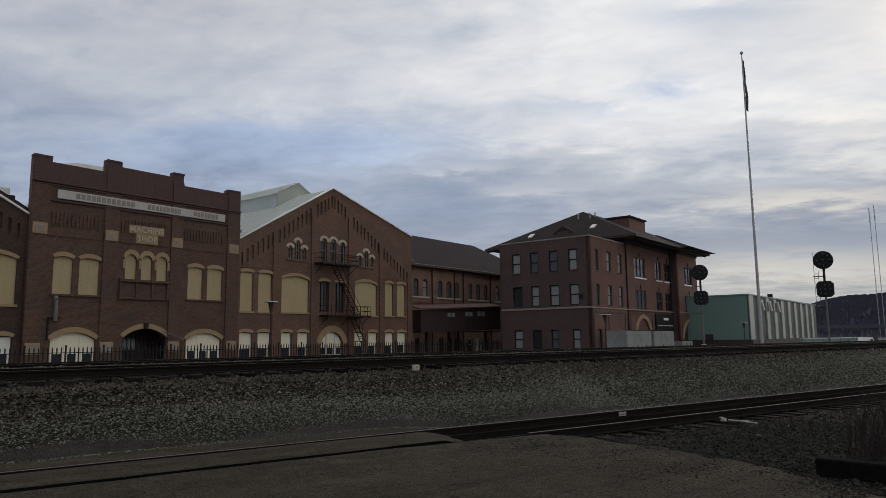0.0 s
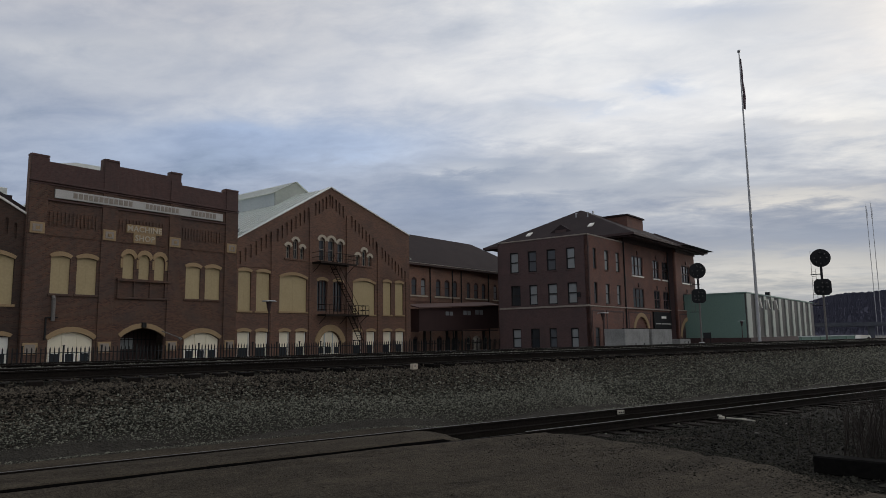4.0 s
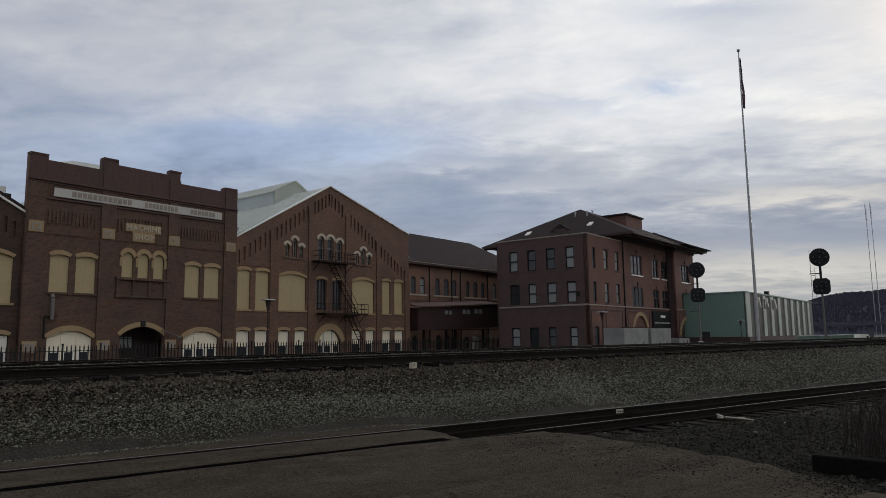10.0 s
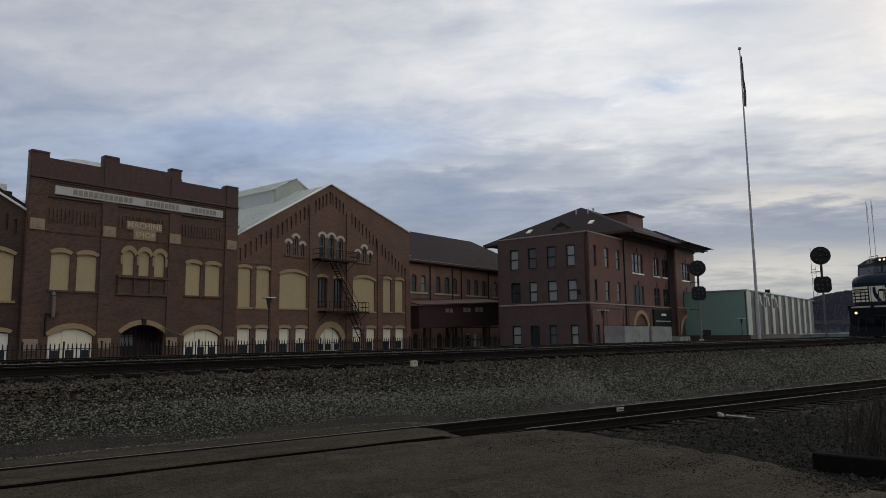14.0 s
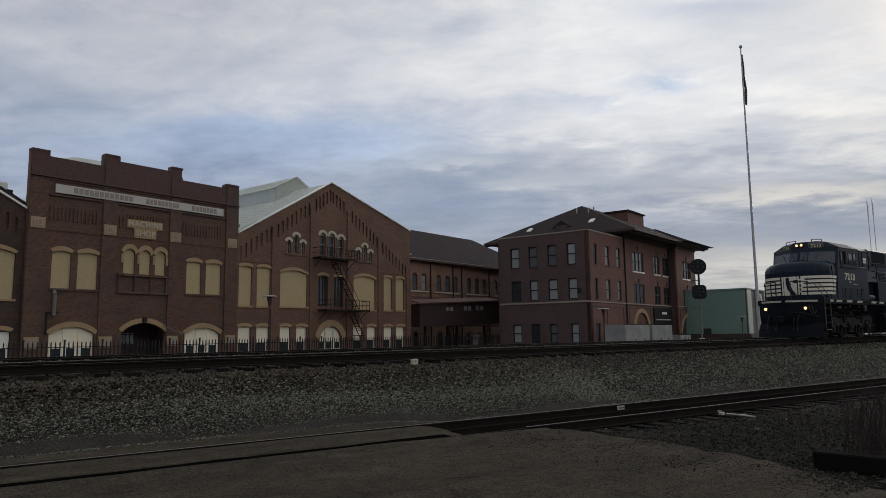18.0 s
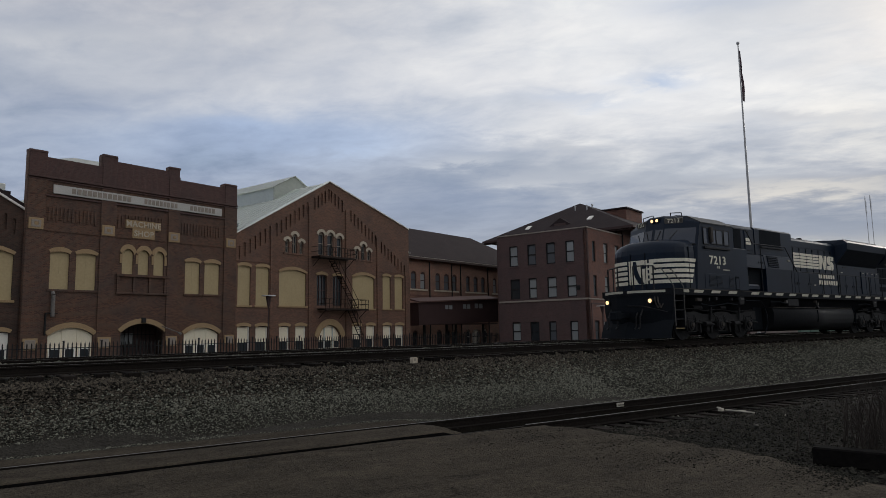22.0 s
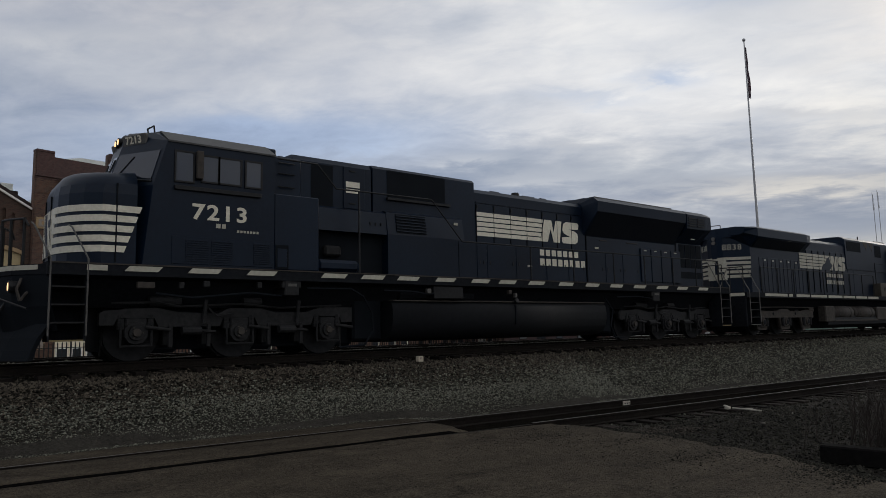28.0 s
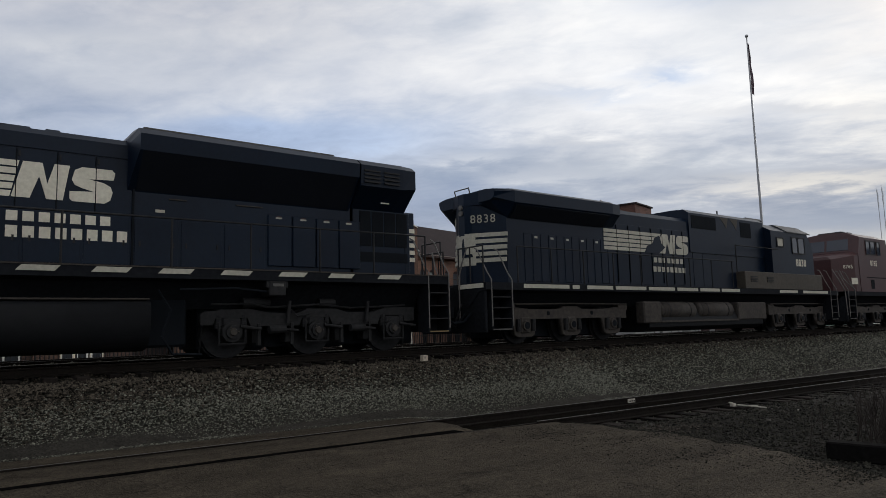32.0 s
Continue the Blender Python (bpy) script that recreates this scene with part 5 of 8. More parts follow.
def signal_mast(m, label):
    """A position-light signal: a round head over a chamfered one on a mast with a ladder."""
    t = thing("railway_signal", m, label, "railway signal", group="railway signals")
    part("mast", rods(0.075, ((0, 0, 0), (0, 0, 3.95)), n=10), "vent_grey", t)
    part("upper_mast", rods(0.085, ((0, 0, 3.95), (0, 0, 5.9)), n=10), "dark_metal", t)
    for name, zc, pts in (("upper_head", 6.05, [(0.66 * math.cos(a), 0.66 * math.sin(a)) for a in [i * math.pi / 12 for i in range(24)]]), ("lower_head", 3.95, [(-0.56, -0.38), (-0.36, -0.58), (0.36, -0.58), (0.56, -0.38), (0.56, 0.38), (0.36, 0.58), (-0.36, 0.58), (-0.56, 0.38)])):
        bm = sheet([[(x, zc + z) for x, z in pts]], -0.05, 0.0)
        h = part(name, bm, "dark_metal", t, "black signal backboard", m=pose(0, -0.12, 0))
        for a in ((0, 0), (0.4, 0), (-0.4, 0), (0, 0.4), (0, -0.4), (0.28, 0.28), (-0.28, -0.28)):
            if name == "lower_head" and max(abs(a[0]), abs(a[1])) > 0.35:
                a = (a[0] * 0.8, a[1] * 0.8)
            bm = bmesh.new()
            rod(bm, (a[0], -0.06, zc + a[1]), (a[0], -0.24, zc + a[1]), 0.085, n=10)
            hd = part("lamp_hood", bm, "dark_metal", h)
            bm = bmesh.new()
            rod(bm, (a[0], -0.241, zc + a[1]), (a[0], -0.245, zc + a[1]), 0.04, n=8)
            part("lens", bm, "vent_grey", hd)
        part("head_box", boxes((-0.2, 0.2, 0.0, 0.25, zc - 0.5, zc + 0.5), bevel=0.02), "dark_metal", h)
    part("ladder", rods(0.016, ((-0.35, 0.30, 2.62), (-0.35, 0.30, 5.3)), ((-0.62, 0.30, 2.62), (-0.62, 0.30, 6.6)), *[((-0.35, 0.30, 2.8 + 0.33 * i), (-0.62, 0.30, 2.8 + 0.33 * i)) for i in range(8)], ((-0.62, 0.30, 6.6), (-0.62, -0.2, 6.6)), n=5), "vent_grey", t)
    part("service_platform", boxes((-0.75, 0.1, 0.1, 0.5, 2.62, 2.66), (-0.7, 0.1, 0.1, 0.45, 4.9, 4.94)), "dark_metal", t)
    part("base_case", boxes((-0.2, 0.2, -0.2, 0.2, 0, 0.15), bevel=0.03), "pole", t)
    return t


sig = signal_mast(pose(52.1, 21.6, -0.25, 0, 0, -66), "tall position-light railway signal with two black heads")
copy_thing(sig, pose(52.1, 31.4, -0.35, 0, 0, -62))["label"] = "position-light railway signal standing before the brick office"


def flagpole():
    t = thing("flagpole", pose(61.2, 31.15, -1.6), "tall tapered white-grey flagpole with a limp flag", "flagpole")
    bm = bmesh.new()
    rod(bm, (0, 0, 0), (0, 0, 28.7), 0.15, 0.05, n=12)
    part("shaft", bm, "pole", t)
    bm = bmesh.new()
    bmesh.ops.create_uvsphere(bm, u_segments=10, v_segments=6, radius=0.16, matrix=Matrix.Translation((0, 0, 28.8)))
    part("finial", bm, "pole", t)
    bm = bmesh.new()
    rows = []
    for i in range(14):
        k = i / 13
        w = 0.12 + 0.34 * math.sin(math.pi * min(1, k * 1.15) * 0.8)
        rows.append([bm.verts.new((0.1 + w * s, 0.10 * math.sin(7 * s + 5 * k), 28.3 - 4.9 * k - 0.4 * s)) for s in (0, 0.25, 0.5, 0.75, 1.0)])
    for a, b in zip(rows, rows[1:]):
        for i in range(4):
            bm.faces.new((a[i], a[i + 1], b[i + 1], b[i]))
    bmesh.ops.solidify(bm, geom=bm.faces, thickness=0.02)
    part("flag", bm, "flag_cloth", t, "limp folded flag")
    part("base_collar", boxes((-0.5, 0.5, -0.5, 0.5, 0, 0.4), bevel=0.05), "concrete", t)


flagpole()


def green_works():
    t = thing("green_works", Matrix.Translation((88.3, 46.6, -1.6)) @ FRONT, "green metal-clad industrial building with cream and olive ribs", "factory building")
    z = lambda v: v + 1.6
    part("end_wall", boxes((0, 0.3, 0, 22, 0, z(5.75))), "green_metal", t)
    part("front_wall", boxes((0, 46, -0.2, 0, 0, z(5.75))), "olive_metal", t)
    part("corner_panel", boxes((-0.02, 2.0, -0.3, -0.2, 0, z(5.77))), "cream_metal", t)
    for i in range(9):
        x = 4.4 + i * 4.6
        part("cream_rib", boxes((x, x + 1.6, -0.32, -0.2, 0, z(5.72))), "cream_metal", t)
    part("coping", boxes((-0.1, 46, -0.36, 22, z(5.77), z(5.95))), "green_metal", t)
    part("base_wall", boxes((-0.3, 46.2, -0.55, -0.40, 0, 1.5)), "dark_wood", t)
    part("base_wall", boxes((-0.5, -0.3, -0.4, 22, 0, 1.5)), "dark_wood", t)
    for x in (4.9, 9.4, 14.3):
        part("vent_flap", sheet([[(x, z(5.3)), (x + 0.35, z(5.3)), (x + 1.3, z(3.9)), (x + 0.95, z(3.9))]], -0.75, -0.6), "white_paint", t, "pale slanted vent flap")
        part("vent_opening", boxes((x - 0.1, x + 0.8, -0.34, -0.322, z(3.8), z(5.2))), "dark_metal", t)
    part("chimney", boxes((27.6, 28.3, 3, 3.7, z(5.9), z(7.3)), (26.4, 31, 3, 4.5, z(5.9), z(6.25))), "dark_metal", t)


green_works()

# ---- distance ----


def hill_top(a):
    """The ridge's height by compass angle."""
    k = min(1.0, max(0.0, (a - 62.5) / 5.5))
    return 5 + 21.0 * k * k * (3 - 2 * k) + 0.9 * max(0.0, a - 68) ** 0.9 + 1.2 * noise.noise((a * 0.5, 0, 0))


def hills():
    bm = bmesh.new()
    cols = []
    for i in range(61):
        a = radians(56 + i * 0.9)
        d = 420
        h = hill_top(56 + i * 0.9)
        cols.append([bm.verts.new((math.sin(a) * d * s, math.cos(a) * d * s, -1.6 + h * k)) for s, k in ((1, 0), (1.12, 0.55), (1.3, 0.9), (1.45, 1.0))])
    for a, b in zip(cols, cols[1:]):
        for i in range(3):
            bm.faces.new((a[i], a[i + 1], b[i + 1], b[i]))
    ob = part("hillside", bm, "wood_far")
    tagged(ob, "far hillside covered in bare grey winter woods", "hill", kind="structure")
    # bare trees on it
    rng = random.Random(5)
    verts, faces = [], []
    for k in range(17000):
        i = rng.uniform(0, 59.9)
        j = rng.uniform(0, 3.0)
        ci, cj = int(i), min(2, int(j))
        fi, fj = i - ci, j - cj
        p = cols_at(ci, cj, fi, fj, noise)
        h, w = rng.uniform(2.4, 4.6), rng.uniform(0.5, 1.2)
        a0 = rng.uniform(0, 3.14)
        for q in range(5):
            a = a0 + q * 1.26
            n = len(verts)
            dx, dy = math.cos(a) * w, math.sin(a) * w
            verts += [(p[0], p[1], p[2]), (p[0] + dx * 0.3, p[1] + dy * 0.3, p[2] + h * 0.55), (p[0] + dx, p[1] + dy, p[2] + h * rng.uniform(0.8, 1.0)), (p[0] + dx * 0.15, p[1] + dy * 0.15, p[2] + h)]
            faces += [(n, n + 1, n + 3), (n + 1, n + 2, n + 3)]
    me = bpy.data.meshes.new("far_woods")
    me.from_pydata(verts, [], faces)
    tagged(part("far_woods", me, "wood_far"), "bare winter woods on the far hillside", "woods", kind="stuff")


def cols_at(i, j, fi, fj, nz):
    """A point of the hillside."""
    a = radians(56 + (i + fi) * 0.9)
    ii = i + fi
    h = hill_top(56 + ii * 0.9)
    s = ((1, 1.12, 1.3, 1.45)[j]) * (1 - fj) + ((1, 1.12, 1.3, 1.45)[j + 1]) * fj
    k = ((0, 0.55, 0.9, 1.0)[j]) * (1 - fj) + ((0, 0.55, 0.9, 1.0)[j + 1]) * fj
    return (math.sin(a) * 420 * s, math.cos(a) * 420 * s, -1.6 + h * k - 0.5)


hills()


def train_at(t):
    """How far along the track the leading axle is."""
    ts = (0, 12, 16.5, 17, 18, 19, 20, 21, 22, 23, 24, 25, 25.5, 27.5, 28, 29, 30, 31, 32)
    xs = (80.0, 50.2, 38.47, 37.15, 34.47, 31.67, 28.77, 25.73, 22.65, 19.51, 16.34, 13.18, 11.59, 5.11, 3.44, 0.08, -3.31, -6.73, -10.19)
    k = 0
    while k < len(ts) - 2 and t > ts[k + 1]:
        k += 1
    slope = lambda i: (xs[min(i + 1, len(xs) - 1)] - xs[max(i - 1, 0)]) / (ts[min(i + 1, len(ts) - 1)] - ts[max(i - 1, 0)])
    h = ts[k + 1] - ts[k]
    u = (t - ts[k]) / h
    m0, m1 = slope(k) * h, slope(k + 1) * h
    return (2 * u ** 3 - 3 * u ** 2 + 1) * xs[k] + (u ** 3 - 2 * u ** 2 + u) * m0 + (3 * u ** 2 - 2 * u ** 3) * xs[k + 1] + (u ** 3 - u ** 2) * m1


TRAIN = []
WHEELS = []

# ---- the train ----


def along(x0, x1, section):
    """A body of constant section, given as (y, z) points, from x0 to x1."""
    return loft([[(x, y, z) for y, z in section] for x in (x0, x1)])


def mirror(half):
    return [(-y, z) for y, z in half] + [(y, z) for y, z in half[::-1]]


def slant(x0, x1, z0, z1, lean, y, th=0.012):
    """A flat leaning patch on the near side of the body."""
    return sheet([[(x0, z0), (x1, z0), (x1 + lean, z1), (x0 + lean, z1)]], y - th, y)


def wheelset(parent, x, r=0.53):
    w = new("wheelset")
    w.parent, w.matrix_basis = parent, pose(x, 0, r)
    for s in (-1, 1):
        bm = bmesh.new()
        rod(bm, (0, s * 0.69, 0), (0, s * 0.80, 0), r, r * 0.985, n=28)
        rod(bm, (0, s * 0.67, 0), (0, s * 0.692, 0), r + 0.028, n=28)
        part("wheel", bm, "wheel_black", w, "grimy steel wheel")
        bm = bmesh.new()
        rod(bm, (0, s * 0.80, 0), (0, s * 0.86, 0), 0.2, 0.16, n=14)
        for k in range(6):
            a = k * math.pi / 3
            rod(bm, (0.12 * math.cos(a), s * 0.85, 0.12 * math.sin(a)), (0.12 * math.cos(a), s * 0.88, 0.12 * math.sin(a)), 0.025, n=6)
        part("hub", bm, "loco_dirt", w)
    bm = bmesh.new()
    rod(bm, (0, -0.7, 0), (0, 0.7, 0), 0.09, n=10)
    part("axle", bm, "loco_dirt", w)
    WHEELS.append((w, x, r, r))


def truck_emd(parent, xs, flip=1):
    """A three-axle truck frame with boxes, springs, links and brake gear."""
    a, b = xs[0] - 0.65, xs[2] + 0.65
    for s in (-1, 1):
        y0, y1 = sorted((s * 0.98, s * 1.14))
        prof = [(a, 0.92), (a + 0.1, 0.98), (xs[0] + 0.35, 1.04), (xs[0] + 0.8, 0.95), (xs[1] - 0.45, 0.92), (xs[1] - 0.2, 1.03), (xs[1] + 0.5, 1.03), (xs[1] + 0.8, 0.94), (xs[2] - 0.5, 0.95), (xs[2] - 0.2, 1.06), (b, 1.06), (b, 0.72), (xs[2] + 0.36, 0.72), (xs[2] + 0.34, 0.86), (xs[2] - 0.34, 0.86), (xs[2] - 0.42, 0.66), (xs[1] + 0.42, 0.66), (xs[1] + 0.34, 0.84), (xs[1] - 0.34, 0.84), (xs[1] - 0.42, 0.66), (xs[0] + 0.42, 0.66), (xs[0] + 0.34, 0.84), (xs[0] - 0.34, 0.84), (xs[0] - 0.4, 0.7), (a, 0.7)]
        fr = part("truck_frame", sheet([prof], y0, y1), "loco_dirt", parent, "grimy cast truck side frame")
        if s > 0:
            continue
        for x in xs:
            bm = bmesh.new()
            rod(bm, (x, -1.0, 0.55), (x, -1.19, 0.55), 0.25, 0.22, n=10)
            rod(bm, (x, -1.19, 0.55), (x, -1.24, 0.55), 0.15, 0.14, n=16)
            box(bm, x - 0.2, x + 0.2, -1.16, -1.02, 0.66, 0.84, bevel=0.03)
            part("journal_box", bm, "loco_dirt", fr)
            bm = bmesh.new()
            rod(bm, (x, -1.24, 0.55), (x, -1.28, 0.55), 0.085, 0.07, n=12)
            for q in range(3):
                rod(bm, (x + 0.11 * math.cos(q * 2.1), -1.238, 0.55 + 0.11 * math.sin(q * 2.1)), (x + 0.11 * math.cos(q * 2.1), -1.262, 0.55 + 0.11 * math.sin(q * 2.1)), 0.018, n=6)
            part("bearing_cap", bm, "truck_grey", fr)
            part("traction_link", rods(0.035, ((x + 0.16, -1.22, 0.66), (x + 0.62, -1.22, 0.60)), n=8), "loco_dirt", fr)
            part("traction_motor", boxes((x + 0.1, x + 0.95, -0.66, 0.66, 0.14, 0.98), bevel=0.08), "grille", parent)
            part("retainer", rods(0.022, ((x - 0.28, -1.18, 0.30), (x + 0.28, -1.18, 0.30)), ((x - 0.28, -1.18, 0.30), (x - 0.28, -1.18, 0.7)), ((x + 0.28, -1.18, 0.30), (x + 0.28, -1.18, 0.7)), n=5), "loco_dirt", fr)
            for dx in (-0.27, 0.27):
                bm = bmesh.new()
                for k in range(4):
                    rod(bm, (x + dx, -1.08, 0.62 + k * 0.07), (x + dx, -1.08, 0.685 + k * 0.07), 0.075 + 0.01 * (k % 2), n=8)
                part("spring", bm, "loco_dirt", fr)
        for x in ((xs[0] + xs[1]) / 2, (xs[1] + xs[2]) / 2):
            bm = bmesh.new()
            rod(bm, (x - 0.18, -1.2, 0.58), (x + 0.2, -1.2, 0.58), 0.085, n=10)
            rod(bm, (x + 0.2, -1.2, 0.58), (x + 0.5, -1.2, 0.55), 0.03, n=6)
            part("brake_cylinder", bm, "loco_dirt", fr)
            for dx in (-0.42, 0.34):
                part("brake_hanger", boxes((x + dx, x + dx + 0.08, -1.16, -1.1, 0.25, 0.72), bevel=0.01), "loco_dirt", fr)
                part("brake_shoe", boxes((x + dx - 0.06, x + dx + 0.14, -1.0, -0.72, 0.3, 0.6), bevel=0.01), "loco_dirt", fr)
            part("shock_absorber", rods(0.045, ((x + 0.25, -1.2, 0.72), (x + 0.3, -1.2, 1.2)), n=8), "loco_dirt", fr)
        bm = bmesh.new()
        tube(bm, [(a + 0.2, -1.17, 1.12), (xs[0] + 0.4, -1.17, 1.14), (xs[0] + 0.8, -1.17, 1.06), (xs[1], -1.17, 1.12), (xs[1] + 0.9, -1.17, 1.04), (b - 0.3, -1.17, 1.1)], 0.022, 5)
        tube(bm, [(xs[1] - 0.7, -1.2, 1.05), (xs[1] - 0.5, -1.22, 0.86), (xs[1] - 0.15, -1.2, 0.92)], 0.02, 5)
        part("brake_pipe", bm, "loco_dirt", fr)
        bm = bmesh.new()
        rod(bm, (xs[0] + 0.25, -1.05, 1.16), (xs[0] + 0.85, -1.05, 1.16), 0.11, n=12)
        part("air_cylinder", bm, "loco_dirt", fr)
        bm = bmesh.new()
        rod(bm, (xs[1] + 0.1, -1.05, 1.16), (xs[1] + 0.5, -1.05, 1.16), 0.10, n=12)
        part("air_cylinder", bm, "loco_dirt", fr)
        for x, dx in ((a + 0.15, -0.05), (b - 0.15, 0.05)):
            part("sand_pipe", rods(0.02, ((x, -0.85, 0.9), (x + dx, -0.76, 0.12)), n=5), "loco_dirt", fr)
    # bolster carried down as an added black block, keeping the gaps between wheels dark
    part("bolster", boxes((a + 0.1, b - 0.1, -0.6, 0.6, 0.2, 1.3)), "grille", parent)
    for x in xs:
        wheelset(parent, x)


def truck_ge(parent, xs):
    a, b = xs[0] - 0.75, xs[2] + 0.75
    for s in (-1, 1):
        y0, y1 = sorted((s * 0.98, s * 1.15))
        prof = [(a, 0.98), (xs[0] - 0.45, 1.04), (xs[0] + 0.3, 0.98), (xs[1] - 0.5, 0.98), (xs[1] - 0.3, 1.06), (xs[1] + 0.3, 1.06), (xs[1] + 0.5, 0.98), (xs[2] - 0.3, 0.98), (xs[2] + 0.45, 1.04), (b, 0.98), (b, 0.68)]
        for x in xs[::-1]:
            prof += [(x + 0.46, 0.70), (x + 0.38, 0.26), (x + 0.26, 0.20), (x - 0.26, 0.20), (x - 0.38, 0.26), (x - 0.46, 0.70)]
        prof += [(a, 0.68)]
        fr = part("truck_frame", sheet([prof], y0, y1), "truck_grey", parent, "dusty grey cast truck side frame")
        if s > 0:
            continue
        for x in xs:
            bm = boxes((x - 0.19, x + 0.19, -1.20, -1.1, 0.30, 0.76), bevel=0.04)
            rod(bm, (x, -1.2, 0.52), (x, -1.26, 0.52), 0.15, 0.14, n=16)
            part("journal_box", bm, "truck_grey", fr)
            part("box_recess", rods(0.10, ((x, -1.2605, 0.52), (x, -1.268, 0.52)), n=14), "grille", fr)
            for dx in (-0.29, 0.29):
                part("box_spring", rods(0.07, ((x + dx, -1.2, 0.36), (x + dx, -1.2, 0.70)), n=8), "loco_dirt", fr)
            part("traction_motor", boxes((x + 0.1, x + 0.95, -0.66, 0.66, 0.14, 0.98), bevel=0.08), "grille", parent)
        for x in ((xs[0] + xs[1]) / 2, (xs[1] + xs[2]) / 2):
            part("frame_opening", boxes((x - 0.05, x + 0.05, -1.165, -1.14, 0.8, 0.92), bevel=0.02), "grille", fr)
        bm = bmesh.new()
        tube(bm, [(a, -1.18, 1.12), (xs[1], -1.18, 1.14), (b, -1.18, 1.12)], 0.022, 5)
        rod(bm, (a - 0.05, -1.05, 1.02), (a + 0.4, -1.05, 1.02), 0.12, n=12)
        rod(bm, (b - 0.4, -1.05, 1.02), (b + 0.05, -1.05, 1.02), 0.12, n=12)
        part("brake_pipe", bm, "truck_grey", fr)
    # bolster block deepened in black to fill the dark space between the wheels
    part("bolster", boxes((a + 0.2, b - 0.2, -0.6, 0.6, 0.2, 1.2)), "grille", parent)
    for x in xs:
        wheelset(parent, x)


M["grab_white"] = surface("pale_grab_rail", (0.09, 0.083, 0.075), (0.19, 0.178, 0.16), rough=0.6, grain=14, patch=1.5)
M["wheel_black"] = surface("grimy_wheel", (0.0065, 0.0068, 0.0075), (0.020, 0.020, 0.021), rough=0.7, gloss=0.2, grain=12, patch=1.5, bump=0.2)
M["intake_dark"] = surface("radiator_screen", (0.005, 0.0065, 0.010), (0.011, 0.014, 0.0195), rough=0.6, gloss=0.2, grain=50, patch=1)
M["truck_grey"] = surface("dusty_truck_grey", (0.020, 0.0165, 0.0135), (0.062, 0.051, 0.041), rough=0.85, grain=10, patch=1.5, bump=0.3)
M["walk_dark"] = surface("walkway_black", (0.0060, 0.0070, 0.0088), (0.0150, 0.0165, 0.0195), rough=0.85, gloss=0.12, grain=12, patch=1)
M["faded"] = surface("faded_primer_grey", (0.034, 0.028, 0.020), (0.068, 0.055, 0.039), rough=0.7, grain=8, patch=0.8)
M["rail_white"] = surface("handrail_paint", (0.05, 0.047, 0.043), (0.12, 0.113, 0.10), rough=0.6, grain=14, patch=1.5)
M["cab_glass"] = glass_like("cab_glass", (0.035, 0.042, 0.058), 0.05)


def steps_and_rails(t, x0, x1, zt, zb=0.42, bottom="rail_white", rail="grab_white", top=1.02):
    """A corner step well with four treads and two bent grab rails."""
    well = part("step_well", boxes((x0, x0 + 0.03, -1.52, -1.0, zb, zt), (x1 - 0.03, x1, -1.52, -1.0, zb, zt), (x0, x1, -1.04, -1.0, zb, zt)), "walk_dark", t)
    for i in range(4):
        z = zb + (zt - zb) * i / 4
        part("step", boxes((x0 + 0.03, x1 - 0.03, -1.52, -1.05, z, z + 0.03)), bottom if i == 0 else "loco_dirt", well)
    for x in (x0, x1):
        bm = bmesh.new()
        tube(bm, [(x, -1.54, zb + 0.1), (x, -1.54, zt + 0.2), (x - 0.08, -1.46, zt + 0.40), (x - 0.24, -1.26, zt + top), (x - 0.28, -1.16, zt + top + 0.06)], 0.017, 6)
        part("grab_rail", bm, rail, well)


def side_rail(t, pts, posts, zt, name="handrail"):
    bm = bmesh.new()
    tube(bm, pts, 0.02, 6)
    part(name, bm, "dark_metal", t)

    def height(x):
        for (xa, _, za), (xb, _, zb) in zip(pts, pts[1:]):
            if xa <= x <= xb:
                return za + (zb - za) * (x - xa) / max(xb - xa, 0.01)
        return pts[-1][2]
    for x in posts:
        part("stanchion", rods(0.022, ((x, pts[0][1], zt), (x, pts[0][1], height(x))), n=6), "dark_metal", t)


def bars_in_place_of_name(parent, rows, y, mat="loco_white"):
    """Rows of plain upright blocks where a name is painted: x0, x1, z0, z1, count."""
    for x0, x1, z0, z1, n in rows:
        w = (x1 - x0) / n
        for i in range(n):
            part("name_bar", slant(x0 + i * w, x0 + (i + 0.70) * w, z0, z1, 0.0, y, 0.008), mat, parent)


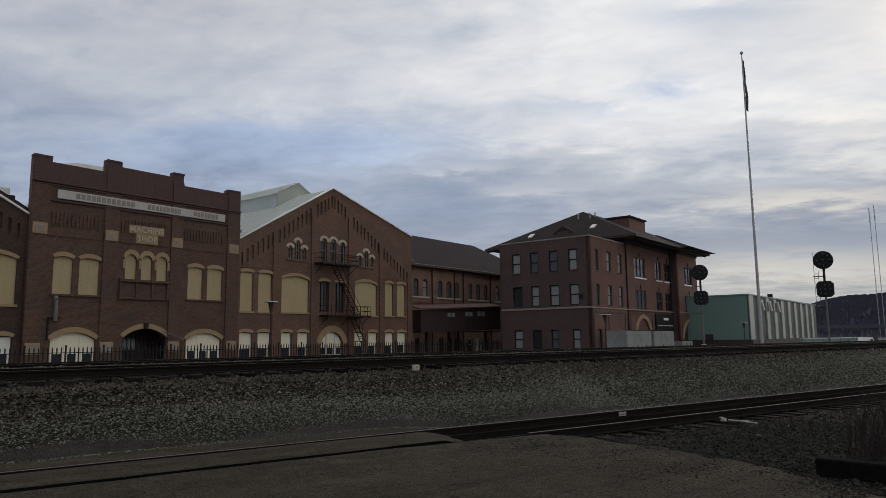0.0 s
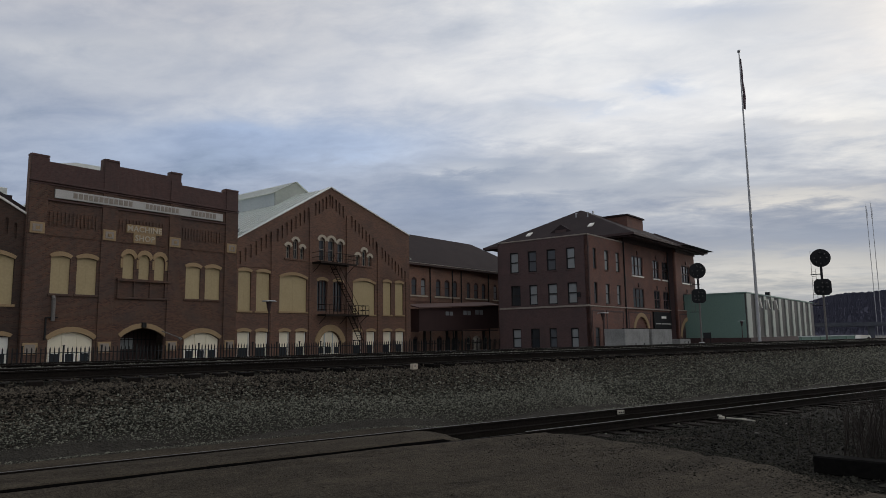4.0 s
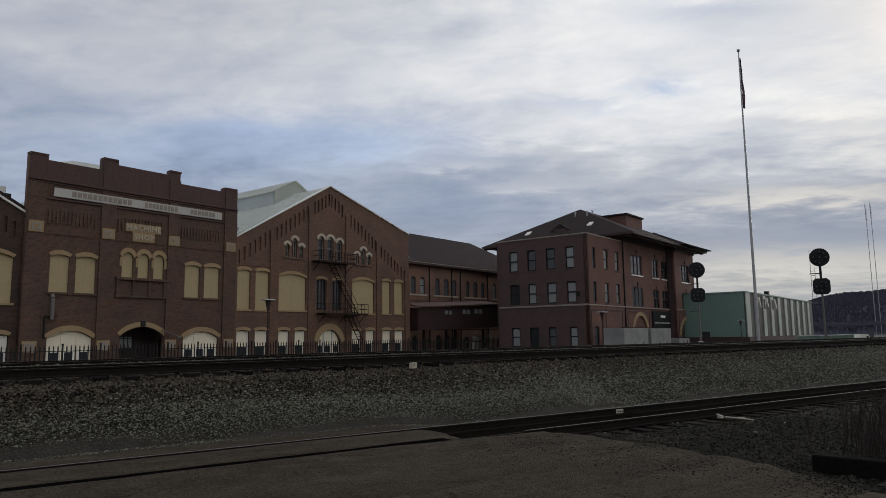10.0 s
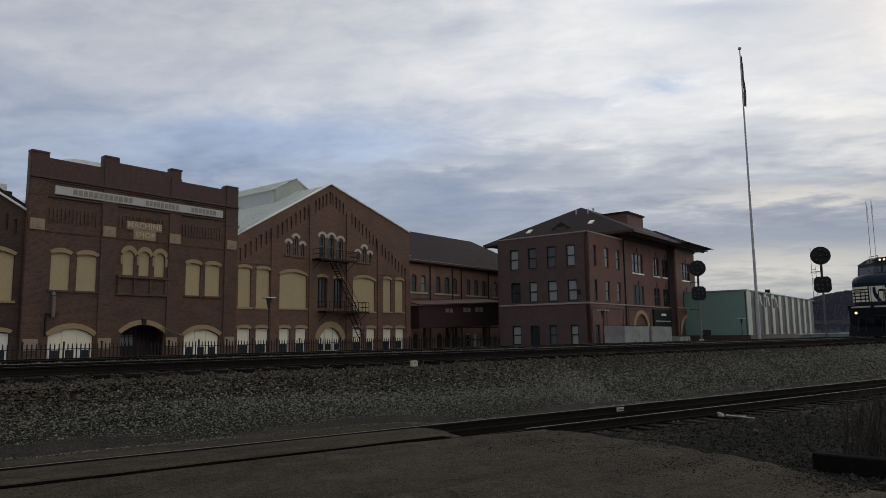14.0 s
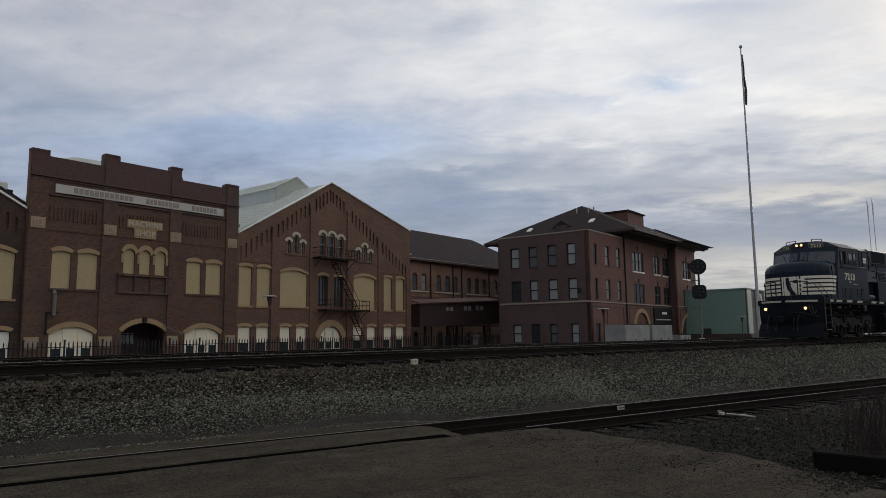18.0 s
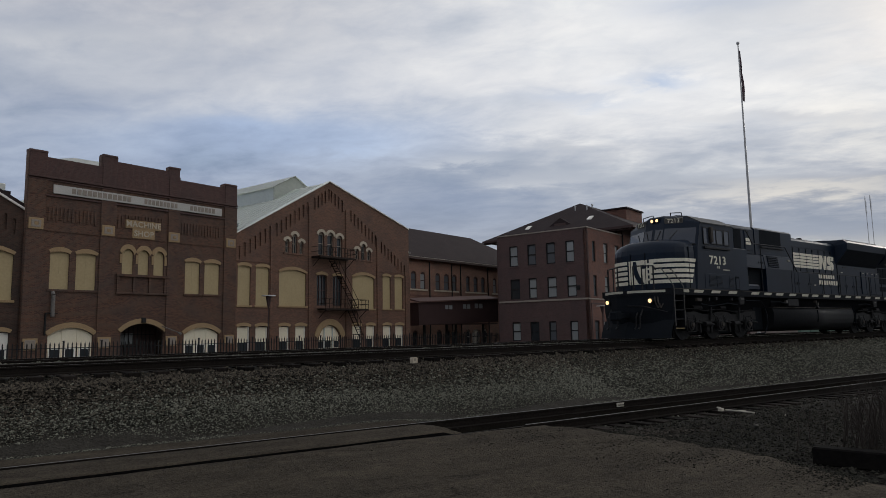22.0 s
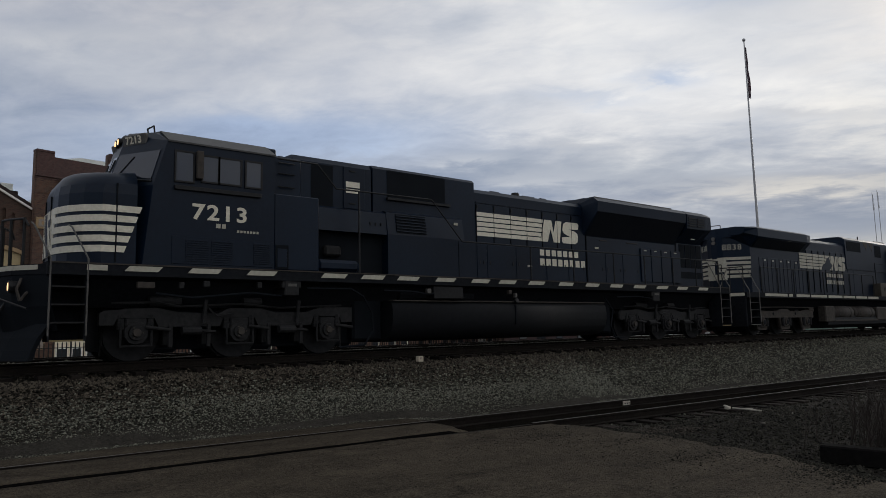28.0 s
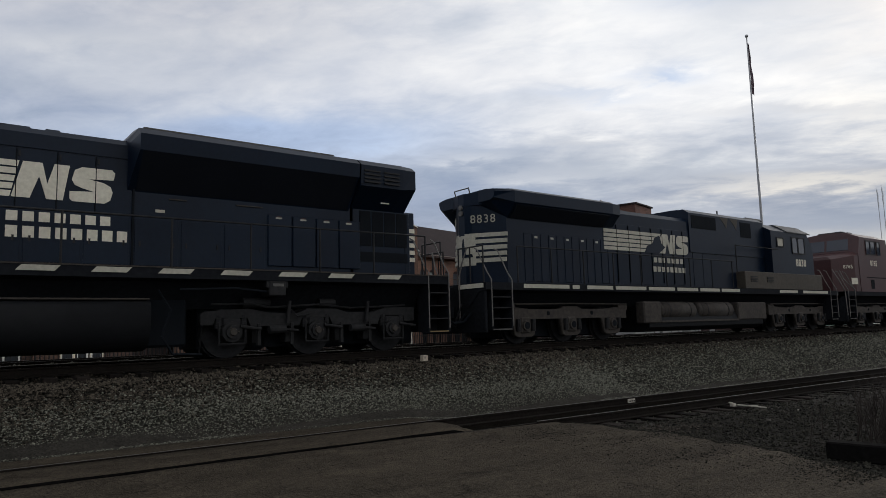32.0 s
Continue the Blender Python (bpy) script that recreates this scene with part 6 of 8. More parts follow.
def emblem(parent, x0, x1, z0, z1, y, split, n_bars=5, foot=0.0, mat="loco_white"):
    """White speed bars that run into two bold slanted blocks."""
    bh = (z1 - z0) / (n_bars * 2 - 1) * 1.45
    gap = ((z1 - z0) - n_bars * bh) / (n_bars - 1)
    for i in range(n_bars):
        z = z0 + i * (bh + gap)
        part("speed_bar", sheet([[(x0, z), (split - foot * (1 - i / n_bars), z), (split - foot * (1 - (i + 0.8) / n_bars), z + bh), (x0, z + bh)]], y - 0.012, y), mat, parent)
    w, h = x1 - split, z1 - z0
    lean = 0.10
    # two leaning slabs with a wedge between them
    a0, a1 = split + 0.02, split + w * 0.46
    part("emblem_block", sheet([[(a0 - foot, z0), (a0 + w * 0.10, z0), (a0 + w * 0.19, z0 + h * 0.62), (a0 + w * 0.27, z0), (a1, z0), (a1 + lean, z1), (a1 - w * 0.10, z1), (a1 - w * 0.17, z0 + h * 0.42), (a0 + w * 0.22, z1), (a0 + lean * 0.3, z1)]], y - 0.013, y - 0.001), mat, parent)
    # a rounded leaning slab with two cuts
    b0, b1 = split + w * 0.53, x1
    pts = [(b0, z0 + 0.05), (b0 + 0.05, z0), (b1 - 0.12, z0), (b1 - 0.02, z0 + h * 0.10), (b1 + 0.02, z0 + h * 0.34), (b1 - 0.02, z0 + h * 0.50), (b1 - 0.15, z0 + h * 0.60), (b0 + w * 0.20, z0 + h * 0.67), (b1 + 0.03, z0 + h * 0.70), (b1 + 0.06, z1 - 0.06), (b1, z1), (b0 + 0.2, z1), (b0 + 0.08, z1 - h * 0.1), (b0 + 0.03, z0 + h * 0.62), (b0 + 0.08, z0 + h * 0.48), (b0 + 0.2, z0 + h * 0.40), (b1 - w * 0.20, z0 + h * 0.32), (b0, z0 + h * 0.28)]
    part("emblem_block", sheet([pts], y - 0.013, y - 0.001), mat, parent)


def lead_locomotive():
    t = thing("lead_locomotive", pose(0, MAIN_Y, 0), "black six-axle diesel locomotive with white nose stripes, headlights lit", "locomotive", group="train locomotives")
    S = 1.53
    # underframe and walkway
    fr = part("underframe", along(-1.55, 20.95, mirror([(1.50, 1.84), (1.54, 1.84), (1.54, 1.61), (1.25, 1.56), (0.8, 1.05)])), "walk_dark", t)
    for x in (-0.29, 0.87, 2.07, 3.79, 4.82, 5.83, 6.99, 8.17, 9.15, 10.28, 11.52, 12.70, 13.86, 15.06, 16.31, 17.50, 18.80):
        part("sill_stripe", slant(x, x + 0.60, 1.70, 1.80, 0.09, -1.545, 0.006), "sill_white", fr, "white slanted reflective sill stripe")
    part("sill_stripe", boxes((-0.92, -0.58, -1.552, -1.541, 1.70, 1.80)), "sill_white", fr)
    part("walkway_edge", boxes((-1.5, 20.9, -1.552, -1.540, 1.812, 1.838)), "truck_grey", fr)
    # nose: upright sides, a chamfered shoulder and a nearly flat top
    plan = [(-0.1, -S), (-0.70, -S), (-0.98, -1.32), (-1.18, -1.06), (-1.31, -0.76), (-1.35, -0.48), (-1.35, 0.48), (-1.31, 0.76), (-1.18, 1.06), (-0.98, 1.32), (-0.70, S), (-0.1, S)]

    def ring(z, k, dx, rise=0.0):
        return [(x + (dx if x < -0.65 else 0), y * k, z + (rise if x > -0.65 else 0)) for x, y in plan]
    nose = part("nose", loft([ring(1.84, 1, 0), ring(3.16, 1, 0.0), ring(3.33, 0.985, 0.03, 0.04), ring(3.46, 0.95, 0.08, 0.05), ring(3.57, 0.87, 0.16, 0.05), ring(3.64, 0.72, 0.27, 0.04), ring(3.67, 0.42, 0.44, 0.03)]), "loco_black", t)
    for f in nose.data.polygons:
        f.use_smooth = f.center.z > 3.3 and f.center.x < -0.3
    edge = [(0.0, -S - 0.012), (-0.705, -S - 0.012), (-0.99, -1.33), (-1.195, -1.07), (-1.325, -0.768), (-1.364, -0.48), (-1.364, 0.48), (-1.325, 0.768), (-1.195, 1.07), (-0.99, 1.33), (-0.705, S + 0.012), (0.0, S + 0.012)]
    pitch, hs = 0.190, 0.122
    for i in range(5):
        z0 = 2.05 + i * pitch
        for first, last in ((0, 5), (6, 11)):
            rows_ = []
            for z in (z0, z0 + hs):
                cut = -0.31 + 0.30 * (z - 2.05) / 0.88
                pts = [(cut if abs(x) < 0.01 else x, y) for x, y in edge[first:last + 1]]
                inner = [(x + 0.02 if abs(y) < 1.5 else x, y * 0.985) for x, y in pts]
                rows_.append([(x, y, z) for x, y in pts + inner[::-1]])
            part("nose_stripe", loft(rows_), "loco_white", nose)
        if i < 4:
            yc = 0.50 + 0.05 * i
            fill = [(-1.364 + 0.136 * (yc - 0.48), -yc), (-1.364, -0.48), (-1.364, -0.40), (-1.345, -0.40), (-1.345, -0.48), (-1.33, -yc)]
            part("emblem_field", loft([[(x, y, z) for x, y in fill] for z in (z0 + hs, z0 + pitch)]), "loco_white", nose)
    em = part("nose_emblem", boxes((-1.367, -1.35, -0.40, 0.40, 2.05, 2.932)), "loco_white", nose, "white painted emblem field")
    for pts in (((-0.26, 2.06), (-0.02, 2.06), (0.15, 2.34), (0.22, 2.62), (0.20, 2.90), (0.06, 2.90), (0.04, 2.62), (-0.08, 2.32)), ((-0.36, 2.62), (-0.12, 2.62), (-0.12, 2.76), (-0.36, 2.76))):
        part("emblem_shadow", loft([[(x, y, z) for y, z in pts] for x in (-1.376, -1.366)]), "loco_black", em)
    for y in (-0.32, 0.32):
        part("door_edge", boxes((-1.372, -1.349, y - 0.012, y + 0.012, 1.86, 3.2)), "grille", nose)
    part("nose_seam", boxes((-0.47, -0.445, -S - 0.016, -S + 0.02, 1.86, 3.36)), "grille", nose)
    # front platform with its angled edge, pilot, plough, coupler
    def deck(k, z):
        half = [(-1.48, 1.52), (-1.66, 1.30), (-2.02, 0.86), (-2.20, 0.40)]
        return [(x + k, y, z) for x, y in half] + [(x + k, -y, z) for x, y in half[::-1]]
    part("front_platform", loft([deck(0.0, 1.62), deck(0.0, 1.80)]), "walk_dark", t)
    part("pilot", loft([deck(0.14, 0.62), deck(0.03, 1.05), deck(0.02, 1.62)]), "grille", t)
    for sg in (-1, 1):
        pts = [(-1.672, sg * 1.30), (-2.032, sg * 0.86), (-2.212, sg * 0.40), (-2.212, sg * 0.10)]
        back = [(x + 0.03, y * 0.995) for x, y in pts[::-1]]
        part("front_platform_stripe", loft([[(x, y, z) for x, y in pts + back] for z in (1.70, 1.785)]), "sill_white", t)
    blade = []
    for z, k in ((0.10, 0.0), (0.28, 0.05), (0.5, 0.14), (0.74, 0.30)):
        blade.append([(-1.78 + k, 1.50, z), (-2.12 + k, 0.85, z), (-2.36 + k, 0.0, z), (-2.12 + k, -0.85, z), (-1.78 + k, -1.50, z), (-1.70 + k, -1.46, z), (-2.02 + k, 0.0, z), (-1.70 + k, 1.46, z)])
    part("snow_plough", loft(blade), "grille", t)
    part("coupler", boxes((-2.85, -1.9, -0.11, 0.11, 0.80, 1.0), (-2.98, -2.70, -0.20, 0.14, 0.74, 1.06), bevel=0.04), "grille", t)
    part("coupler_lift_bar", rods(0.018, ((-2.22, -0.1, 1.25), (-2.22, -0.75, 1.22)), ((-2.22, -0.75, 1.22), (-1.82, -1.45, 1.0)), n=5), "dark_metal", t)
    for sg in (-1, 1):
        for x, y in ((-2.14, 0.34), (-2.03, 0.62), (-1.86, 0.98)):
            part("front_stanchion", rods(0.028, ((x, sg * y, 1.80), (x, sg * y, 2.66)), n=6), "dark_metal", t)
        part("front_handrail", tube(bmesh.new(), [(-2.14, sg * 0.34, 2.66), (-2.03, sg * 0.62, 2.66), (-1.86, sg * 0.98, 2.64), (-1.80, sg * 1.06, 2.5)], 0.022, 6), "dark_metal", t)
    for y in (-0.92, 0.92):
        lamp = bmesh.new()
        rod(lamp, (-1.90, y, 1.41), (-2.06, y, 1.41), 0.10, 0.11, n=16)
        h = part("ditch_light", lamp, "dark_metal", t)
        lens = bmesh.new()
        rod(lens, (-2.062, y, 1.41), (-2.070, y, 1.41), 0.072, n=16)
        part("lens", lens, "headlight", h, "lit warm headlight lens")
    for i, y in enumerate((-0.62, -0.45, 0.35, 0.75)):
        bm = bmesh.new()
        tube(bm, [(-2.05, y, 1.15), (-2.22, y + 0.02, 0.85), (-2.22, y + 0.04, 0.5), (-2.32, y + 0.04, 0.42)], 0.028, 6)
        part("air_hose", bm, "dark_metal", t)
    for y in (-1.12, -1.0):
        part("cable_loop", tube(bmesh.new(), [(-1.88, y, 1.55), (-1.95, y - 0.06, 1.35), (-1.90, y - 0.12, 1.15), (-1.80, y - 0.16, 1.3)], 0.022, 5), "truck_grey", t)
    steps_and_rails(t, -1.50, -0.90, 1.70, rail="rail_white", top=0.80, bottom="yellow")
    # cab: raked front folded at the quarters, upright sides, chamfered roof

    def cab_ring(z, y_side, x_side, y_mid, x_mid):
        return [(2.68, -y_side, z), (x_side, -y_side, z), (x_mid, -y_mid, z), (x_mid, y_mid, z), (x_side, y_side, z), (2.68, y_side, z)]
    cab = part("cab", loft([cab_ring(1.84, S, 0.02, 0.40, -0.50), cab_ring(3.40, S, 0.18, 0.40, -0.46), cab_ring(4.18, S, 0.39, 0.40, -0.20), cab_ring(4.32, S, 0.43, 0.40, -0.16), cab_ring(4.60, 0.98, 0.33, 0.40, -0.06), cab_ring(4.68, 0.55, 0.34, 0.3, 0.0)]), "loco_black", t)
    part("cab_roof_lip", along(0.44, 2.70, [(-S - 0.03, 4.30), (-1.0, 4.60), (-0.57, 4.685), (0.57, 4.685), (1.0, 4.60), (S + 0.03, 4.30), (S + 0.03, 4.335), (1.0, 4.64), (0.57, 4.72), (-0.57, 4.72), (-1.0, 4.64), (-S - 0.03, 4.335)]), "loco_roof", cab)

    def plate(name, a, b, c, d, mat, parent, label="", th=0.012):
        """A flat plate on four corners, standing a little proud."""
        pts = [Vector(p) for p in (a, b, c, d)]
        nrm = (pts[1] - pts[0]).cross(pts[3] - pts[0]).normalized()
        if nrm.x > 0:
            nrm = -nrm
        return part(name, loft([[tuple(p) for p in pts], [tuple(p + nrm * th) for p in pts]]), mat, parent, label)

    def front_at(z, y):
        """A point of the raked, folded cab front."""
        k = (z - 3.40) / 0.78
        a, b = 0.18 + 0.21 * k, -0.46 + 0.26 * k
        f = max(0.0, (abs(y) - 0.40) / (S - 0.40))
        return (b + (a - b) * f, y, z)
    for sg in (-1, 1):
        for y0, y1, lo0, lo1 in ((0.06, 0.40, 3.76, 3.74), (0.44, 1.44, 3.72, 3.53)):
            plate("windscreen", front_at(lo0, sg * y0), front_at(lo1, sg * y1), front_at(4.13, sg * y1), front_at(4.16, sg * y0), "cab_glass", cab, "dark raked cab windscreen")
        plate("wiper", front_at(3.72, sg * 0.62), front_at(3.72, sg * 0.64), front_at(4.06, sg * 0.86), front_at(4.06, sg * 0.84), "dark_metal", cab, th=0.03)
        plate("wiper", front_at(3.76, sg * 0.18), front_at(3.76, sg * 0.20), front_at(4.08, sg * 0.32), front_at(4.08, sg * 0.30), "dark_metal", cab, th=0.03)
        part("visor_shade", rods(0.02, (front_at(3.66, sg * 0.44), front_at(3.48, sg * 1.46)), n=5), "dark_metal", cab)
        nb = part("number_board", boxes((-0.33, 0.33, -0.05, 0.05, -0.115, 0.115), bevel=0.02), "rail_white", cab, "number board beside the headlights", m=pose(0.03, sg * 0.70, 4.45, 0, 0, -90 - sg * 27) @ Matrix.Rotation(radians(14), 4, "X"))
        word("7213", 0.215, 0.004, pose(0, -0.054, 0), "loco_white", nb, "number", spacing=1.08, bold=0.004)
    for y in (-0.11, 0.11):
        bm = bmesh.new()
        rod(bm, (-0.02, y, 4.53), (-0.17, y, 4.52), 0.085, n=14)
        h = part("headlight", bm, "dark_metal", cab)
        bm = bmesh.new()
        rod(bm, (-0.171, y, 4.52), (-0.178, y, 4.52), 0.060, n=14)
        part("lens", bm, "headlight", h, "lit warm headlight lens")
    part("light_housing", boxes((-0.10, 0.2, -0.26, 0.26, 4.40, 4.66), bevel=0.04), "loco_black", cab)
    for sg in (-1, 1):
        part("roof_grab", tube(bmesh.new(), [(0.36, sg * 0.85, 4.62), (0.34, sg * 0.85, 4.77), (0.34, sg * 0.38, 4.82), (0.36, sg * 0.38, 4.68)], 0.018, 5), "dark_metal", cab)
    for a, b, z0, z1 in ((0.60, 0.93, 3.54, 4.12), (1.13, 1.44, 3.58, 4.09), (1.47, 1.91, 3.58, 4.09), (2.04, 2.36, 3.57, 4.10)):
        w = part("cab_window", sheet([rect(a - 0.035, b + 0.035, z0 - 0.035, z1 + 0.035), rect(a, b, z0, z1)], -S - 0.03, -S + 0.002), "dark_metal", cab)
        part("pane", boxes((a, b, -S - 0.015, -S - 0.005, z0, z1)), "cab_glass", w, "reflecting cab side window")
    part("sun_deflector", boxes((0.98, 1.11, -S - 0.12, -S - 0.03, 3.60, 4.17), bevel=0.01), "truck_grey", cab, "pale wind deflector")
    part("arm_rest", boxes((0.57, 2.37, -S - 0.06, -S, 3.35, 3.44), bevel=0.01), "dark_metal", cab)
    word("7213", 0.41, 0.004, pose(1.505, -S - 0.006, 2.93) @ Matrix.Diagonal((1.27, 1, 1.06, 1)), "loco_white", cab, "road_number", spacing=1.16, bold=0.010)
    for x0, x1, z0, z1 in ((1.42, 1.51, 2.64, 2.73), (1.54, 1.62, 2.64, 2.73)) + tuple((1.86 + 0.07 * i, 1.905 + 0.07 * i, 2.575, 2.625) for i in range(7)):
        part("small_lettering_bar", boxes((x0, x1, -S - 0.007, -S - 0.001, z0, z1)), "sill_white", cab)
    part("equipment_door", boxes((0.55, 2.66, -S - 0.015, -S, 1.88, 2.43), bevel=0.006), "loco_black", cab)
    for x, w in ((0.81, 0.46), (1.32, 0.45), (2.21, 0.37)):
        for i in range(10):
            part("louvre", boxes((x, x + w, -S - 0.036, -S - 0.012, 1.94 + i * 0.045, 1.96 + i * 0.045)), "loco_black", cab)
    # cabinet behind the cab
    cb = part("side_cabinet", boxes((2.69, 3.76, -1.51, 1.51, 1.84, 3.50), bevel=0.02), "loco_black", t)
    part("cabinet_door", boxes((2.72, 3.02, -1.525, -1.505, 1.86, 2.38), bevel=0.006), "grille", cb)
    part("cabinet_door", boxes((2.76, 2.98, -1.532, -1.52, 1.90, 2.30), bevel=0.006), "loco_black", cb)
    H = 0.95
    part("cabinet_top", boxes((2.70, 3.54, -1.06, 1.06, 3.5, 4.46), bevel=0.03), "loco_black", t)
    part("roof_box", boxes((2.72, 3.0, -0.9, 0.9, 4.46, 4.66), (3.12, 3.3, -0.7, 0.7, 4.46, 4.58), bevel=0.03), "loco_black", t)
    for z in (3.75, 4.05, 4.3):
        part("rung", rods(0.016, ((2.95, -1.12, z), (3.35, -1.12, z)), n=5), "dark_metal", t)
    # forward hood and blower housing
    hf = part("forward_hood", along(3.40, 5.49, mirror([(H, 1.84), (H, 4.48), (H - 0.10, 4.61), (0.4, 4.64)])), "loco_black", t)
    part("intake_screen", boxes((3.84, 4.42, -H - 0.008, -H + 0.01, 3.46, 4.44)), "grille", hf, "black intake screen")
    part("access_panel", boxes((4.70, 5.30, -H - 0.03, -H, 3.45, 4.48), bevel=0.008), "loco_black", hf)
    part("builder_plate", boxes((4.76, 5.14, -H - 0.045, -H - 0.025, 3.83, 3.93), (4.76, 5.14, -H - 0.045, -H - 0.025, 3.97, 4.11)), "loco_white", hf)
    for z in (4.36, 3.56):
        part("panel_handle", boxes((4.86, 5.02, -H - 0.05, -H - 0.028, z, z + 0.03)), "dark_metal", hf)
    bl = part("blower_housing", along(5.53, 8.85, mirror([(H + 0.02, 1.84), (H + 0.02, 4.54), (H - 0.06, 4.62), (0.4, 4.64)])), "loco_black", t)
    part("intake_screen", boxes((5.95, 7.81, -H - 0.03, -H - 0.018, 3.86, 4.54)), "grille", bl, "black intake screen")
    part("screen_ledge", boxes((5.92, 7.95, -H - 0.10, -H - 0.02, 3.77, 3.83)), "dark_metal", bl)
    # flat black panel on the hood wall: the recess shade is its colour
    part("dark_recess", boxes((3.80, 5.78, -H - 0.03, -H + 0.01, 1.86, 2.90)), "grille", t, "flat black panel standing in for the shaded recess behind the cab")
    part("shoulder_panel", loft([[(x, y, z) for y, z in ((-1.22, 2.84), (-1.14, 3.38), (-1.06, 3.42), (-H, 3.42), (-H, 2.84))] for x in (3.78, 5.98)]), "loco_black", t)
    es = part("engine_room_side", loft([[(x, y, z) for y, z in ((-1.24, 1.845), (-1.24, 2.86), (-1.15, 3.42), (-1.06, 3.46), (-H, 3.46), (-H, 1.845))] for x in (5.79, 8.24)]), "loco_black", t)
    lm = pose(0, -1.242, 2.865) @ Matrix.Rotation(math.atan2(-0.09, 0.56), 4, "X")
    part("side_louvre", sheet([rect(6.06, 6.98, 0.05, 0.53)], -0.012, 0.004), "grille", es, m=lm)
    for i in range(6):
        part("louvre", boxes((6.06, 6.98, -0.035, -0.012, 0.08 + i * 0.078, 0.10 + i * 0.078)), "loco_black", es, m=lm)
    for x in (5.3, 5.45, 5.6):
        part("duct_bolt", boxes((x, x + 0.03, -1.21, -1.17, 3.05, 3.12)), "dark_metal", t)
    part("panel_seam", boxes((8.02, 8.04, -1.248, -1.232, 1.86, 2.84)), "grille", es)
    part("danger_label", boxes((7.92, 8.05, -1.20, -1.15, 3.25, 3.32)), "sill_white", es)
    part("walkway_box", boxes((3.80, 4.9, -1.40, -1.02, 1.86, 2.14), bevel=0.08), "loco_black", t)
    part("air_compressor", boxes((4.1, 4.55, -1.15, -0.98, 2.25, 2.5), bevel=0.05), "loco_dirt", t)
    # long hood
    body = part("long_hood", along(8.87, 18.5, mirror([(H, 1.84), (H, 4.28), (H - 0.12, 4.40), (0.4, 4.44)])), "loco_black", t)
    part("hood_rail", boxes((8.9, 13.5, -H - 0.022, -H, 4.00, 4.03)), "loco_black", body)
    for i, (x0, x1) in enumerate(((8.92, 9.26), (9.30, 10.38), (10.42, 11.62), (11.68, 12.60), (12.66, 13.46), (13.56, 14.4), (14.46, 15.3), (15.36, 16.26))):
        part("hood_door", boxes((x0, x1, -H - 0.014, -H, 1.90, 2.84), bevel=0.004), "loco_black", body)
        for x in (x0 + 0.08, x1 - 0.12):
            part("door_latch", boxes((x, x + 0.035, -H - 0.03, -H - 0.012, 2.28, 2.38)), "dark_metal", body)
    for i in range(7):
        x = 8.92 + i * 0.654
        part("hood_door", boxes((x, x + 0.635, -H - 0.010, -H, 2.87, 3.97), bevel=0.004), "loco_black", body)
        part("door_latch", boxes((x + 0.02, x + 0.05, -H - 0.03, -H - 0.009, 3.83, 3.93)), "dark_metal", body)
    for i in range(4):
        x = 16.33 + i * 0.595
        d = part("radiator_door", boxes((x, x + 0.555, -H - 0.045, -H, 1.98, 3.13), bevel=0.01), "loco_black", body)
        part("warning_label", boxes((x + 0.17, x + 0.32, -H - 0.052, -H - 0.044, 3.04, 3.075)), "sill_white", d)
        part("warning_label", boxes((x + 0.19, x + 0.30, -H - 0.052, -H - 0.044, 3.08, 3.10)), "loco_red", d)
    for x, z in ((10.86, 2.27), (13.94, 2.98)):
        part("small_label", boxes((x, x + 0.18, -H - 0.022, -H - 0.013, z, z + 0.06)), "sill_white", body)
    for x0, x1 in ((14.2, 14.55), (15.6, 16.2)):
        part("hand_hold", boxes((x0, x1, -H - 0.03, -H, 3.26, 3.285)), "truck_grey", body)
    for x0, x1, z in ((9.9, 10.3, 4.43), (11.2, 11.8, 4.43), (12.0, 12.3, 4.43)):
        part("roof_hatch", boxes((x0, x1, -0.5, 0.5, z, z + 0.10), bevel=0.04), "loco_black", body)
    bm = bmesh.new()
    rod(bm, (11.05, -0.35, 4.42), (11.05, -0.35, 4.60), 0.17, 0.11, n=12)
    part("exhaust_stack", bm, "dark_metal", body)
    emblem(body, 8.92, 13.12, 3.07, 3.74, -H - 0.012, 11.58, foot=0.14)
    bars_in_place_of_name(body, ((11.40, 13.19, 2.64, 2.82, 7), (11.40, 13.50, 2.34, 2.55, 8)), -H - 0.012)
    for i in range(7):
        x = 8.915 + i * 0.654
        part("panel_seam", boxes((x - 0.008, x + 0.008, -H - 0.027, -H, 2.88, 3.97)), "grille", body)
    part("panel_seam", boxes((13.50, 13.54, -H - 0.03, -H, 1.88, 4.0)), "grille", body)
    # radiator section with flared intakes
    wide = [(H, 3.37), (1.50, 4.10), (1.53, 4.42), (1.36, 4.56), (0.9, 4.60)]
    rad = part("radiator_flare", loft([[(13.40, y, z) for y, z in mirror([(H, 3.37), (0.97, 4.12), (0.97, 4.30), (0.9, 4.42), (0.8, 4.44)])], [(13.50, y, z) for y, z in mirror(wide)], [(18.38, y, z) for y, z in mirror(wide)]]), "loco_black", t)
    flare = sheet([[(13.56, 0.0), (18.32, 0.0), (18.32, 0.88), (13.56, 0.88)]], -0.012, 0.0)
    part("radiator_intake", flare, "intake_dark", rad, "dark radiator intake screen", m=pose(0, -H - 0.012, 3.40) @ Matrix.Rotation(math.atan2(0.55, 0.73), 4, "X"))
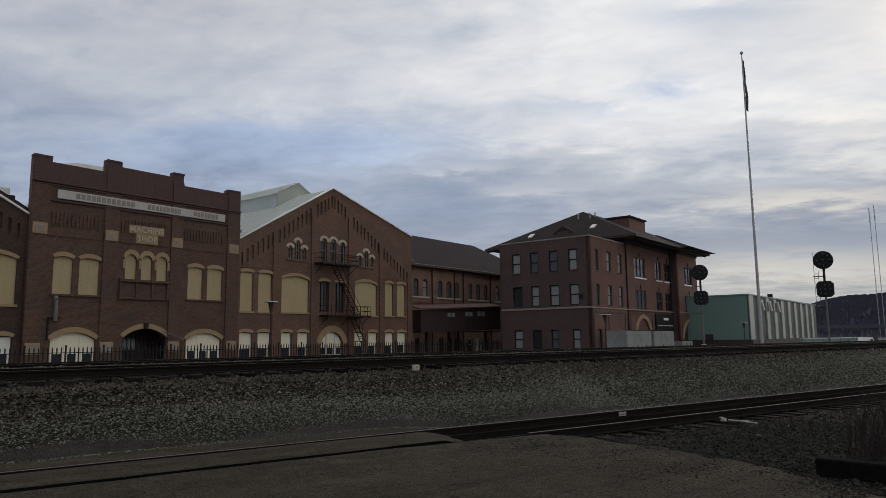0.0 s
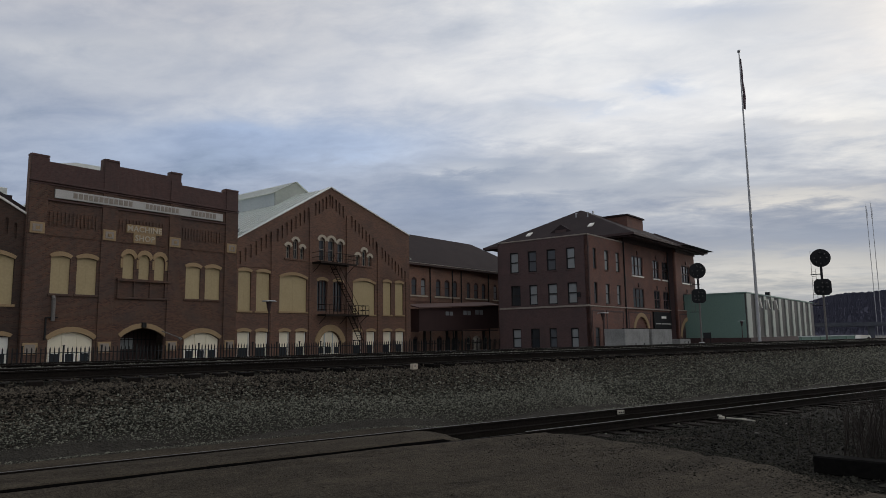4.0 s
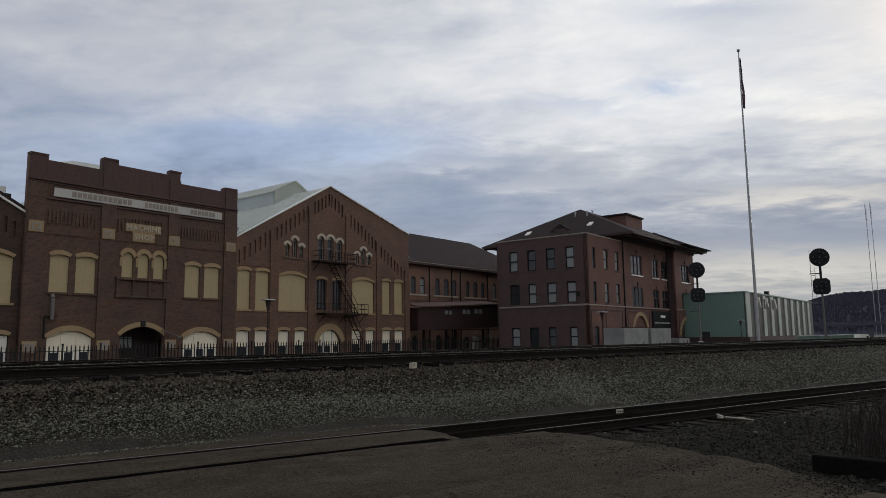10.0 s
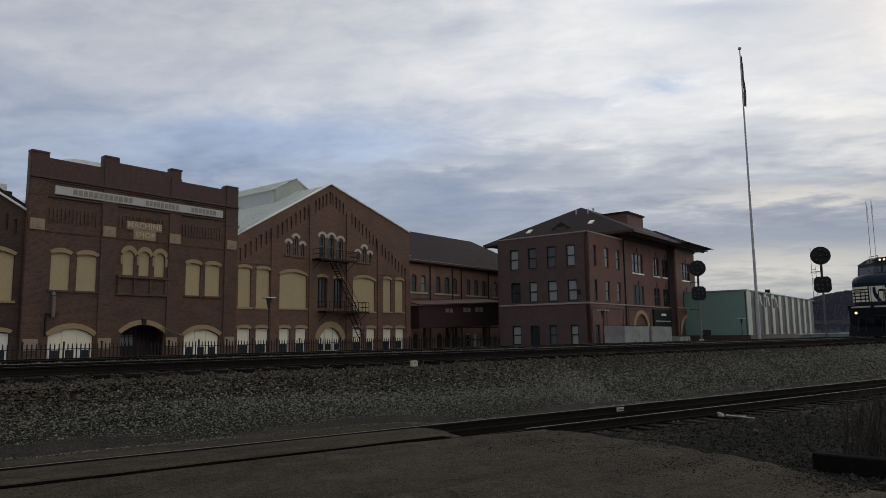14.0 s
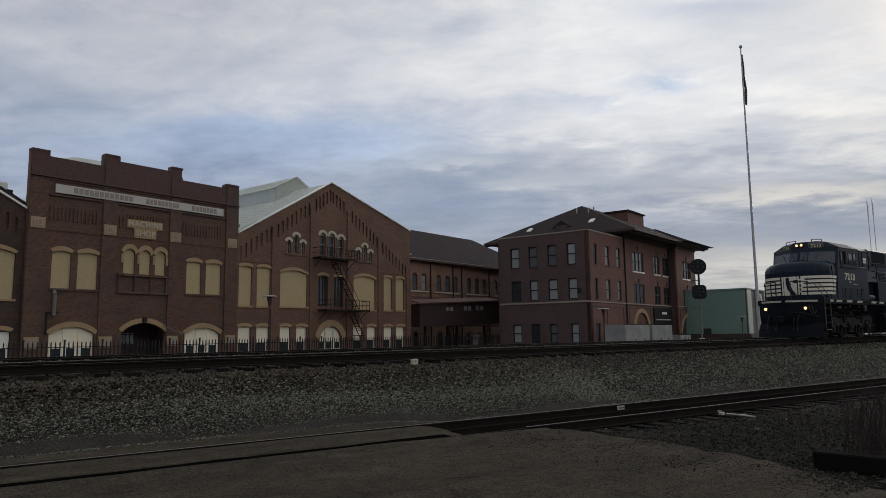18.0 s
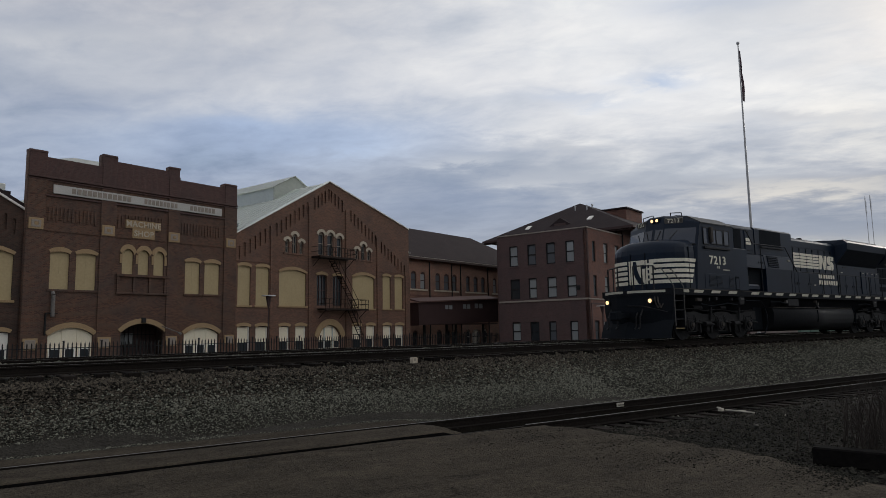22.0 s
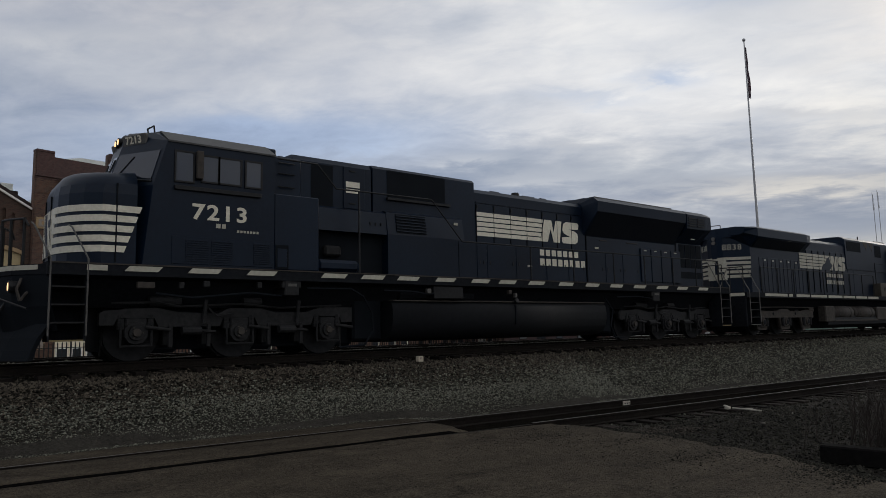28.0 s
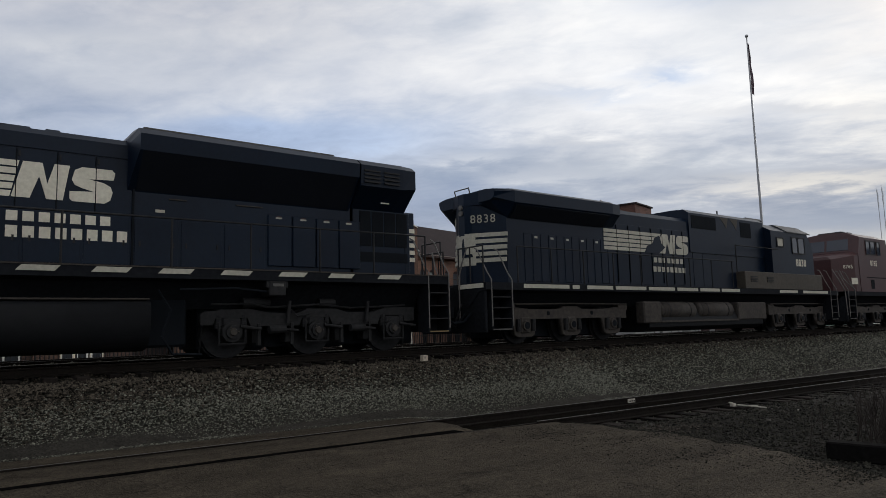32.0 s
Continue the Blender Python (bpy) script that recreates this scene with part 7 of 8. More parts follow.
    part("roof_walk", boxes((13.6, 17.8, -1.32, -1.1, 4.575, 4.605), (13.6, 17.8, 1.1, 1.32, 4.575, 4.605), (17.6, 19.4, -1.0, 1.0, 4.605, 4.66)), "rail_white", rad)
    for i in range(3):
        bm = bmesh.new()
        rod(bm, (14.2 + i * 1.4, 0, 4.58), (14.2 + i * 1.4, 0, 4.66), 0.6, n=20)
        part("radiator_fan", bm, "dark_metal", rad)
    end = part("rear_hood", loft([[(x, y, z) for y, z in mirror([(H, 1.84), (H, 3.45), (1.50, 3.92), (1.53, 4.42), (1.36, 4.56)])] for x in (18.42, 19.62)] + [[(20.0, y, z) for y, z in mirror([(H, 1.84), (H, 3.45), (1.50, 3.96), (1.50, 4.42), (1.34, 4.54)])]]), "loco_black", t)
    part("rear_block", boxes((20.0, 20.17, -H, H, 1.84, 3.46), bevel=0.02), "loco_black", end)
    for i in range(4):
        part("rear_grille", boxes((18.68 + i * 0.36, 19.0 + i * 0.36, -H - 0.012, -H + 0.01, 2.56, 3.42)), "grille", end)
    part("rear_grille", boxes((18.68, 20.08, -H - 0.012, -H + 0.01, 2.17, 2.41)), "grille", end)
    for x in (18.50, 19.05):
        for i in range(4):
            part("louvre", boxes((x, x + 0.45, -1.55, -1.525, 4.0 + i * 0.09, 4.04 + i * 0.09)), "dark_metal", end)
    part("small_label", boxes((19.18, 19.42, -1.16, -1.12, 3.60, 3.67)), "loco_white", end)
    part("rear_pilot", boxes((20.95, 21.08, -1.40, 1.40, 0.42, 1.62), bevel=0.02), "grille", t)
    part("rear_coupler", boxes((21.0, 21.9, -0.13, 0.13, 0.80, 1.04), (21.8, 22.15, -0.24, 0.22, 0.74, 1.10), bevel=0.04), "walk_dark", t)
    for y in (-0.95, -0.70, 0.62, 0.85):
        part("air_hose", tube(bmesh.new(), [(21.08, y, 1.15), (21.30, y * 0.95, 0.80), (21.62, y * 0.9, 0.62), (21.95, y * 0.9, 0.66), (22.2, y * 0.95, 0.9)], 0.032, 6), "grille", t)
    part("walk_plate", boxes((21.0, 22.0, -0.35, 0.35, 1.62, 1.66)), "walk_dark", t)
    part("end_cabinet", boxes((20.17, 20.55, -0.62, 0.62, 1.84, 3.55), bevel=0.02), "loco_black", end)
    for i in range(5):
        part("end_stripe", boxes((20.552, 20.565, -0.60, 0.60, 2.25 + i * 0.19, 2.36 + i * 0.19)), "loco_white", end)
        part("end_stripe", boxes((20.33, 20.55, -0.632, -0.618, 2.25 + i * 0.19, 2.36 + i * 0.19)), "loco_white", end)
    steps_and_rails(t, 20.30, 20.94, 1.70, bottom="yellow")
    part("end_handrail", tube(bmesh.new(), [(20.88, -1.3, 1.84), (20.88, -1.3, 2.72), (20.88, -0.5, 2.72), (20.88, -0.5, 1.84)], 0.02, 6), "dark_metal", t)
    # handrail on the walkway
    side_rail(t, [(2.72, -1.56, 4.27), (3.70, -1.55, 4.27), (4.18, -1.55, 3.76), (6.92, -1.55, 3.78), (7.90, -1.55, 2.77), (20.2, -1.55, 2.80)], (4.78, 10.4, 12.2, 14.1, 15.7, 17.3, 18.7, 20.2), 1.84)
    # tank and gear below
    tank = part("fuel_tank", along(5.78, 13.78, mirror([(1.22, 1.215), (1.36, 1.18), (1.41, 1.10), (1.44, 0.92), (1.43, 0.72), (1.38, 0.52), (1.27, 0.37), (1.10, 0.27), (0.8, 0.22)])), "loco_tank", t, "black fuel tank with dull sheen")
    for f in tank.data.polygons:
        f.use_smooth = abs(f.normal.x) < 0.5
    part("tank_lip", boxes((5.80, 13.76, -1.40, -1.2, 1.20, 1.235), bevel=0.008), "truck_grey", tank)
    # black filler blocks, added to close the gaps between tank and trucks
    part("tank_gap_filler", boxes((13.78, 14.6, -0.95, 0.95, 0.28, 1.5), bevel=0.05), "grille", t)
    part("tank_gap_filler", boxes((4.95, 5.78, -0.95, 0.95, 0.28, 1.5), bevel=0.05), "grille", t)
    part("tank_seam", boxes((9.85, 9.89, -1.455, -1.38, 0.6, 1.12)), "grille", tank)
    bm = bmesh.new()
    rod(bm, (9.9, -1.33, 1.2), (9.9, -1.48, 1.26), 0.07, n=10)
    part("filler_cap", bm, "dark_metal", tank)
    part("air_reservoir", rods(0.16, ((6.2, -1.0, 1.38), (8.6, -1.0, 1.38)), n=12), "walk_dark", t)
    part("equipment_box", boxes((6.98, 7.95, -1.50, -1.1, 1.27, 1.59), bevel=0.02), "loco_dirt", t)
    for x, w in ((2.93, 0.34), (16.12, 0.38)):
        part("jacking_pad", boxes((x, x + w, -1.535, -1.1, 1.29, 1.61), (x - 0.06, x + w + 0.06, -1.52, -1.1, 1.45, 1.61), bevel=0.02), "loco_dirt", t)
        part("pad_plate", boxes((x + 0.08, x + w - 0.06, -1.542, -1.53, 1.49, 1.55)), "rail_white", t)
    for x, w, z, mat in ((-0.05, 0.32, 1.39, "truck_grey"), (0.72, 0.10, 1.40, "loco_dirt"), (1.20, 0.13, 1.44, "loco_dirt"), (2.32, 0.1, 1.44, "loco_dirt"), (6.76, 0.12, 1.40, "rail_white"), (9.55, 0.1, 1.42, "truck_grey"), (9.78, 0.08, 1.33, "rail_white")):
        part("valve_plate", boxes((x, x + w, -1.53, -1.42, z, z + 0.12), bevel=0.01), mat, t)
    for pts in ([(13.95, -1.25, 1.4), (14.15, -1.40, 1.0), (13.98, -1.42, 0.5), (14.2, -1.40, 0.15), (14.8, -1.28, 0.12)], [(3.5, -1.45, 1.46), (4.6, -1.47, 1.47), (4.95, -1.44, 1.3), (5.2, -1.42, 0.9), (5.22, -1.42, 0.5), (5.0, -1.40, 0.18), (4.4, -1.3, 0.14)], [(5.5, -1.46, 1.45), (6.3, -1.48, 1.44), (6.8, -1.48, 1.38), (6.98, -1.48, 1.40)], [(14.3, -1.46, 1.40), (15.4, -1.47, 1.44), (16.1, -1.45, 1.38)], [(0.3, -1.45, 1.30), (1.0, -1.46, 1.22), (2.2, -1.45, 1.34), (2.9, -1.44, 1.28)]):
        part("cable", tube(bmesh.new(), pts, 0.024, 6), "grille", t)
    truck_emd(t, (0.04, 2.09, 4.16))
    truck_emd(t, (15.46, 17.41, 19.46))
    return t


M["loco_roof"] = surface("dusty_roof_grey", (0.028, 0.028, 0.028), (0.06, 0.06, 0.057), rough=0.6, grain=10, patch=1.2, bump=0.05)
lead = lead_locomotive()
TRAIN.append((lead, 0.0))


def second_locomotive():
    t = thing("trailing_locomotive", pose(23.45, MAIN_Y, 0), "black diesel locomotive running hood first, with faded grey cab base", "locomotive", group="train locomotives")
    fr = part("underframe", along(-1.95, 19.3, mirror([(1.50, 1.70), (1.54, 1.70), (1.54, 1.50), (1.25, 1.45), (0.8, 1.05)])), "walk_dark", t)
    for a, b in ((-0.55, 1.3), (1.45, 1.75), (2.1, 3.3), (3.45, 5.0), (5.15, 6.6), (6.75, 8.0), (8.15, 9.4), (9.55, 10.8), (13.9, 15.4), (15.9, 18.2)):
        part("sill_stripe", boxes((a, b, -1.552, -1.541, 1.56, 1.67)), "sill_white", fr)
    H = 1.15
    plan = [(-0.76, -H), (-1.36, -0.34), (-1.45, -0.13), (-1.45, 0.13), (-1.36, 0.34), (-0.76, H)]
    sec = plan + [(13.9, H), (13.9, -H)]
    hood_ = part("long_hood", loft([[(x, y, 1.70) for x, y in sec], [(x, y, 4.10) for x, y in sec], [(x + (0.05 if x < 0 else 0), y * 0.90, 4.24) for x, y in sec]]), "loco_black", t)
    out = [(-0.755, -H - 0.012), (-1.365, -0.352), (-1.463, -0.13)]
    for i in range(5):
        z0 = 2.34 + i * 0.182
        for sg in (-1, 1):
            st = [(x + (0.03 * (4 - i) * -0.5 if k == 0 else 0), y * -sg) for k, (x, y) in enumerate(out)]
            lo = st + [(x + 0.03, y * 0.99) for x, y in st[::-1]]
            part("end_stripe", loft([[(x, y, z0) for x, y in lo], [(x, y, z0 + 0.115) for x, y in lo]]), "sill_white", hood_)
    for sg in (-1, 1):
        st = [(-1.30, 0.42 * sg), (-1.368, 0.356 * sg), (-1.468, 0.13 * sg), (-1.468, 0.0)]
        lo = st + [(x + 0.03, y * 0.99) for x, y in st[::-1]]
        part("end_emblem", loft([[(x, y, 2.26) for x, y in lo], [(x, y, 3.14) for x, y in lo]]), "sill_white", hood_, "worn white painted emblem patch")
    dark = [(-1.475, 0.0), (-1.475, -0.13), (-1.375, -0.36)]
    lo = dark + [(x + 0.02, y) for x, y in dark[::-1]]
    part("emblem_shadow", loft([[(x, y, 2.5) for x, y in lo], [(x, y * 0.8, 2.85) for x, y in lo], [(x, y * 0.3 - 0.05, 3.05) for x, y in lo]]), "loco_black", hood_)
    part("end_cap", loft([[(x, y, z) for x, y in ((-1.08, -1.0), (-1.36, -0.40), (-1.46, -0.13), (-1.46, 0.13), (-1.36, 0.40), (-1.08, 1.0))] for z in (4.0, 4.36)]), "loco_black", t)
    ang = math.degrees(math.atan2(-0.81, 0.60))
    for sg in (-1, 1):
        cm = pose(-1.165, -0.61, 3.58, 0, 0, ang) if sg < 0 else pose(-1.115, 0.68, 3.62, 0, 0, -126.5)
        word("8838", 0.34, 0.004, cm @ pose(0, -0.012, 0), "sill_white", hood_, "road_number", spacing=1.15)
    for z in (3.80, 3.97):
        bm = bmesh.new()
        rod(bm, (-1.44, 0, z), (-1.50, 0, z), 0.075, n=12)
        part("end_lamp", bm, "grab_white", hood_, "twin end headlight, unlit")
    ov = [(H, 3.58), (1.53, 3.97), (1.53, 4.30), (1.42, 4.37), (0.9, 4.42)]
    rad = part("radiator_overhang", loft([[(-1.28, y, z) for y, z in mirror([(1.06, 4.06), (1.22, 4.12), (1.28, 4.28), (1.26, 4.35), (0.9, 4.40)])]] + [[(x, y, z) for y, z in mirror(ov)] for x in (-0.74, 3.55)] + [[(3.95, y * 0.97, min(z, 4.30)) for y, z in mirror(ov)]]), "loco_black", t)
    part("radiator_screen", sheet([rect(-0.66, 3.4, 0.02, 0.50)], -0.012, 0.0), "intake_dark", rad, m=pose(0, -1.165, 3.565) @ Matrix.Rotation(math.atan2(0.38, 0.37), 4, "X"))
    part("roof_grab", tube(bmesh.new(), [(-1.36, -0.3, 4.36), (-1.40, -0.3, 4.52), (-1.40, 0.35, 4.52), (-1.36, 0.35, 4.36)], 0.018, 5), "rail_white", rad)
    for i in range(12):
        x = -0.1 + i * 0.34
        part("hood_door", boxes((x, x + 0.30, -H - 0.018, -H, 1.78, 3.18), bevel=0.006), "loco_black", hood_)
        if i % 2:
            part("warning_label", boxes((x + 0.08, x + 0.2, -H - 0.026, -H - 0.017, 3.05, 3.11)), "sill_white", hood_)
    for i in range(9):
        x = 4.1 + i * 0.62
        part("hood_door", boxes((x, x + 0.58, -H - 0.014, -H, 1.78, 3.75), bevel=0.004), "loco_black", hood_)
    emblem(hood_, 3.45, 8.12, 2.88, 3.56, -H - 0.018, 6.55, foot=0.5, mat="sill_white")
    part("emblem_shadow", sheet([[(5.55, 2.86), (6.35, 2.86), (6.75, 3.1), (6.55, 3.2), (6.42, 3.5), (6.15, 3.4), (6.0, 3.2), (5.7, 3.1)]], -H - 0.036, -H - 0.032), "loco_black", hood_)
    for x in (4.1, 4.72, 5.34, 5.96, 6.58, 7.2, 7.82):
        part("panel_seam", boxes((x, x + 0.02, -H - 0.034, -H, 1.85, 3.7)), "grille", hood_)
    bars_in_place_of_name(hood_, ((6.05, 7.85, 2.55, 2.72, 7), (6.0, 7.95, 2.23, 2.41, 8)), -H - 0.018, "sill_white")
    for x0, x1, z in ((4.2, 4.9, 4.18), (5.0, 6.3, 4.18), (6.5, 7.0, 4.2)):
        part("roof_gear", boxes((x0, x1, -0.7, 0.7, z, z + 0.16), bevel=0.04), "loco_dirt", t)
    part("inverter_hood", along(8.25, 13.6, mirror([(1.2, 3.0), (1.2, 4.46), (1.0, 4.60), (0.5, 4.63)])), "loco_black", t)
    part("intake_screen", boxes((8.42, 10.05, -1.21, -1.199, 3.90, 4.38)), "grille", t)
    part("intake_screen", boxes((11.8, 12.6, -1.21, -1.199, 3.75, 4.35)), "grille", t)
    for x, s in ((10.35, -0.4), (11.05, -0.3)):
        part("scraped_paint", sheet([[(x, 4.44), (x + 0.6, 4.44), (x + 0.5 + s * 0.2, 4.0), (x + 0.35, 4.15)]], -1.208, -1.2), "faded", t)
    part("antenna", rods(0.03, ((10.9, -0.8, 4.55), (10.9, -0.8, 4.80)), n=6), "dark_metal", t)
    # cab and low nose, with worn grey base
    c = mirror([(1.5, 2.35), (1.5, 4.12), (0.95, 4.45), (0.4, 4.52)])
    cab = part("cab", loft([[(13.6, y, z) for y, z in c], [(16.75, y, z) for y, z in c], [(17.2, y, min(z, 3.5)) for y, z in c]]), "loco_black", t)
    part("cab_roof_sheet", along(14.9, 17.0, [(-1.54, 4.10), (-0.97, 4.46), (0.97, 4.46), (1.54, 4.10), (1.54, 4.14), (0.97, 4.50), (-0.97, 4.50), (-1.54, 4.14)]), "loco_roof", cab)
    part("cab_base", boxes((11.35, 17.85, -1.51, 1.51, 1.70, 2.38), bevel=0.02), "faded", t, "faded grey-brown patched lower cab panel")
    for x in (11.75, 13.0):
        for i in range(4):
            part("louvre", boxes((x, x + 0.5, -1.53, -1.51, 1.98 + i * 0.06, 2.01 + i * 0.06)), "dark_metal", t)
    for a, b, z0, z1, g in ((14.08, 14.56, 3.50, 3.82, "sill_white"), (15.36, 15.80, 3.27, 3.90, "cab_glass"), (15.88, 16.42, 3.27, 3.90, "cab_glass")):
        w = part("cab_window", sheet([rect(a - 0.05, b + 0.05, z0 - 0.05, z1 + 0.05), rect(a, b, z0, z1)], -1.53, -1.498), "dark_metal", cab)
        part("pane", boxes((a, b, -1.51, -1.503, z0, z1)), g, w)
    word("8838", 0.42, 0.004, pose(16.02, -1.506, 2.84), "loco_white", cab, "road_number", spacing=1.1, bold=0.006)
    part("roof_unit", boxes((13.1, 14.4, -0.8, 0.8, 4.55, 4.72), bevel=0.06), "dark_metal", cab)
    part("short_nose", boxes((17.15, 18.2, -1.0, 1.0, 2.38, 3.2), bevel=0.12), "loco_black", t)
    for i in range(5):
        part("nose_stripe", boxes((17.25, 18.1, -1.008, -0.998, 2.45 + i * 0.13, 2.53 + i * 0.13)), "loco_white", t)
    steps_and_rails(t, -1.75, -1.0, 1.58)
    steps_and_rails(t, 18.5, 19.15, 1.58)
    for sg in (-1, 1):
        part("end_rail", tube(bmesh.new(), [(-1.9, sg * 1.4, 1.7), (-1.9, sg * 1.4, 2.7), (-1.9, sg * 0.35, 2.7), (-1.9, sg * 0.35, 1.7)], 0.022, 6), "dark_metal", t)
        part("end_stanchion", rods(0.022, ((-1.9, sg * 0.85, 1.7), (-1.9, sg * 0.85, 2.7)), n=6), "dark_metal", t)
        part("end_platform_stripe", boxes((-1.97, -1.945, sg * 0.92 - 0.52, sg * 0.92 + 0.52, 1.56, 1.68)), "loco_white", t)
        part("grab_rail", tube(bmesh.new(), [(-1.98, sg * 0.45, 0.7), (-1.98, sg * 0.45, 1.9), (-1.99, sg * 0.62, 2.3), (-1.95, sg * 0.80, 2.72)], 0.02, 6), "grab_white", t)
    for xa, xb, xc, xd in ((-1.93, -1.83, -2.6, -1.8), (19.25, 19.35, 19.3, 20.1)):
        part("pilot", boxes((xa, xb, -1.45, 1.45, 0.35, 1.7), bevel=0.02), "walk_dark", t)
        part("coupler", boxes((xc, xd, -0.12, 0.12, 0.75, 1.0), bevel=0.03), "loco_dirt", t)
    for y in (-0.5, 0.4, 0.7):
        bm = bmesh.new()
        tube(bm, [(-1.94, y, 1.15), (-2.15, y, 0.75), (-2.2, y, 0.5), (-2.45, y, 0.8)], 0.028, 6)
        part("air_hose", bm, "dark_metal", t)
    side_rail(t, [(-0.75, -1.53, 2.72), (10.6, -1.53, 2.72)], (-0.75, 0.6, 2.0, 3.4, 4.8, 6.2, 7.6, 9.0, 10.4), 1.70)
    side_rail(t, [(10.75, -1.53, 3.35), (14.0, -1.53, 3.35)], (10.75,), 2.3)
    # tank with air reservoirs beside it
    tank = part("fuel_tank", along(5.25, 12.6, mirror([(1.2, 1.15), (1.42, 0.55), (1.40, 0.35), (1.1, 0.2)])), "loco_tank", t)
    for a, b in ((5.95, 8.05), (8.25, 10.5)):
        bm = bmesh.new()
        rod(bm, (a + 0.1, -1.16, 0.90), (b - 0.1, -1.16, 0.90), 0.31, n=24)
        rod(bm, (a, -1.16, 0.90), (a + 0.1, -1.16, 0.90), 0.2, 0.31, n=24)
        rod(bm, (b - 0.1, -1.16, 0.90), (b, -1.16, 0.90), 0.31, 0.2, n=24)
        res = part("air_reservoir", bm, "truck_grey", t, "dusty grey air reservoir")
        for f in res.data.polygons:
            f.use_smooth = True
        for x in (a + 0.45, b - 0.45):
            part("strap", rods(0.318, ((x, -1.16, 0.90), (x + 0.05, -1.16, 0.90)), n=24), "loco_dirt", res)
    for r in ((4.95, 5.9, -1.46, -1.1, 0.48, 1.2), (10.75, 12.85, -1.46, -1.1, 0.52, 1.18)):
        part("tank_end", boxes(r, bevel=0.04), "truck_grey", t)
    part("tank_ledge", boxes((5.9, 10.75, -1.45, -1.1, 0.50, 0.56)), "truck_grey", t)
    truck_ge(t, (-0.2, 1.75, 3.65))
    truck_ge(t, (14.4, 16.3, 18.2))
    return t


second = second_locomotive()
TRAIN.append((second, 24.14))


def third_locomotive():
    t = thing("third_locomotive", pose(47.0, MAIN_Y, 0), "dull red diesel locomotive running cab first", "locomotive", group="train locomotives")
    part("underframe", along(-2.2, 19.8, mirror([(1.50, 1.70), (1.54, 1.70), (1.54, 1.50), (1.25, 1.45), (0.8, 1.05)])), "walk_dark", t)
    plan = [(-0.3, -1.5), (-0.9, -1.45), (-2.0, -0.85), (-2.05, 0.85), (-0.9, 1.45), (-0.3, 1.5)]
    nose = part("nose", loft([[(x, y, 1.7) for x, y in plan], [(x, y, 3.24 + max(0, x + 2.05) * 0.16) for x, y in plan], [(x * 0.98, y * 0.8, 3.38 + max(0, x + 2.05) * 0.17) for x, y in plan]]), "loco_red", t)
    s0 = mirror([(1.5, 1.7), (1.5, 3.5), (1.15, 3.65), (0.4, 3.68)])
    s1 = mirror([(1.5, 1.7), (1.5, 4.36), (0.95, 4.62), (0.4, 4.68)])
    cab = part("cab", loft([[(-0.5, y, z) for y, z in s0], [(-0.2, y, z) for y, z in s1], [(3.0, y, z) for y, z in s1]]), "loco_red", t)
    fm = pose(-0.5, 0, 3.66) @ Matrix.Rotation(math.atan2(0.3, 1.0), 4, "Y")
    for y0, y1 in ((-1.05, -0.05), (0.05, 1.05)):
        part("windscreen", boxes((-0.022, 0.0, y0, y1, 0.1, 0.68), bevel=0.01), "cab_glass", cab, m=fm)
    for a, b in ((0.45, 0.9), (1.0, 1.5), (1.75, 2.1)):
        w = part("cab_window", sheet([rect(a - 0.05, b + 0.05, 3.52, 4.23), rect(a, b, 3.57, 4.18)], -1.53, -1.498), "dark_metal", cab)
        part("pane", boxes((a, b, -1.51, -1.503, 3.57, 4.18)), "cab_glass", w)
    word("8765", 0.38, 0.004, pose(1.22, -1.506, 3.10), "loco_white", cab, "road_number", spacing=1.1, bold=0.006)
    word("8765", 0.24, 0.004, pose(-1.25, -1.29, 2.88, 0, 0, -28.6), "loco_white", nose, "road_number", spacing=1.1)
    part("nose_badge", boxes((-0.16, 0.16, -0.01, 0.0, 2.05, 2.35)), "loco_white", nose, m=pose(-0.98, -1.42, 0, 0, 0, -28.6))
    part("door_outline", boxes((0.7, 1.1, -1.51, -1.5, 1.85, 2.3), (0.3, 2.8, -1.51, -1.5, 2.38, 2.42)), "grille", cab)
    for x in (0.2, 0.9):
        part("roof_gear", boxes((x, x + 0.5, -0.6, 0.6, 4.62, 4.78), bevel=0.05), "dark_metal", cab)
    part("long_hood", along(3.0, 18.5, mirror([(1.15, 1.7), (1.15, 4.1), (0.95, 4.3), (0.4, 4.35)])), "loco_red", t)
    part("side_cabinet", boxes((3.0, 6.0, -1.5, 1.5, 1.7, 3.4), bevel=0.02), "loco_red", t)
    part("pilot", boxes((-2.2, -2.1, -1.45, 1.45, 0.3, 1.7), bevel=0.02), "walk_dark", t)
    part("coupler", boxes((-2.95, -2.1, -0.12, 0.12, 0.75, 1.0), bevel=0.03), "loco_dirt", t)
    steps_and_rails(t, -2.1, -1.35, 1.58)
    bm = bmesh.new()
    tube(bm, [(-2.15, -1.45, 0.6), (-2.2, -1.45, 1.7), (-2.35, -1.3, 2.2), (-2.3, -1.0, 2.75)], 0.024, 6)
    part("front_handrail", bm, "grab_white", t)
    bm = bmesh.new()
    tube(bm, [(-1.3, -1.5, 0.6), (-1.3, -1.5, 1.8), (-1.9, -1.3, 2.3), (-2.0, -1.2, 2.7)], 0.024, 6)
    part("front_handrail", bm, "grab_white", t)
    part("fuel_tank", along(5.25, 12.6, mirror([(1.2, 1.15), (1.42, 0.55), (1.40, 0.35), (1.1, 0.2)])), "loco_tank", t)
    truck_ge(t, (0.0, 2.0, 4.05))
    truck_ge(t, (15.2, 17.2, 19.2))
    return t


third = third_locomotive()
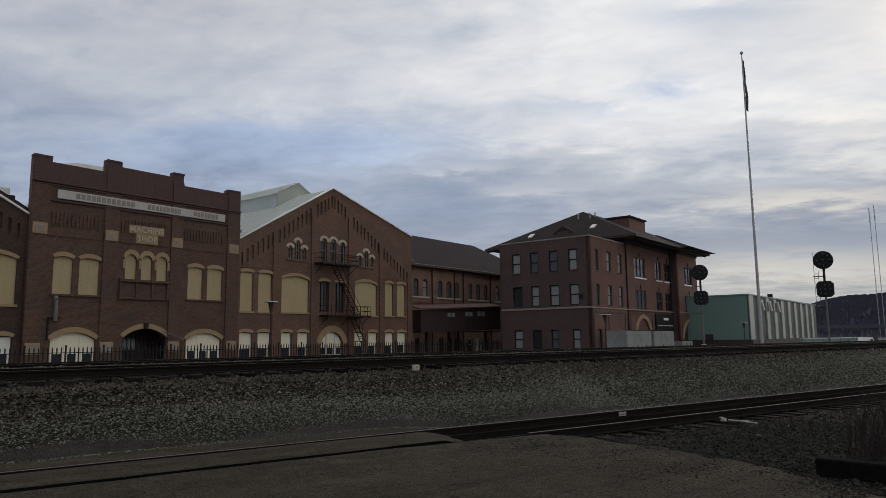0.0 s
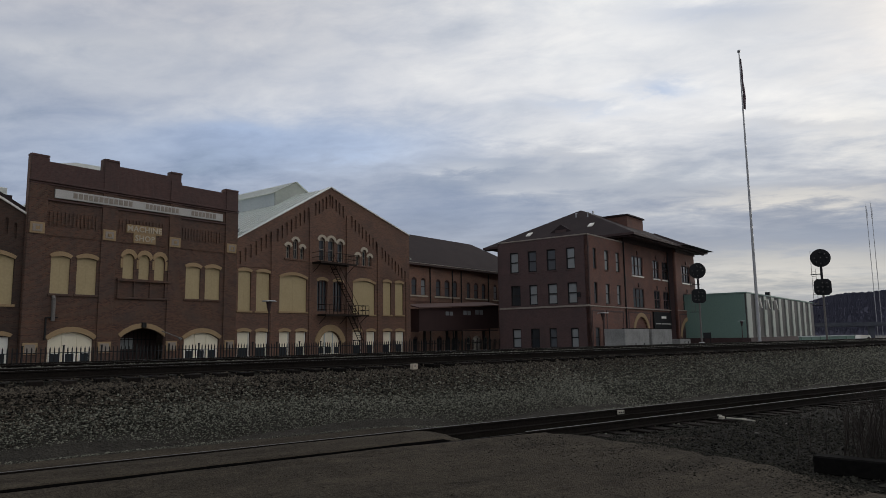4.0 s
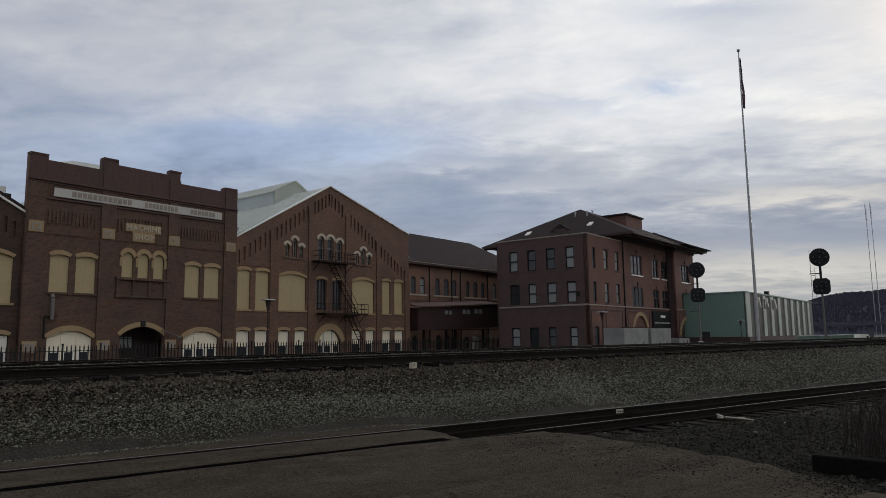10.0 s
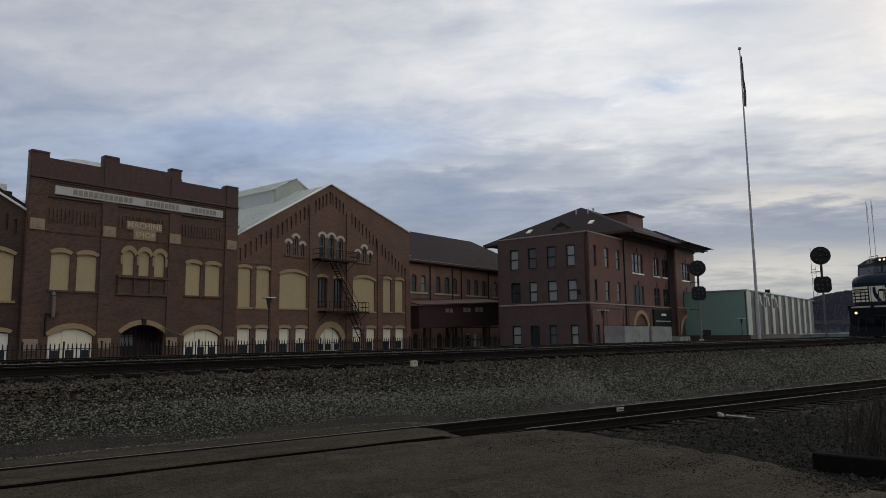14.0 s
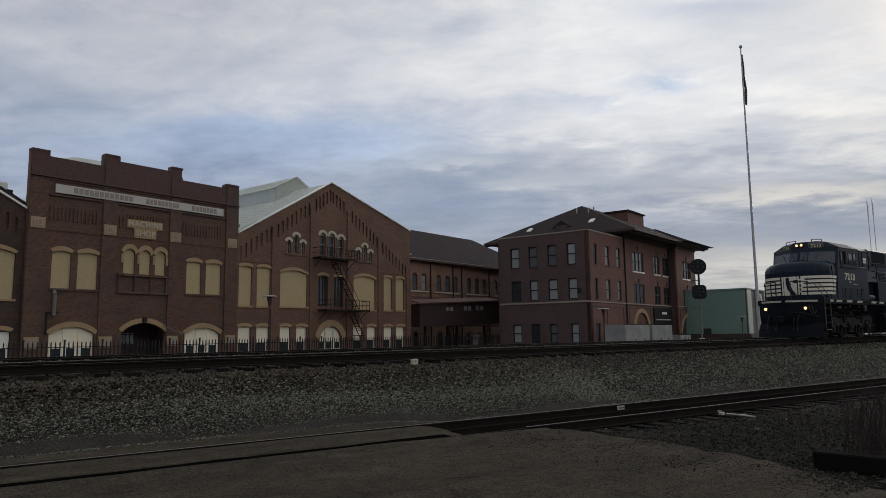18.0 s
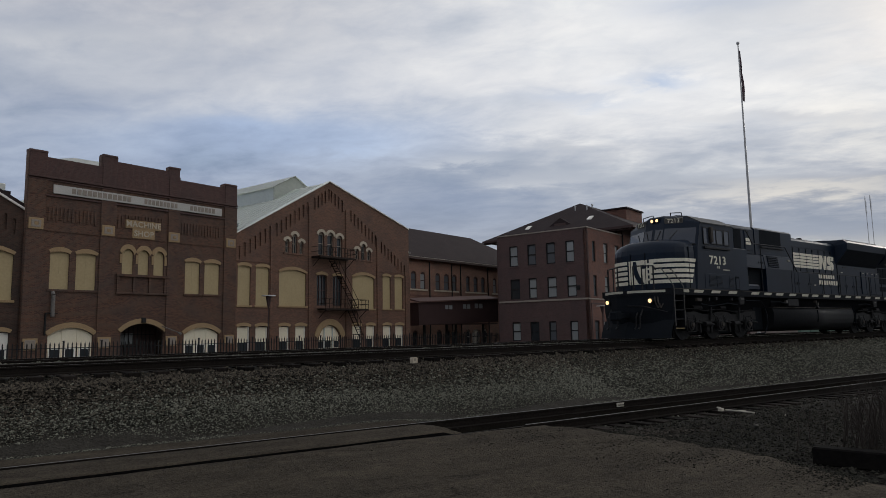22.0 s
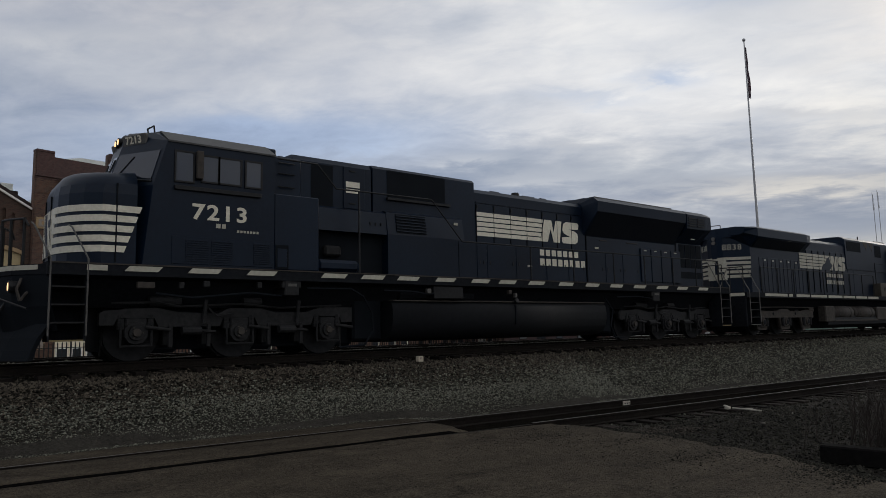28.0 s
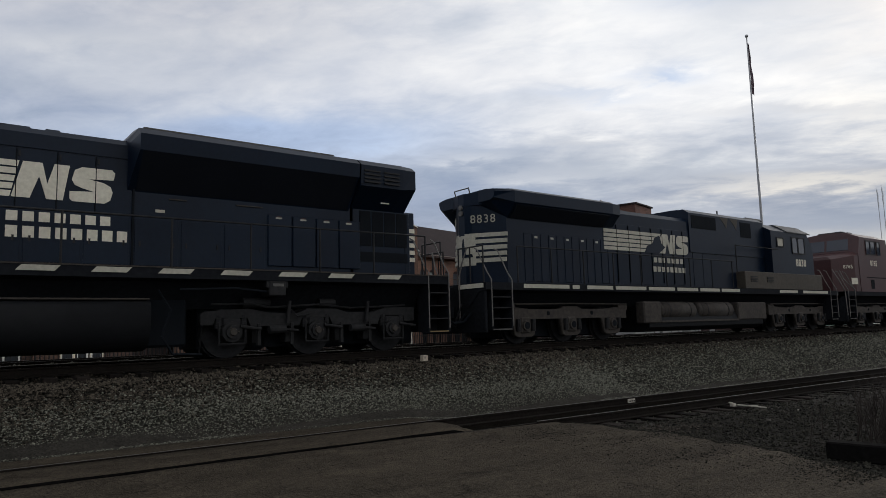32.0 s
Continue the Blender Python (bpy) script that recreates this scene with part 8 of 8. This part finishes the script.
TRAIN.append((third, 46.60))

# ---- loose and small things along the line ----


def iron_fence():
    t = thing("iron_fence", on_front(-4.0, 46.6, -1.6), "black iron picket fence along the factory street", "fence")
    L = 62.0
    for z in (0.25, 1.42):
        part("fence_rail", boxes((0, L, -0.02, 0.02, z, z + 0.05)), "dark_metal", t)
    bm = boxes((-0.032, 0.032, -0.025, 0.025, 0.08, 1.70))
    rod(bm, (0, 0, 1.70), (0, 0, 1.84), 0.044, 0.0, n=4)
    me = bpy.data.meshes.new("picket")
    bm.to_mesh(me), bm.free()
    me.materials.append(M["dark_metal"])
    for i in range(int(L / 0.27)):
        if i % 9:
            part("picket", me, None, t, m=pose(i * 0.27, 0, 0))
    bm = boxes((-0.045, 0.045, -0.045, 0.045, 0, 1.86), (-0.06, 0.06, -0.06, 0.06, 1.86, 1.92), bevel=0.006)
    me = bpy.data.meshes.new("fence_post")
    bm.to_mesh(me), bm.free()
    me.materials.append(M["dark_metal"])
    for i in range(0, int(L / 0.27) + 1, 9):
        part("fence_post", me, None, t, m=pose(i * 0.27, 0, 0))


iron_fence()


def street_lamp(m, h, w, label):
    t = thing("street_lamp", m, label, "street lamp", group="street lamps")
    bm = bmesh.new()
    rod(bm, (0, 0, 0), (0, 0, h - 0.35), 0.075, 0.055, n=10)
    part("post", bm, "dark_wood", t)
    bm = bmesh.new()
    rod(bm, (0, 0, h - 1.0), (0, 0, h - 0.08), 0.08, 0.25, n=14)
    part("lamp_bowl", bm, "dark_wood", t)
    bm = bmesh.new()
    rod(bm, (0, 0, h - 0.08), (0, 0, h), w, w * 0.9, n=16)
    part("lamp_hat", bm, "pole", t, "flat grey lamp hat")
    part("lamp_base", boxes((-0.14, 0.14, -0.14, 0.14, 0, 0.25), bevel=0.03), "dark_metal", t)
    return t


lamp = street_lamp(on_front(17.3, 47.0), 5.35, 0.62, "dark street lamp with a flat mushroom hat by the fence")
copy_thing(lamp, on_front(46.8, 30.6, -1.5) @ Matrix.Diagonal((1, 1, 0.80, 1)))["label"] = "street lamp with a flat hat before the office"
copy_thing(lamp, Matrix.Translation((77.4, 41.4, -1.6)) @ Matrix.Diagonal((0.7, 0.7, 0.66, 1)))["label"] = "small street lamp beside the green works"


def concrete_bin(m, length, height):
    t = thing("concrete_bin", m, "pale grey concrete bin wall beside the office", "concrete block", group="concrete bins")
    part("panel", boxes((0, length, -0.15, 0.15, 0, height), bevel=0.03), "concrete", t)
    part("panel", boxes((0, 0.3, 0.15, 2.2, 0, height), bevel=0.03), "concrete", t)
    part("panel", boxes((length - 0.3, length, 0.15, 2.2, 0, height), bevel=0.03), "concrete", t)
    for x in (length * 0.4, length * 0.75):
        part("lifting_slot", boxes((x, x + 0.22, -0.17, -0.13, 0.75, 1.15), bevel=0.03), "grille", t)
    part("top_edge", boxes((0.02, length - 0.02, -0.17, 0.17, height, height + 0.06)), "rail_side", t)
    return t


concrete_bin(on_front(50.4, 30.0, -1.6), 6.7, 2.72)
concrete_bin(on_front(58.0, 30.0, -1.6), 6.4, 2.70)
concrete_bin(on_front(67.2, 30.0, -1.6), 3.9, 1.45)

M["faded_wood"] = surface("faded_wood", (0.10, 0.09, 0.075), (0.20, 0.18, 0.15), grain=20, patch=3)
# small things on the ballast
marker = thing("rail_marker", pose(9.75, 13.55, -0.27, 0, 0, 8), "small white weathered marker block by the rail", "marker")
part("block", boxes((0, 0.17, -0.06, 0.06, 0.0, 0.14), bevel=0.015), "pale_stone", marker)
part("face_mark", boxes((0.04, 0.09, -0.064, -0.058, 0.06, 0.12)), "letter", marker)

derail = thing("derail", NEAR_M @ pose(14.42, -1.02, -0.19) @ Matrix.Scale(0.72, 4), "pale worn metal derail with its throw bar", "derail")
part("shoe", boxes((0.0, 0.16, -0.06, 0.08, 0.0, 0.10), (0.03, 0.1, 0.0, 0.14, 0.10, 0.14), bevel=0.02), "derail_paint", derail)
part("throw_bar", rods(0.022, ((0.15, -0.1, 0.06), (0.30, -0.95, 0.03)), n=6), "derail_paint", derail)
part("throw_bar", rods(0.014, ((0.25, -0.3, 0.04), (0.42, -0.6, 0.05)), n=6), "derail_paint", derail)
M_joint = thing("joint_bar", NEAR_M @ pose(13.05, 0.705, -0.12), "pale rail joint plate with bolts", "joint bar")
part("plate", boxes((0, 0.24, -0.012, 0.012, 0, 0.09), bevel=0.006), "derail_paint", M_joint)
for x in (0.05, 0.12, 0.19):
    part("bolt", rods(0.012, ((x, -0.012, 0.045), (x, -0.035, 0.045)), n=6), "rail_side", M_joint)

scrap = thing("metal_scrap", pose(18.75, 12.05, ground_height(18.75, 12.05) + 0.03, 0, 0, -12) @ Matrix.Scale(0.6, 4), "pale bent metal scrap lying on the ballast", "scrap")
part("strip", tube(bmesh.new(), [(-0.02, 0.12, 0.03), (0.0, 0.0, 0.05), (0.25, -0.1, 0.03), (0.62, -0.15, 0.02)], 0.022, 5), "faded_wood", scrap)
for x, y, r in ((12.8, 6.7, 70), (14.6, 7.0, 20), (10.2, 4.15, 100)):
    litter = thing("splinter", pose(x, y, ground_height(x, y) + 0.03, 0, 0, r), "pale splinter of wood on the cinders", "debris", group="loose splinters")
    part("splinter_body", boxes((-0.06, 0.06, -0.012, 0.014, -0.01, 0.02), bevel=0.006), "faded_wood", litter)

timber = thing("old_tie", pose(10.05, 4.45, -1.42, 0, 0, -82), "old dark creosoted timber lying beside the road", "timber")
part("beam", boxes((0, 2.5, -0.13, 0.13, 0, 0.24), bevel=0.02), "timber_and_groove_shade", timber)


def twiggy_shrub(m, seed, n, spread, height, label):
    """A dense leafless shrub of thin forked stems."""
    rng = random.Random(seed)
    t = thing("bare_shrub", m, label, "shrub", group="bare shrubs")
    verts, faces = [], []

    def stick(a, b, r):
        d = (b - a).normalized()
        s = d.orthogonal().normalized()
        u = d.cross(s)
        k = len(verts)
        for p, rr in ((a, r), (b, r * 0.5)):
            for q in range(3):
                c, sn = math.cos(q * 2.094), math.sin(q * 2.094)
                verts.append(tuple(p + (s * c + u * sn) * rr))
        for q in range(3):
            faces.append((k + q, k + (q + 1) % 3, k + 3 + (q + 1) % 3, k + 3 + q))

    def grow(p, d, length, r, depth):
        b = p + d * length
        stick(p, b, r)
        if depth:
            for _ in range(rng.choice((2, 2, 3))):
                nd = (d + Vector((rng.uniform(-0.45, 0.45), rng.uniform(-0.45, 0.45), rng.uniform(-0.1, 0.35)))).normalized()
                grow(p + d * length * rng.uniform(0.55, 1.0), nd, length * rng.uniform(0.5, 0.8), r * 0.6, depth - 1)
    for _ in range(n):
        p = Vector((rng.gauss(0, spread * 0.5), rng.gauss(0, spread * 0.5), 0))
        d = Vector((rng.uniform(-0.25, 0.25), rng.uniform(-0.25, 0.25), 1)).normalized()
        grow(p, d, height * rng.uniform(0.35, 0.6), 0.009, 3)
    me = bpy.data.meshes.new("stem_mass")
    me.from_pydata(verts, [], faces)
    tagged(part("brush", me, "twig", t), kind="stuff")


twiggy_shrub(pose(11.75, 4.0, -1.42), 3, 70, 0.8, 0.80, "dense leafless brown shrub on the gravel")
twiggy_shrub(pose(12.9, 4.35, -1.42), 4, 60, 0.8, 0.95, "leafless brown brush beside the old timber")
twiggy_shrub(pose(10.9, 3.65, -1.42), 6, 46, 0.6, 0.62, "low leafless brush at the road edge")

# weeds near the siding
rng = random.Random(21)
for i in range(9):
    x = 18 + rng.uniform(0, 9)
    twiggy_shrub(pose(x, near_y(x) + 1.9 + rng.uniform(0, 1.0), ground_height(x, near_y(x) + 2.2) - 0.05), 40 + i, 4, 0.15, 0.35, "small dry weed on the ballast bank")


def ballast():
    """Loose stones over the bank and around the siding."""
    rng = np.random.default_rng(8)
    spots, sizes = [], []

    def add(n, x0, x1, fy, s0, s1, power=1.0):
        k = rng.uniform(0, 1, n) ** power
        for kx, s in zip(k, rng.uniform(s0, s1, n)):
            x = x0 + (x1 - x0) * kx
            y0, y1 = fy(x)
            y = rng.uniform(y0, y1)
            spots.append((x, y, ground_height(x, y) + 0.01)), sizes.append(s)
    fine_from = len(spots)
    for _ in range(24000):
        x, u = rng.uniform(-2.5, 15), rng.uniform(0, 1) ** 0.55
        y = near_y(x) + 0.95 + 2.0 * u
        spots.append((x, y, ground_height(x, y) + 0.006)), sizes.append((0.010 + 0.034 * u) * rng.uniform(0.6, 1.3))
    fine_to = len(spots)
    for _ in range(36000):
        x, u = rng.uniform(-2.5, 15), rng.uniform(0, 1) ** 0.75
        y0 = near_y(x) + 1.7
        y = y0 + (13.95 - y0) * u
        spots.append((x, y, ground_height(x, y) + 0.01)), sizes.append((0.026 + 0.050 * u) * rng.uniform(0.6, 1.25))
    add(3000, -2.5, 30, lambda x: (13.7, 14.3), 0.03, 0.065)
    add(42000, 13.5, 40, lambda x: (near_y(x) + 1.0, 13.95), 0.026, 0.070, 1.35)
    add(9000, 8.2, 16, lambda x: (3.2, near_y(x) - 1.0), 0.02, 0.07, 1.2)
    add(2500, 8.5, 24, lambda x: (near_y(x) - 1.5, near_y(x) + 1.3), 0.025, 0.06)
    add(3500, -3, 45, lambda x: (13.9, 16.0), 0.045, 0.09)
    add(4500, -4, 70, lambda x: (16.45, 18.2), 0.03, 0.065)
    add(6000, 32, 75, lambda x: (max(4.0, near_y(x) - 2), 13.9), 0.06, 0.13)
    add(2500, 14, 30, lambda x: (3.5, near_y(x) - 1.0), 0.04, 0.11)
    cut = [i for i, p in enumerate(spots) if p[1] < near_y(p[0]) - 0.9]
    toe = list(range(fine_from, fine_to))
    scatter_stones("toe_gravel", [spots[i] for i in toe], [sizes[i] for i in toe], "fine pale dusty gravel at the foot of the bank", "pale_ballast")
    for _ in range(5200):
        ly = rng.uniform(-6.6, -1.2)
        back = rng.exponential(0.55)
        p = NEAR_M @ Vector((road_end(ly) + 0.25 - back, ly, -0.012 - 0.05 * max(0.0, 0.25 - back)))
        cut.append(len(spots)), spots.append(tuple(p)), sizes.append(rng.uniform(0.008, 0.034))
    keep = set(cut) | set(toe)
    scatter_stones("cinder_stones", [spots[i] for i in cut], [sizes[i] for i in cut], "dark cinder gravel beside the road", "cinder")
    spots, sizes = [p for i, p in enumerate(spots) if i not in keep], [z for i, z in enumerate(sizes) if i not in keep]
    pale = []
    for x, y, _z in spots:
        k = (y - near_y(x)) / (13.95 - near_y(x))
        # more dark stones below x = 4 paint in the shading of the left corner
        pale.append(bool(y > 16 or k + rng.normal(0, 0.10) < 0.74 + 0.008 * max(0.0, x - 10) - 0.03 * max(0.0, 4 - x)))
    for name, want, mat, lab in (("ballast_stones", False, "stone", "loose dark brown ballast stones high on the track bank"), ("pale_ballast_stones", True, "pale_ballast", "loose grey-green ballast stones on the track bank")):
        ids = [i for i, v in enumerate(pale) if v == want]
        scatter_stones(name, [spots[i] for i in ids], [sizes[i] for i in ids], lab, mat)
    spots, sizes = [], []
    nm = NEAR_M
    for _ in range(1100):
        ly = rng.uniform(-6.2, -1.0)
        p = nm @ Vector((road_end(ly) - abs(rng.normal(0, 1.5)), ly, -0.006))
        spots.append(tuple(p)), sizes.append(rng.uniform(0.006, 0.018))
    for _ in range(600):
        p = nm @ Vector((rng.uniform(-3, 8), rng.uniform(-6.2, -0.9), 0.0))
        spots.append(tuple(p + Vector((0, 0, -0.006)))), sizes.append(rng.uniform(0.008, 0.022))
    for _ in range(4200):
        ly = rng.uniform(-6.2, -0.9)
        out = rng.normal(0.15, 0.42)
        p = nm @ Vector((road_end(ly) + out, ly, -0.03 - 0.18 * min(1.0, max(0.0, out / 0.6))))
        spots.append(tuple(p)), sizes.append(rng.uniform(0.015, 0.05))
    for _ in range(1300):
        q = rng.normal(0, 1, 2)
        x = 10.2 + 0.75 * q[0]
        y = near_y(x) - 1.75 - 0.12 * (x - 9) + 0.28 * q[1]
        spots.append((x, y, -1.40)), sizes.append(rng.uniform(0.02, 0.055))
    # rough patches where the surface has broken up
    for cx, cy, sx, sy, n in ((4.2, -1.9, 1.1, 0.25, 700), (6.4, -2.3, 0.9, 0.35, 800), (7.6, -4.1, 0.7, 0.5, 700), (2.2, -3.2, 0.9, 0.25, 350), (5.2, -5.2, 1.2, 0.3, 500), (0.5, -1.6, 1.2, 0.2, 350)):
        for _ in range(n):
            p = nm @ Vector((rng.normal(cx, sx), min(-0.95, rng.normal(cy, sy)), -0.008))
            spots.append(tuple(p)), sizes.append(rng.uniform(0.006, 0.02))
    scatter_stones("road_grit", spots, sizes, "small loose grit on the worn road", "grit")


ballast()

# ---- at the end of the line ----
rail_wall = thing("low_fence_wall", pose(55.5, 25.0, -1.6, 0, 0, 1), "long low green metal barrier beyond the tracks", "barrier")
part("panel", boxes((0, 11.0, 0, 0.1, 0.0, 1.72), bevel=0.02), "green_metal", rail_wall)
part("cap", boxes((0, 11.0, -0.06, 0.16, 1.72, 1.80)), "grey_siding", rail_wall)
for i in range(7):
    part("rib", boxes((0.2 + i * 1.75, 0.3 + i * 1.75, -0.04, 0.0, 0.0, 1.72)), "green_metal", rail_wall)


def parked_van(m):
    t = thing("parked_van", m, "small white parked van beyond the tracks", "van")
    side = [(0, 0.35), (4.6, 0.35), (4.6, 1.0), (4.2, 1.15), (3.5, 1.75), (0.1, 1.8), (0, 1.2)]
    part("body", sheet([side], -0.85, 0.85), "white_paint", t)
    part("side_window", boxes((2.4, 3.35, -0.87, -0.855, 1.15, 1.6)), "glass", t)
    for x in (0.9, 3.7):
        for y in (-0.86, 0.66):
            bm = bmesh.new()
            rod(bm, (x, y, 0.32), (x, y + 0.2, 0.32), 0.32, n=16)
            part("wheel", bm, "grille", t)


parked_van(pose(67.5, 26.0, -1.6, 0, 0, 8))


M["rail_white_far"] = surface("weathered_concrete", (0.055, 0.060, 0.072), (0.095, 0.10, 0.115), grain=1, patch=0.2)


def overpass():
    t = thing("road_overpass", pose(210, 86, -1.6, 0, 0, -68), "pale grey road overpass under the wooded hill", "bridge")
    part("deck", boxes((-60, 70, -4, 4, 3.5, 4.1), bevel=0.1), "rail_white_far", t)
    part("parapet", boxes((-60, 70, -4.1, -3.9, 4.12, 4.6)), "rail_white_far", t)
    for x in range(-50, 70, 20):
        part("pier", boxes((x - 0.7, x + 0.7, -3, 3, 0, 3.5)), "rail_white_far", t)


overpass()


def aerial(m, h, label):
    t = thing("radio_mast", m, label, "radio mast", group="radio masts")
    part("mast", rods(0.03, ((-0.09, 0, 0), (-0.06, 0, h)), ((0.09, 0, 0), (0.06, 0, h)), ((0, 0.14, 0), (0, 0.08, h)), n=4), "pole", t)
    part("cross_bar", rods(0.035, ((-0.55, 0, h - 4.6), (0.55, 0, h - 4.6)), ((-0.5, 0, h - 4.6), (-0.5, 0, h + 0.6)), ((0.5, 0, h - 4.6), (0.5, 0, h - 1)), n=4), "pole", t)
    return t


aerial(pose(220, 77.3, -1.6), 38.6, "thin grey lattice radio mast in the distance")
aerial(pose(221.2, 76.4, -1.6), 39.3, "taller thin radio mast in the distance")


def site_sign(m):
    t = thing("site_sign", m, "small dark notice board on posts", "notice board")
    part("board", boxes((0, 0.75, 0, 0.05, 1.6, 2.2), bevel=0.01), "dark_metal", t)
    for x in (0.08, 0.62):
        part("post", boxes((x, x + 0.05, 0.05, 0.1, 0, 2.2)), "dark_metal", t)


site_sign(pose(64.4, 38.6, -1.6, 0, 0, -60))


def motions():
    """The train rolls past, and its wheels turn."""
    steps = [0.5 * i for i in range(65)]
    for ob, off in TRAIN:
        walk(ob, [(t, pose(train_at(t) + off, MAIN_Y, 0)) for t in steps])
    fine = [0.2 * i for i in range(161)]
    for ob, x, z, r in WHEELS:
        walk(ob, [(t, pose(x, 0, z) @ Matrix.Rotation((train_at(t) - train_at(0)) / r, 4, "Y")) for t in fine])


motions()
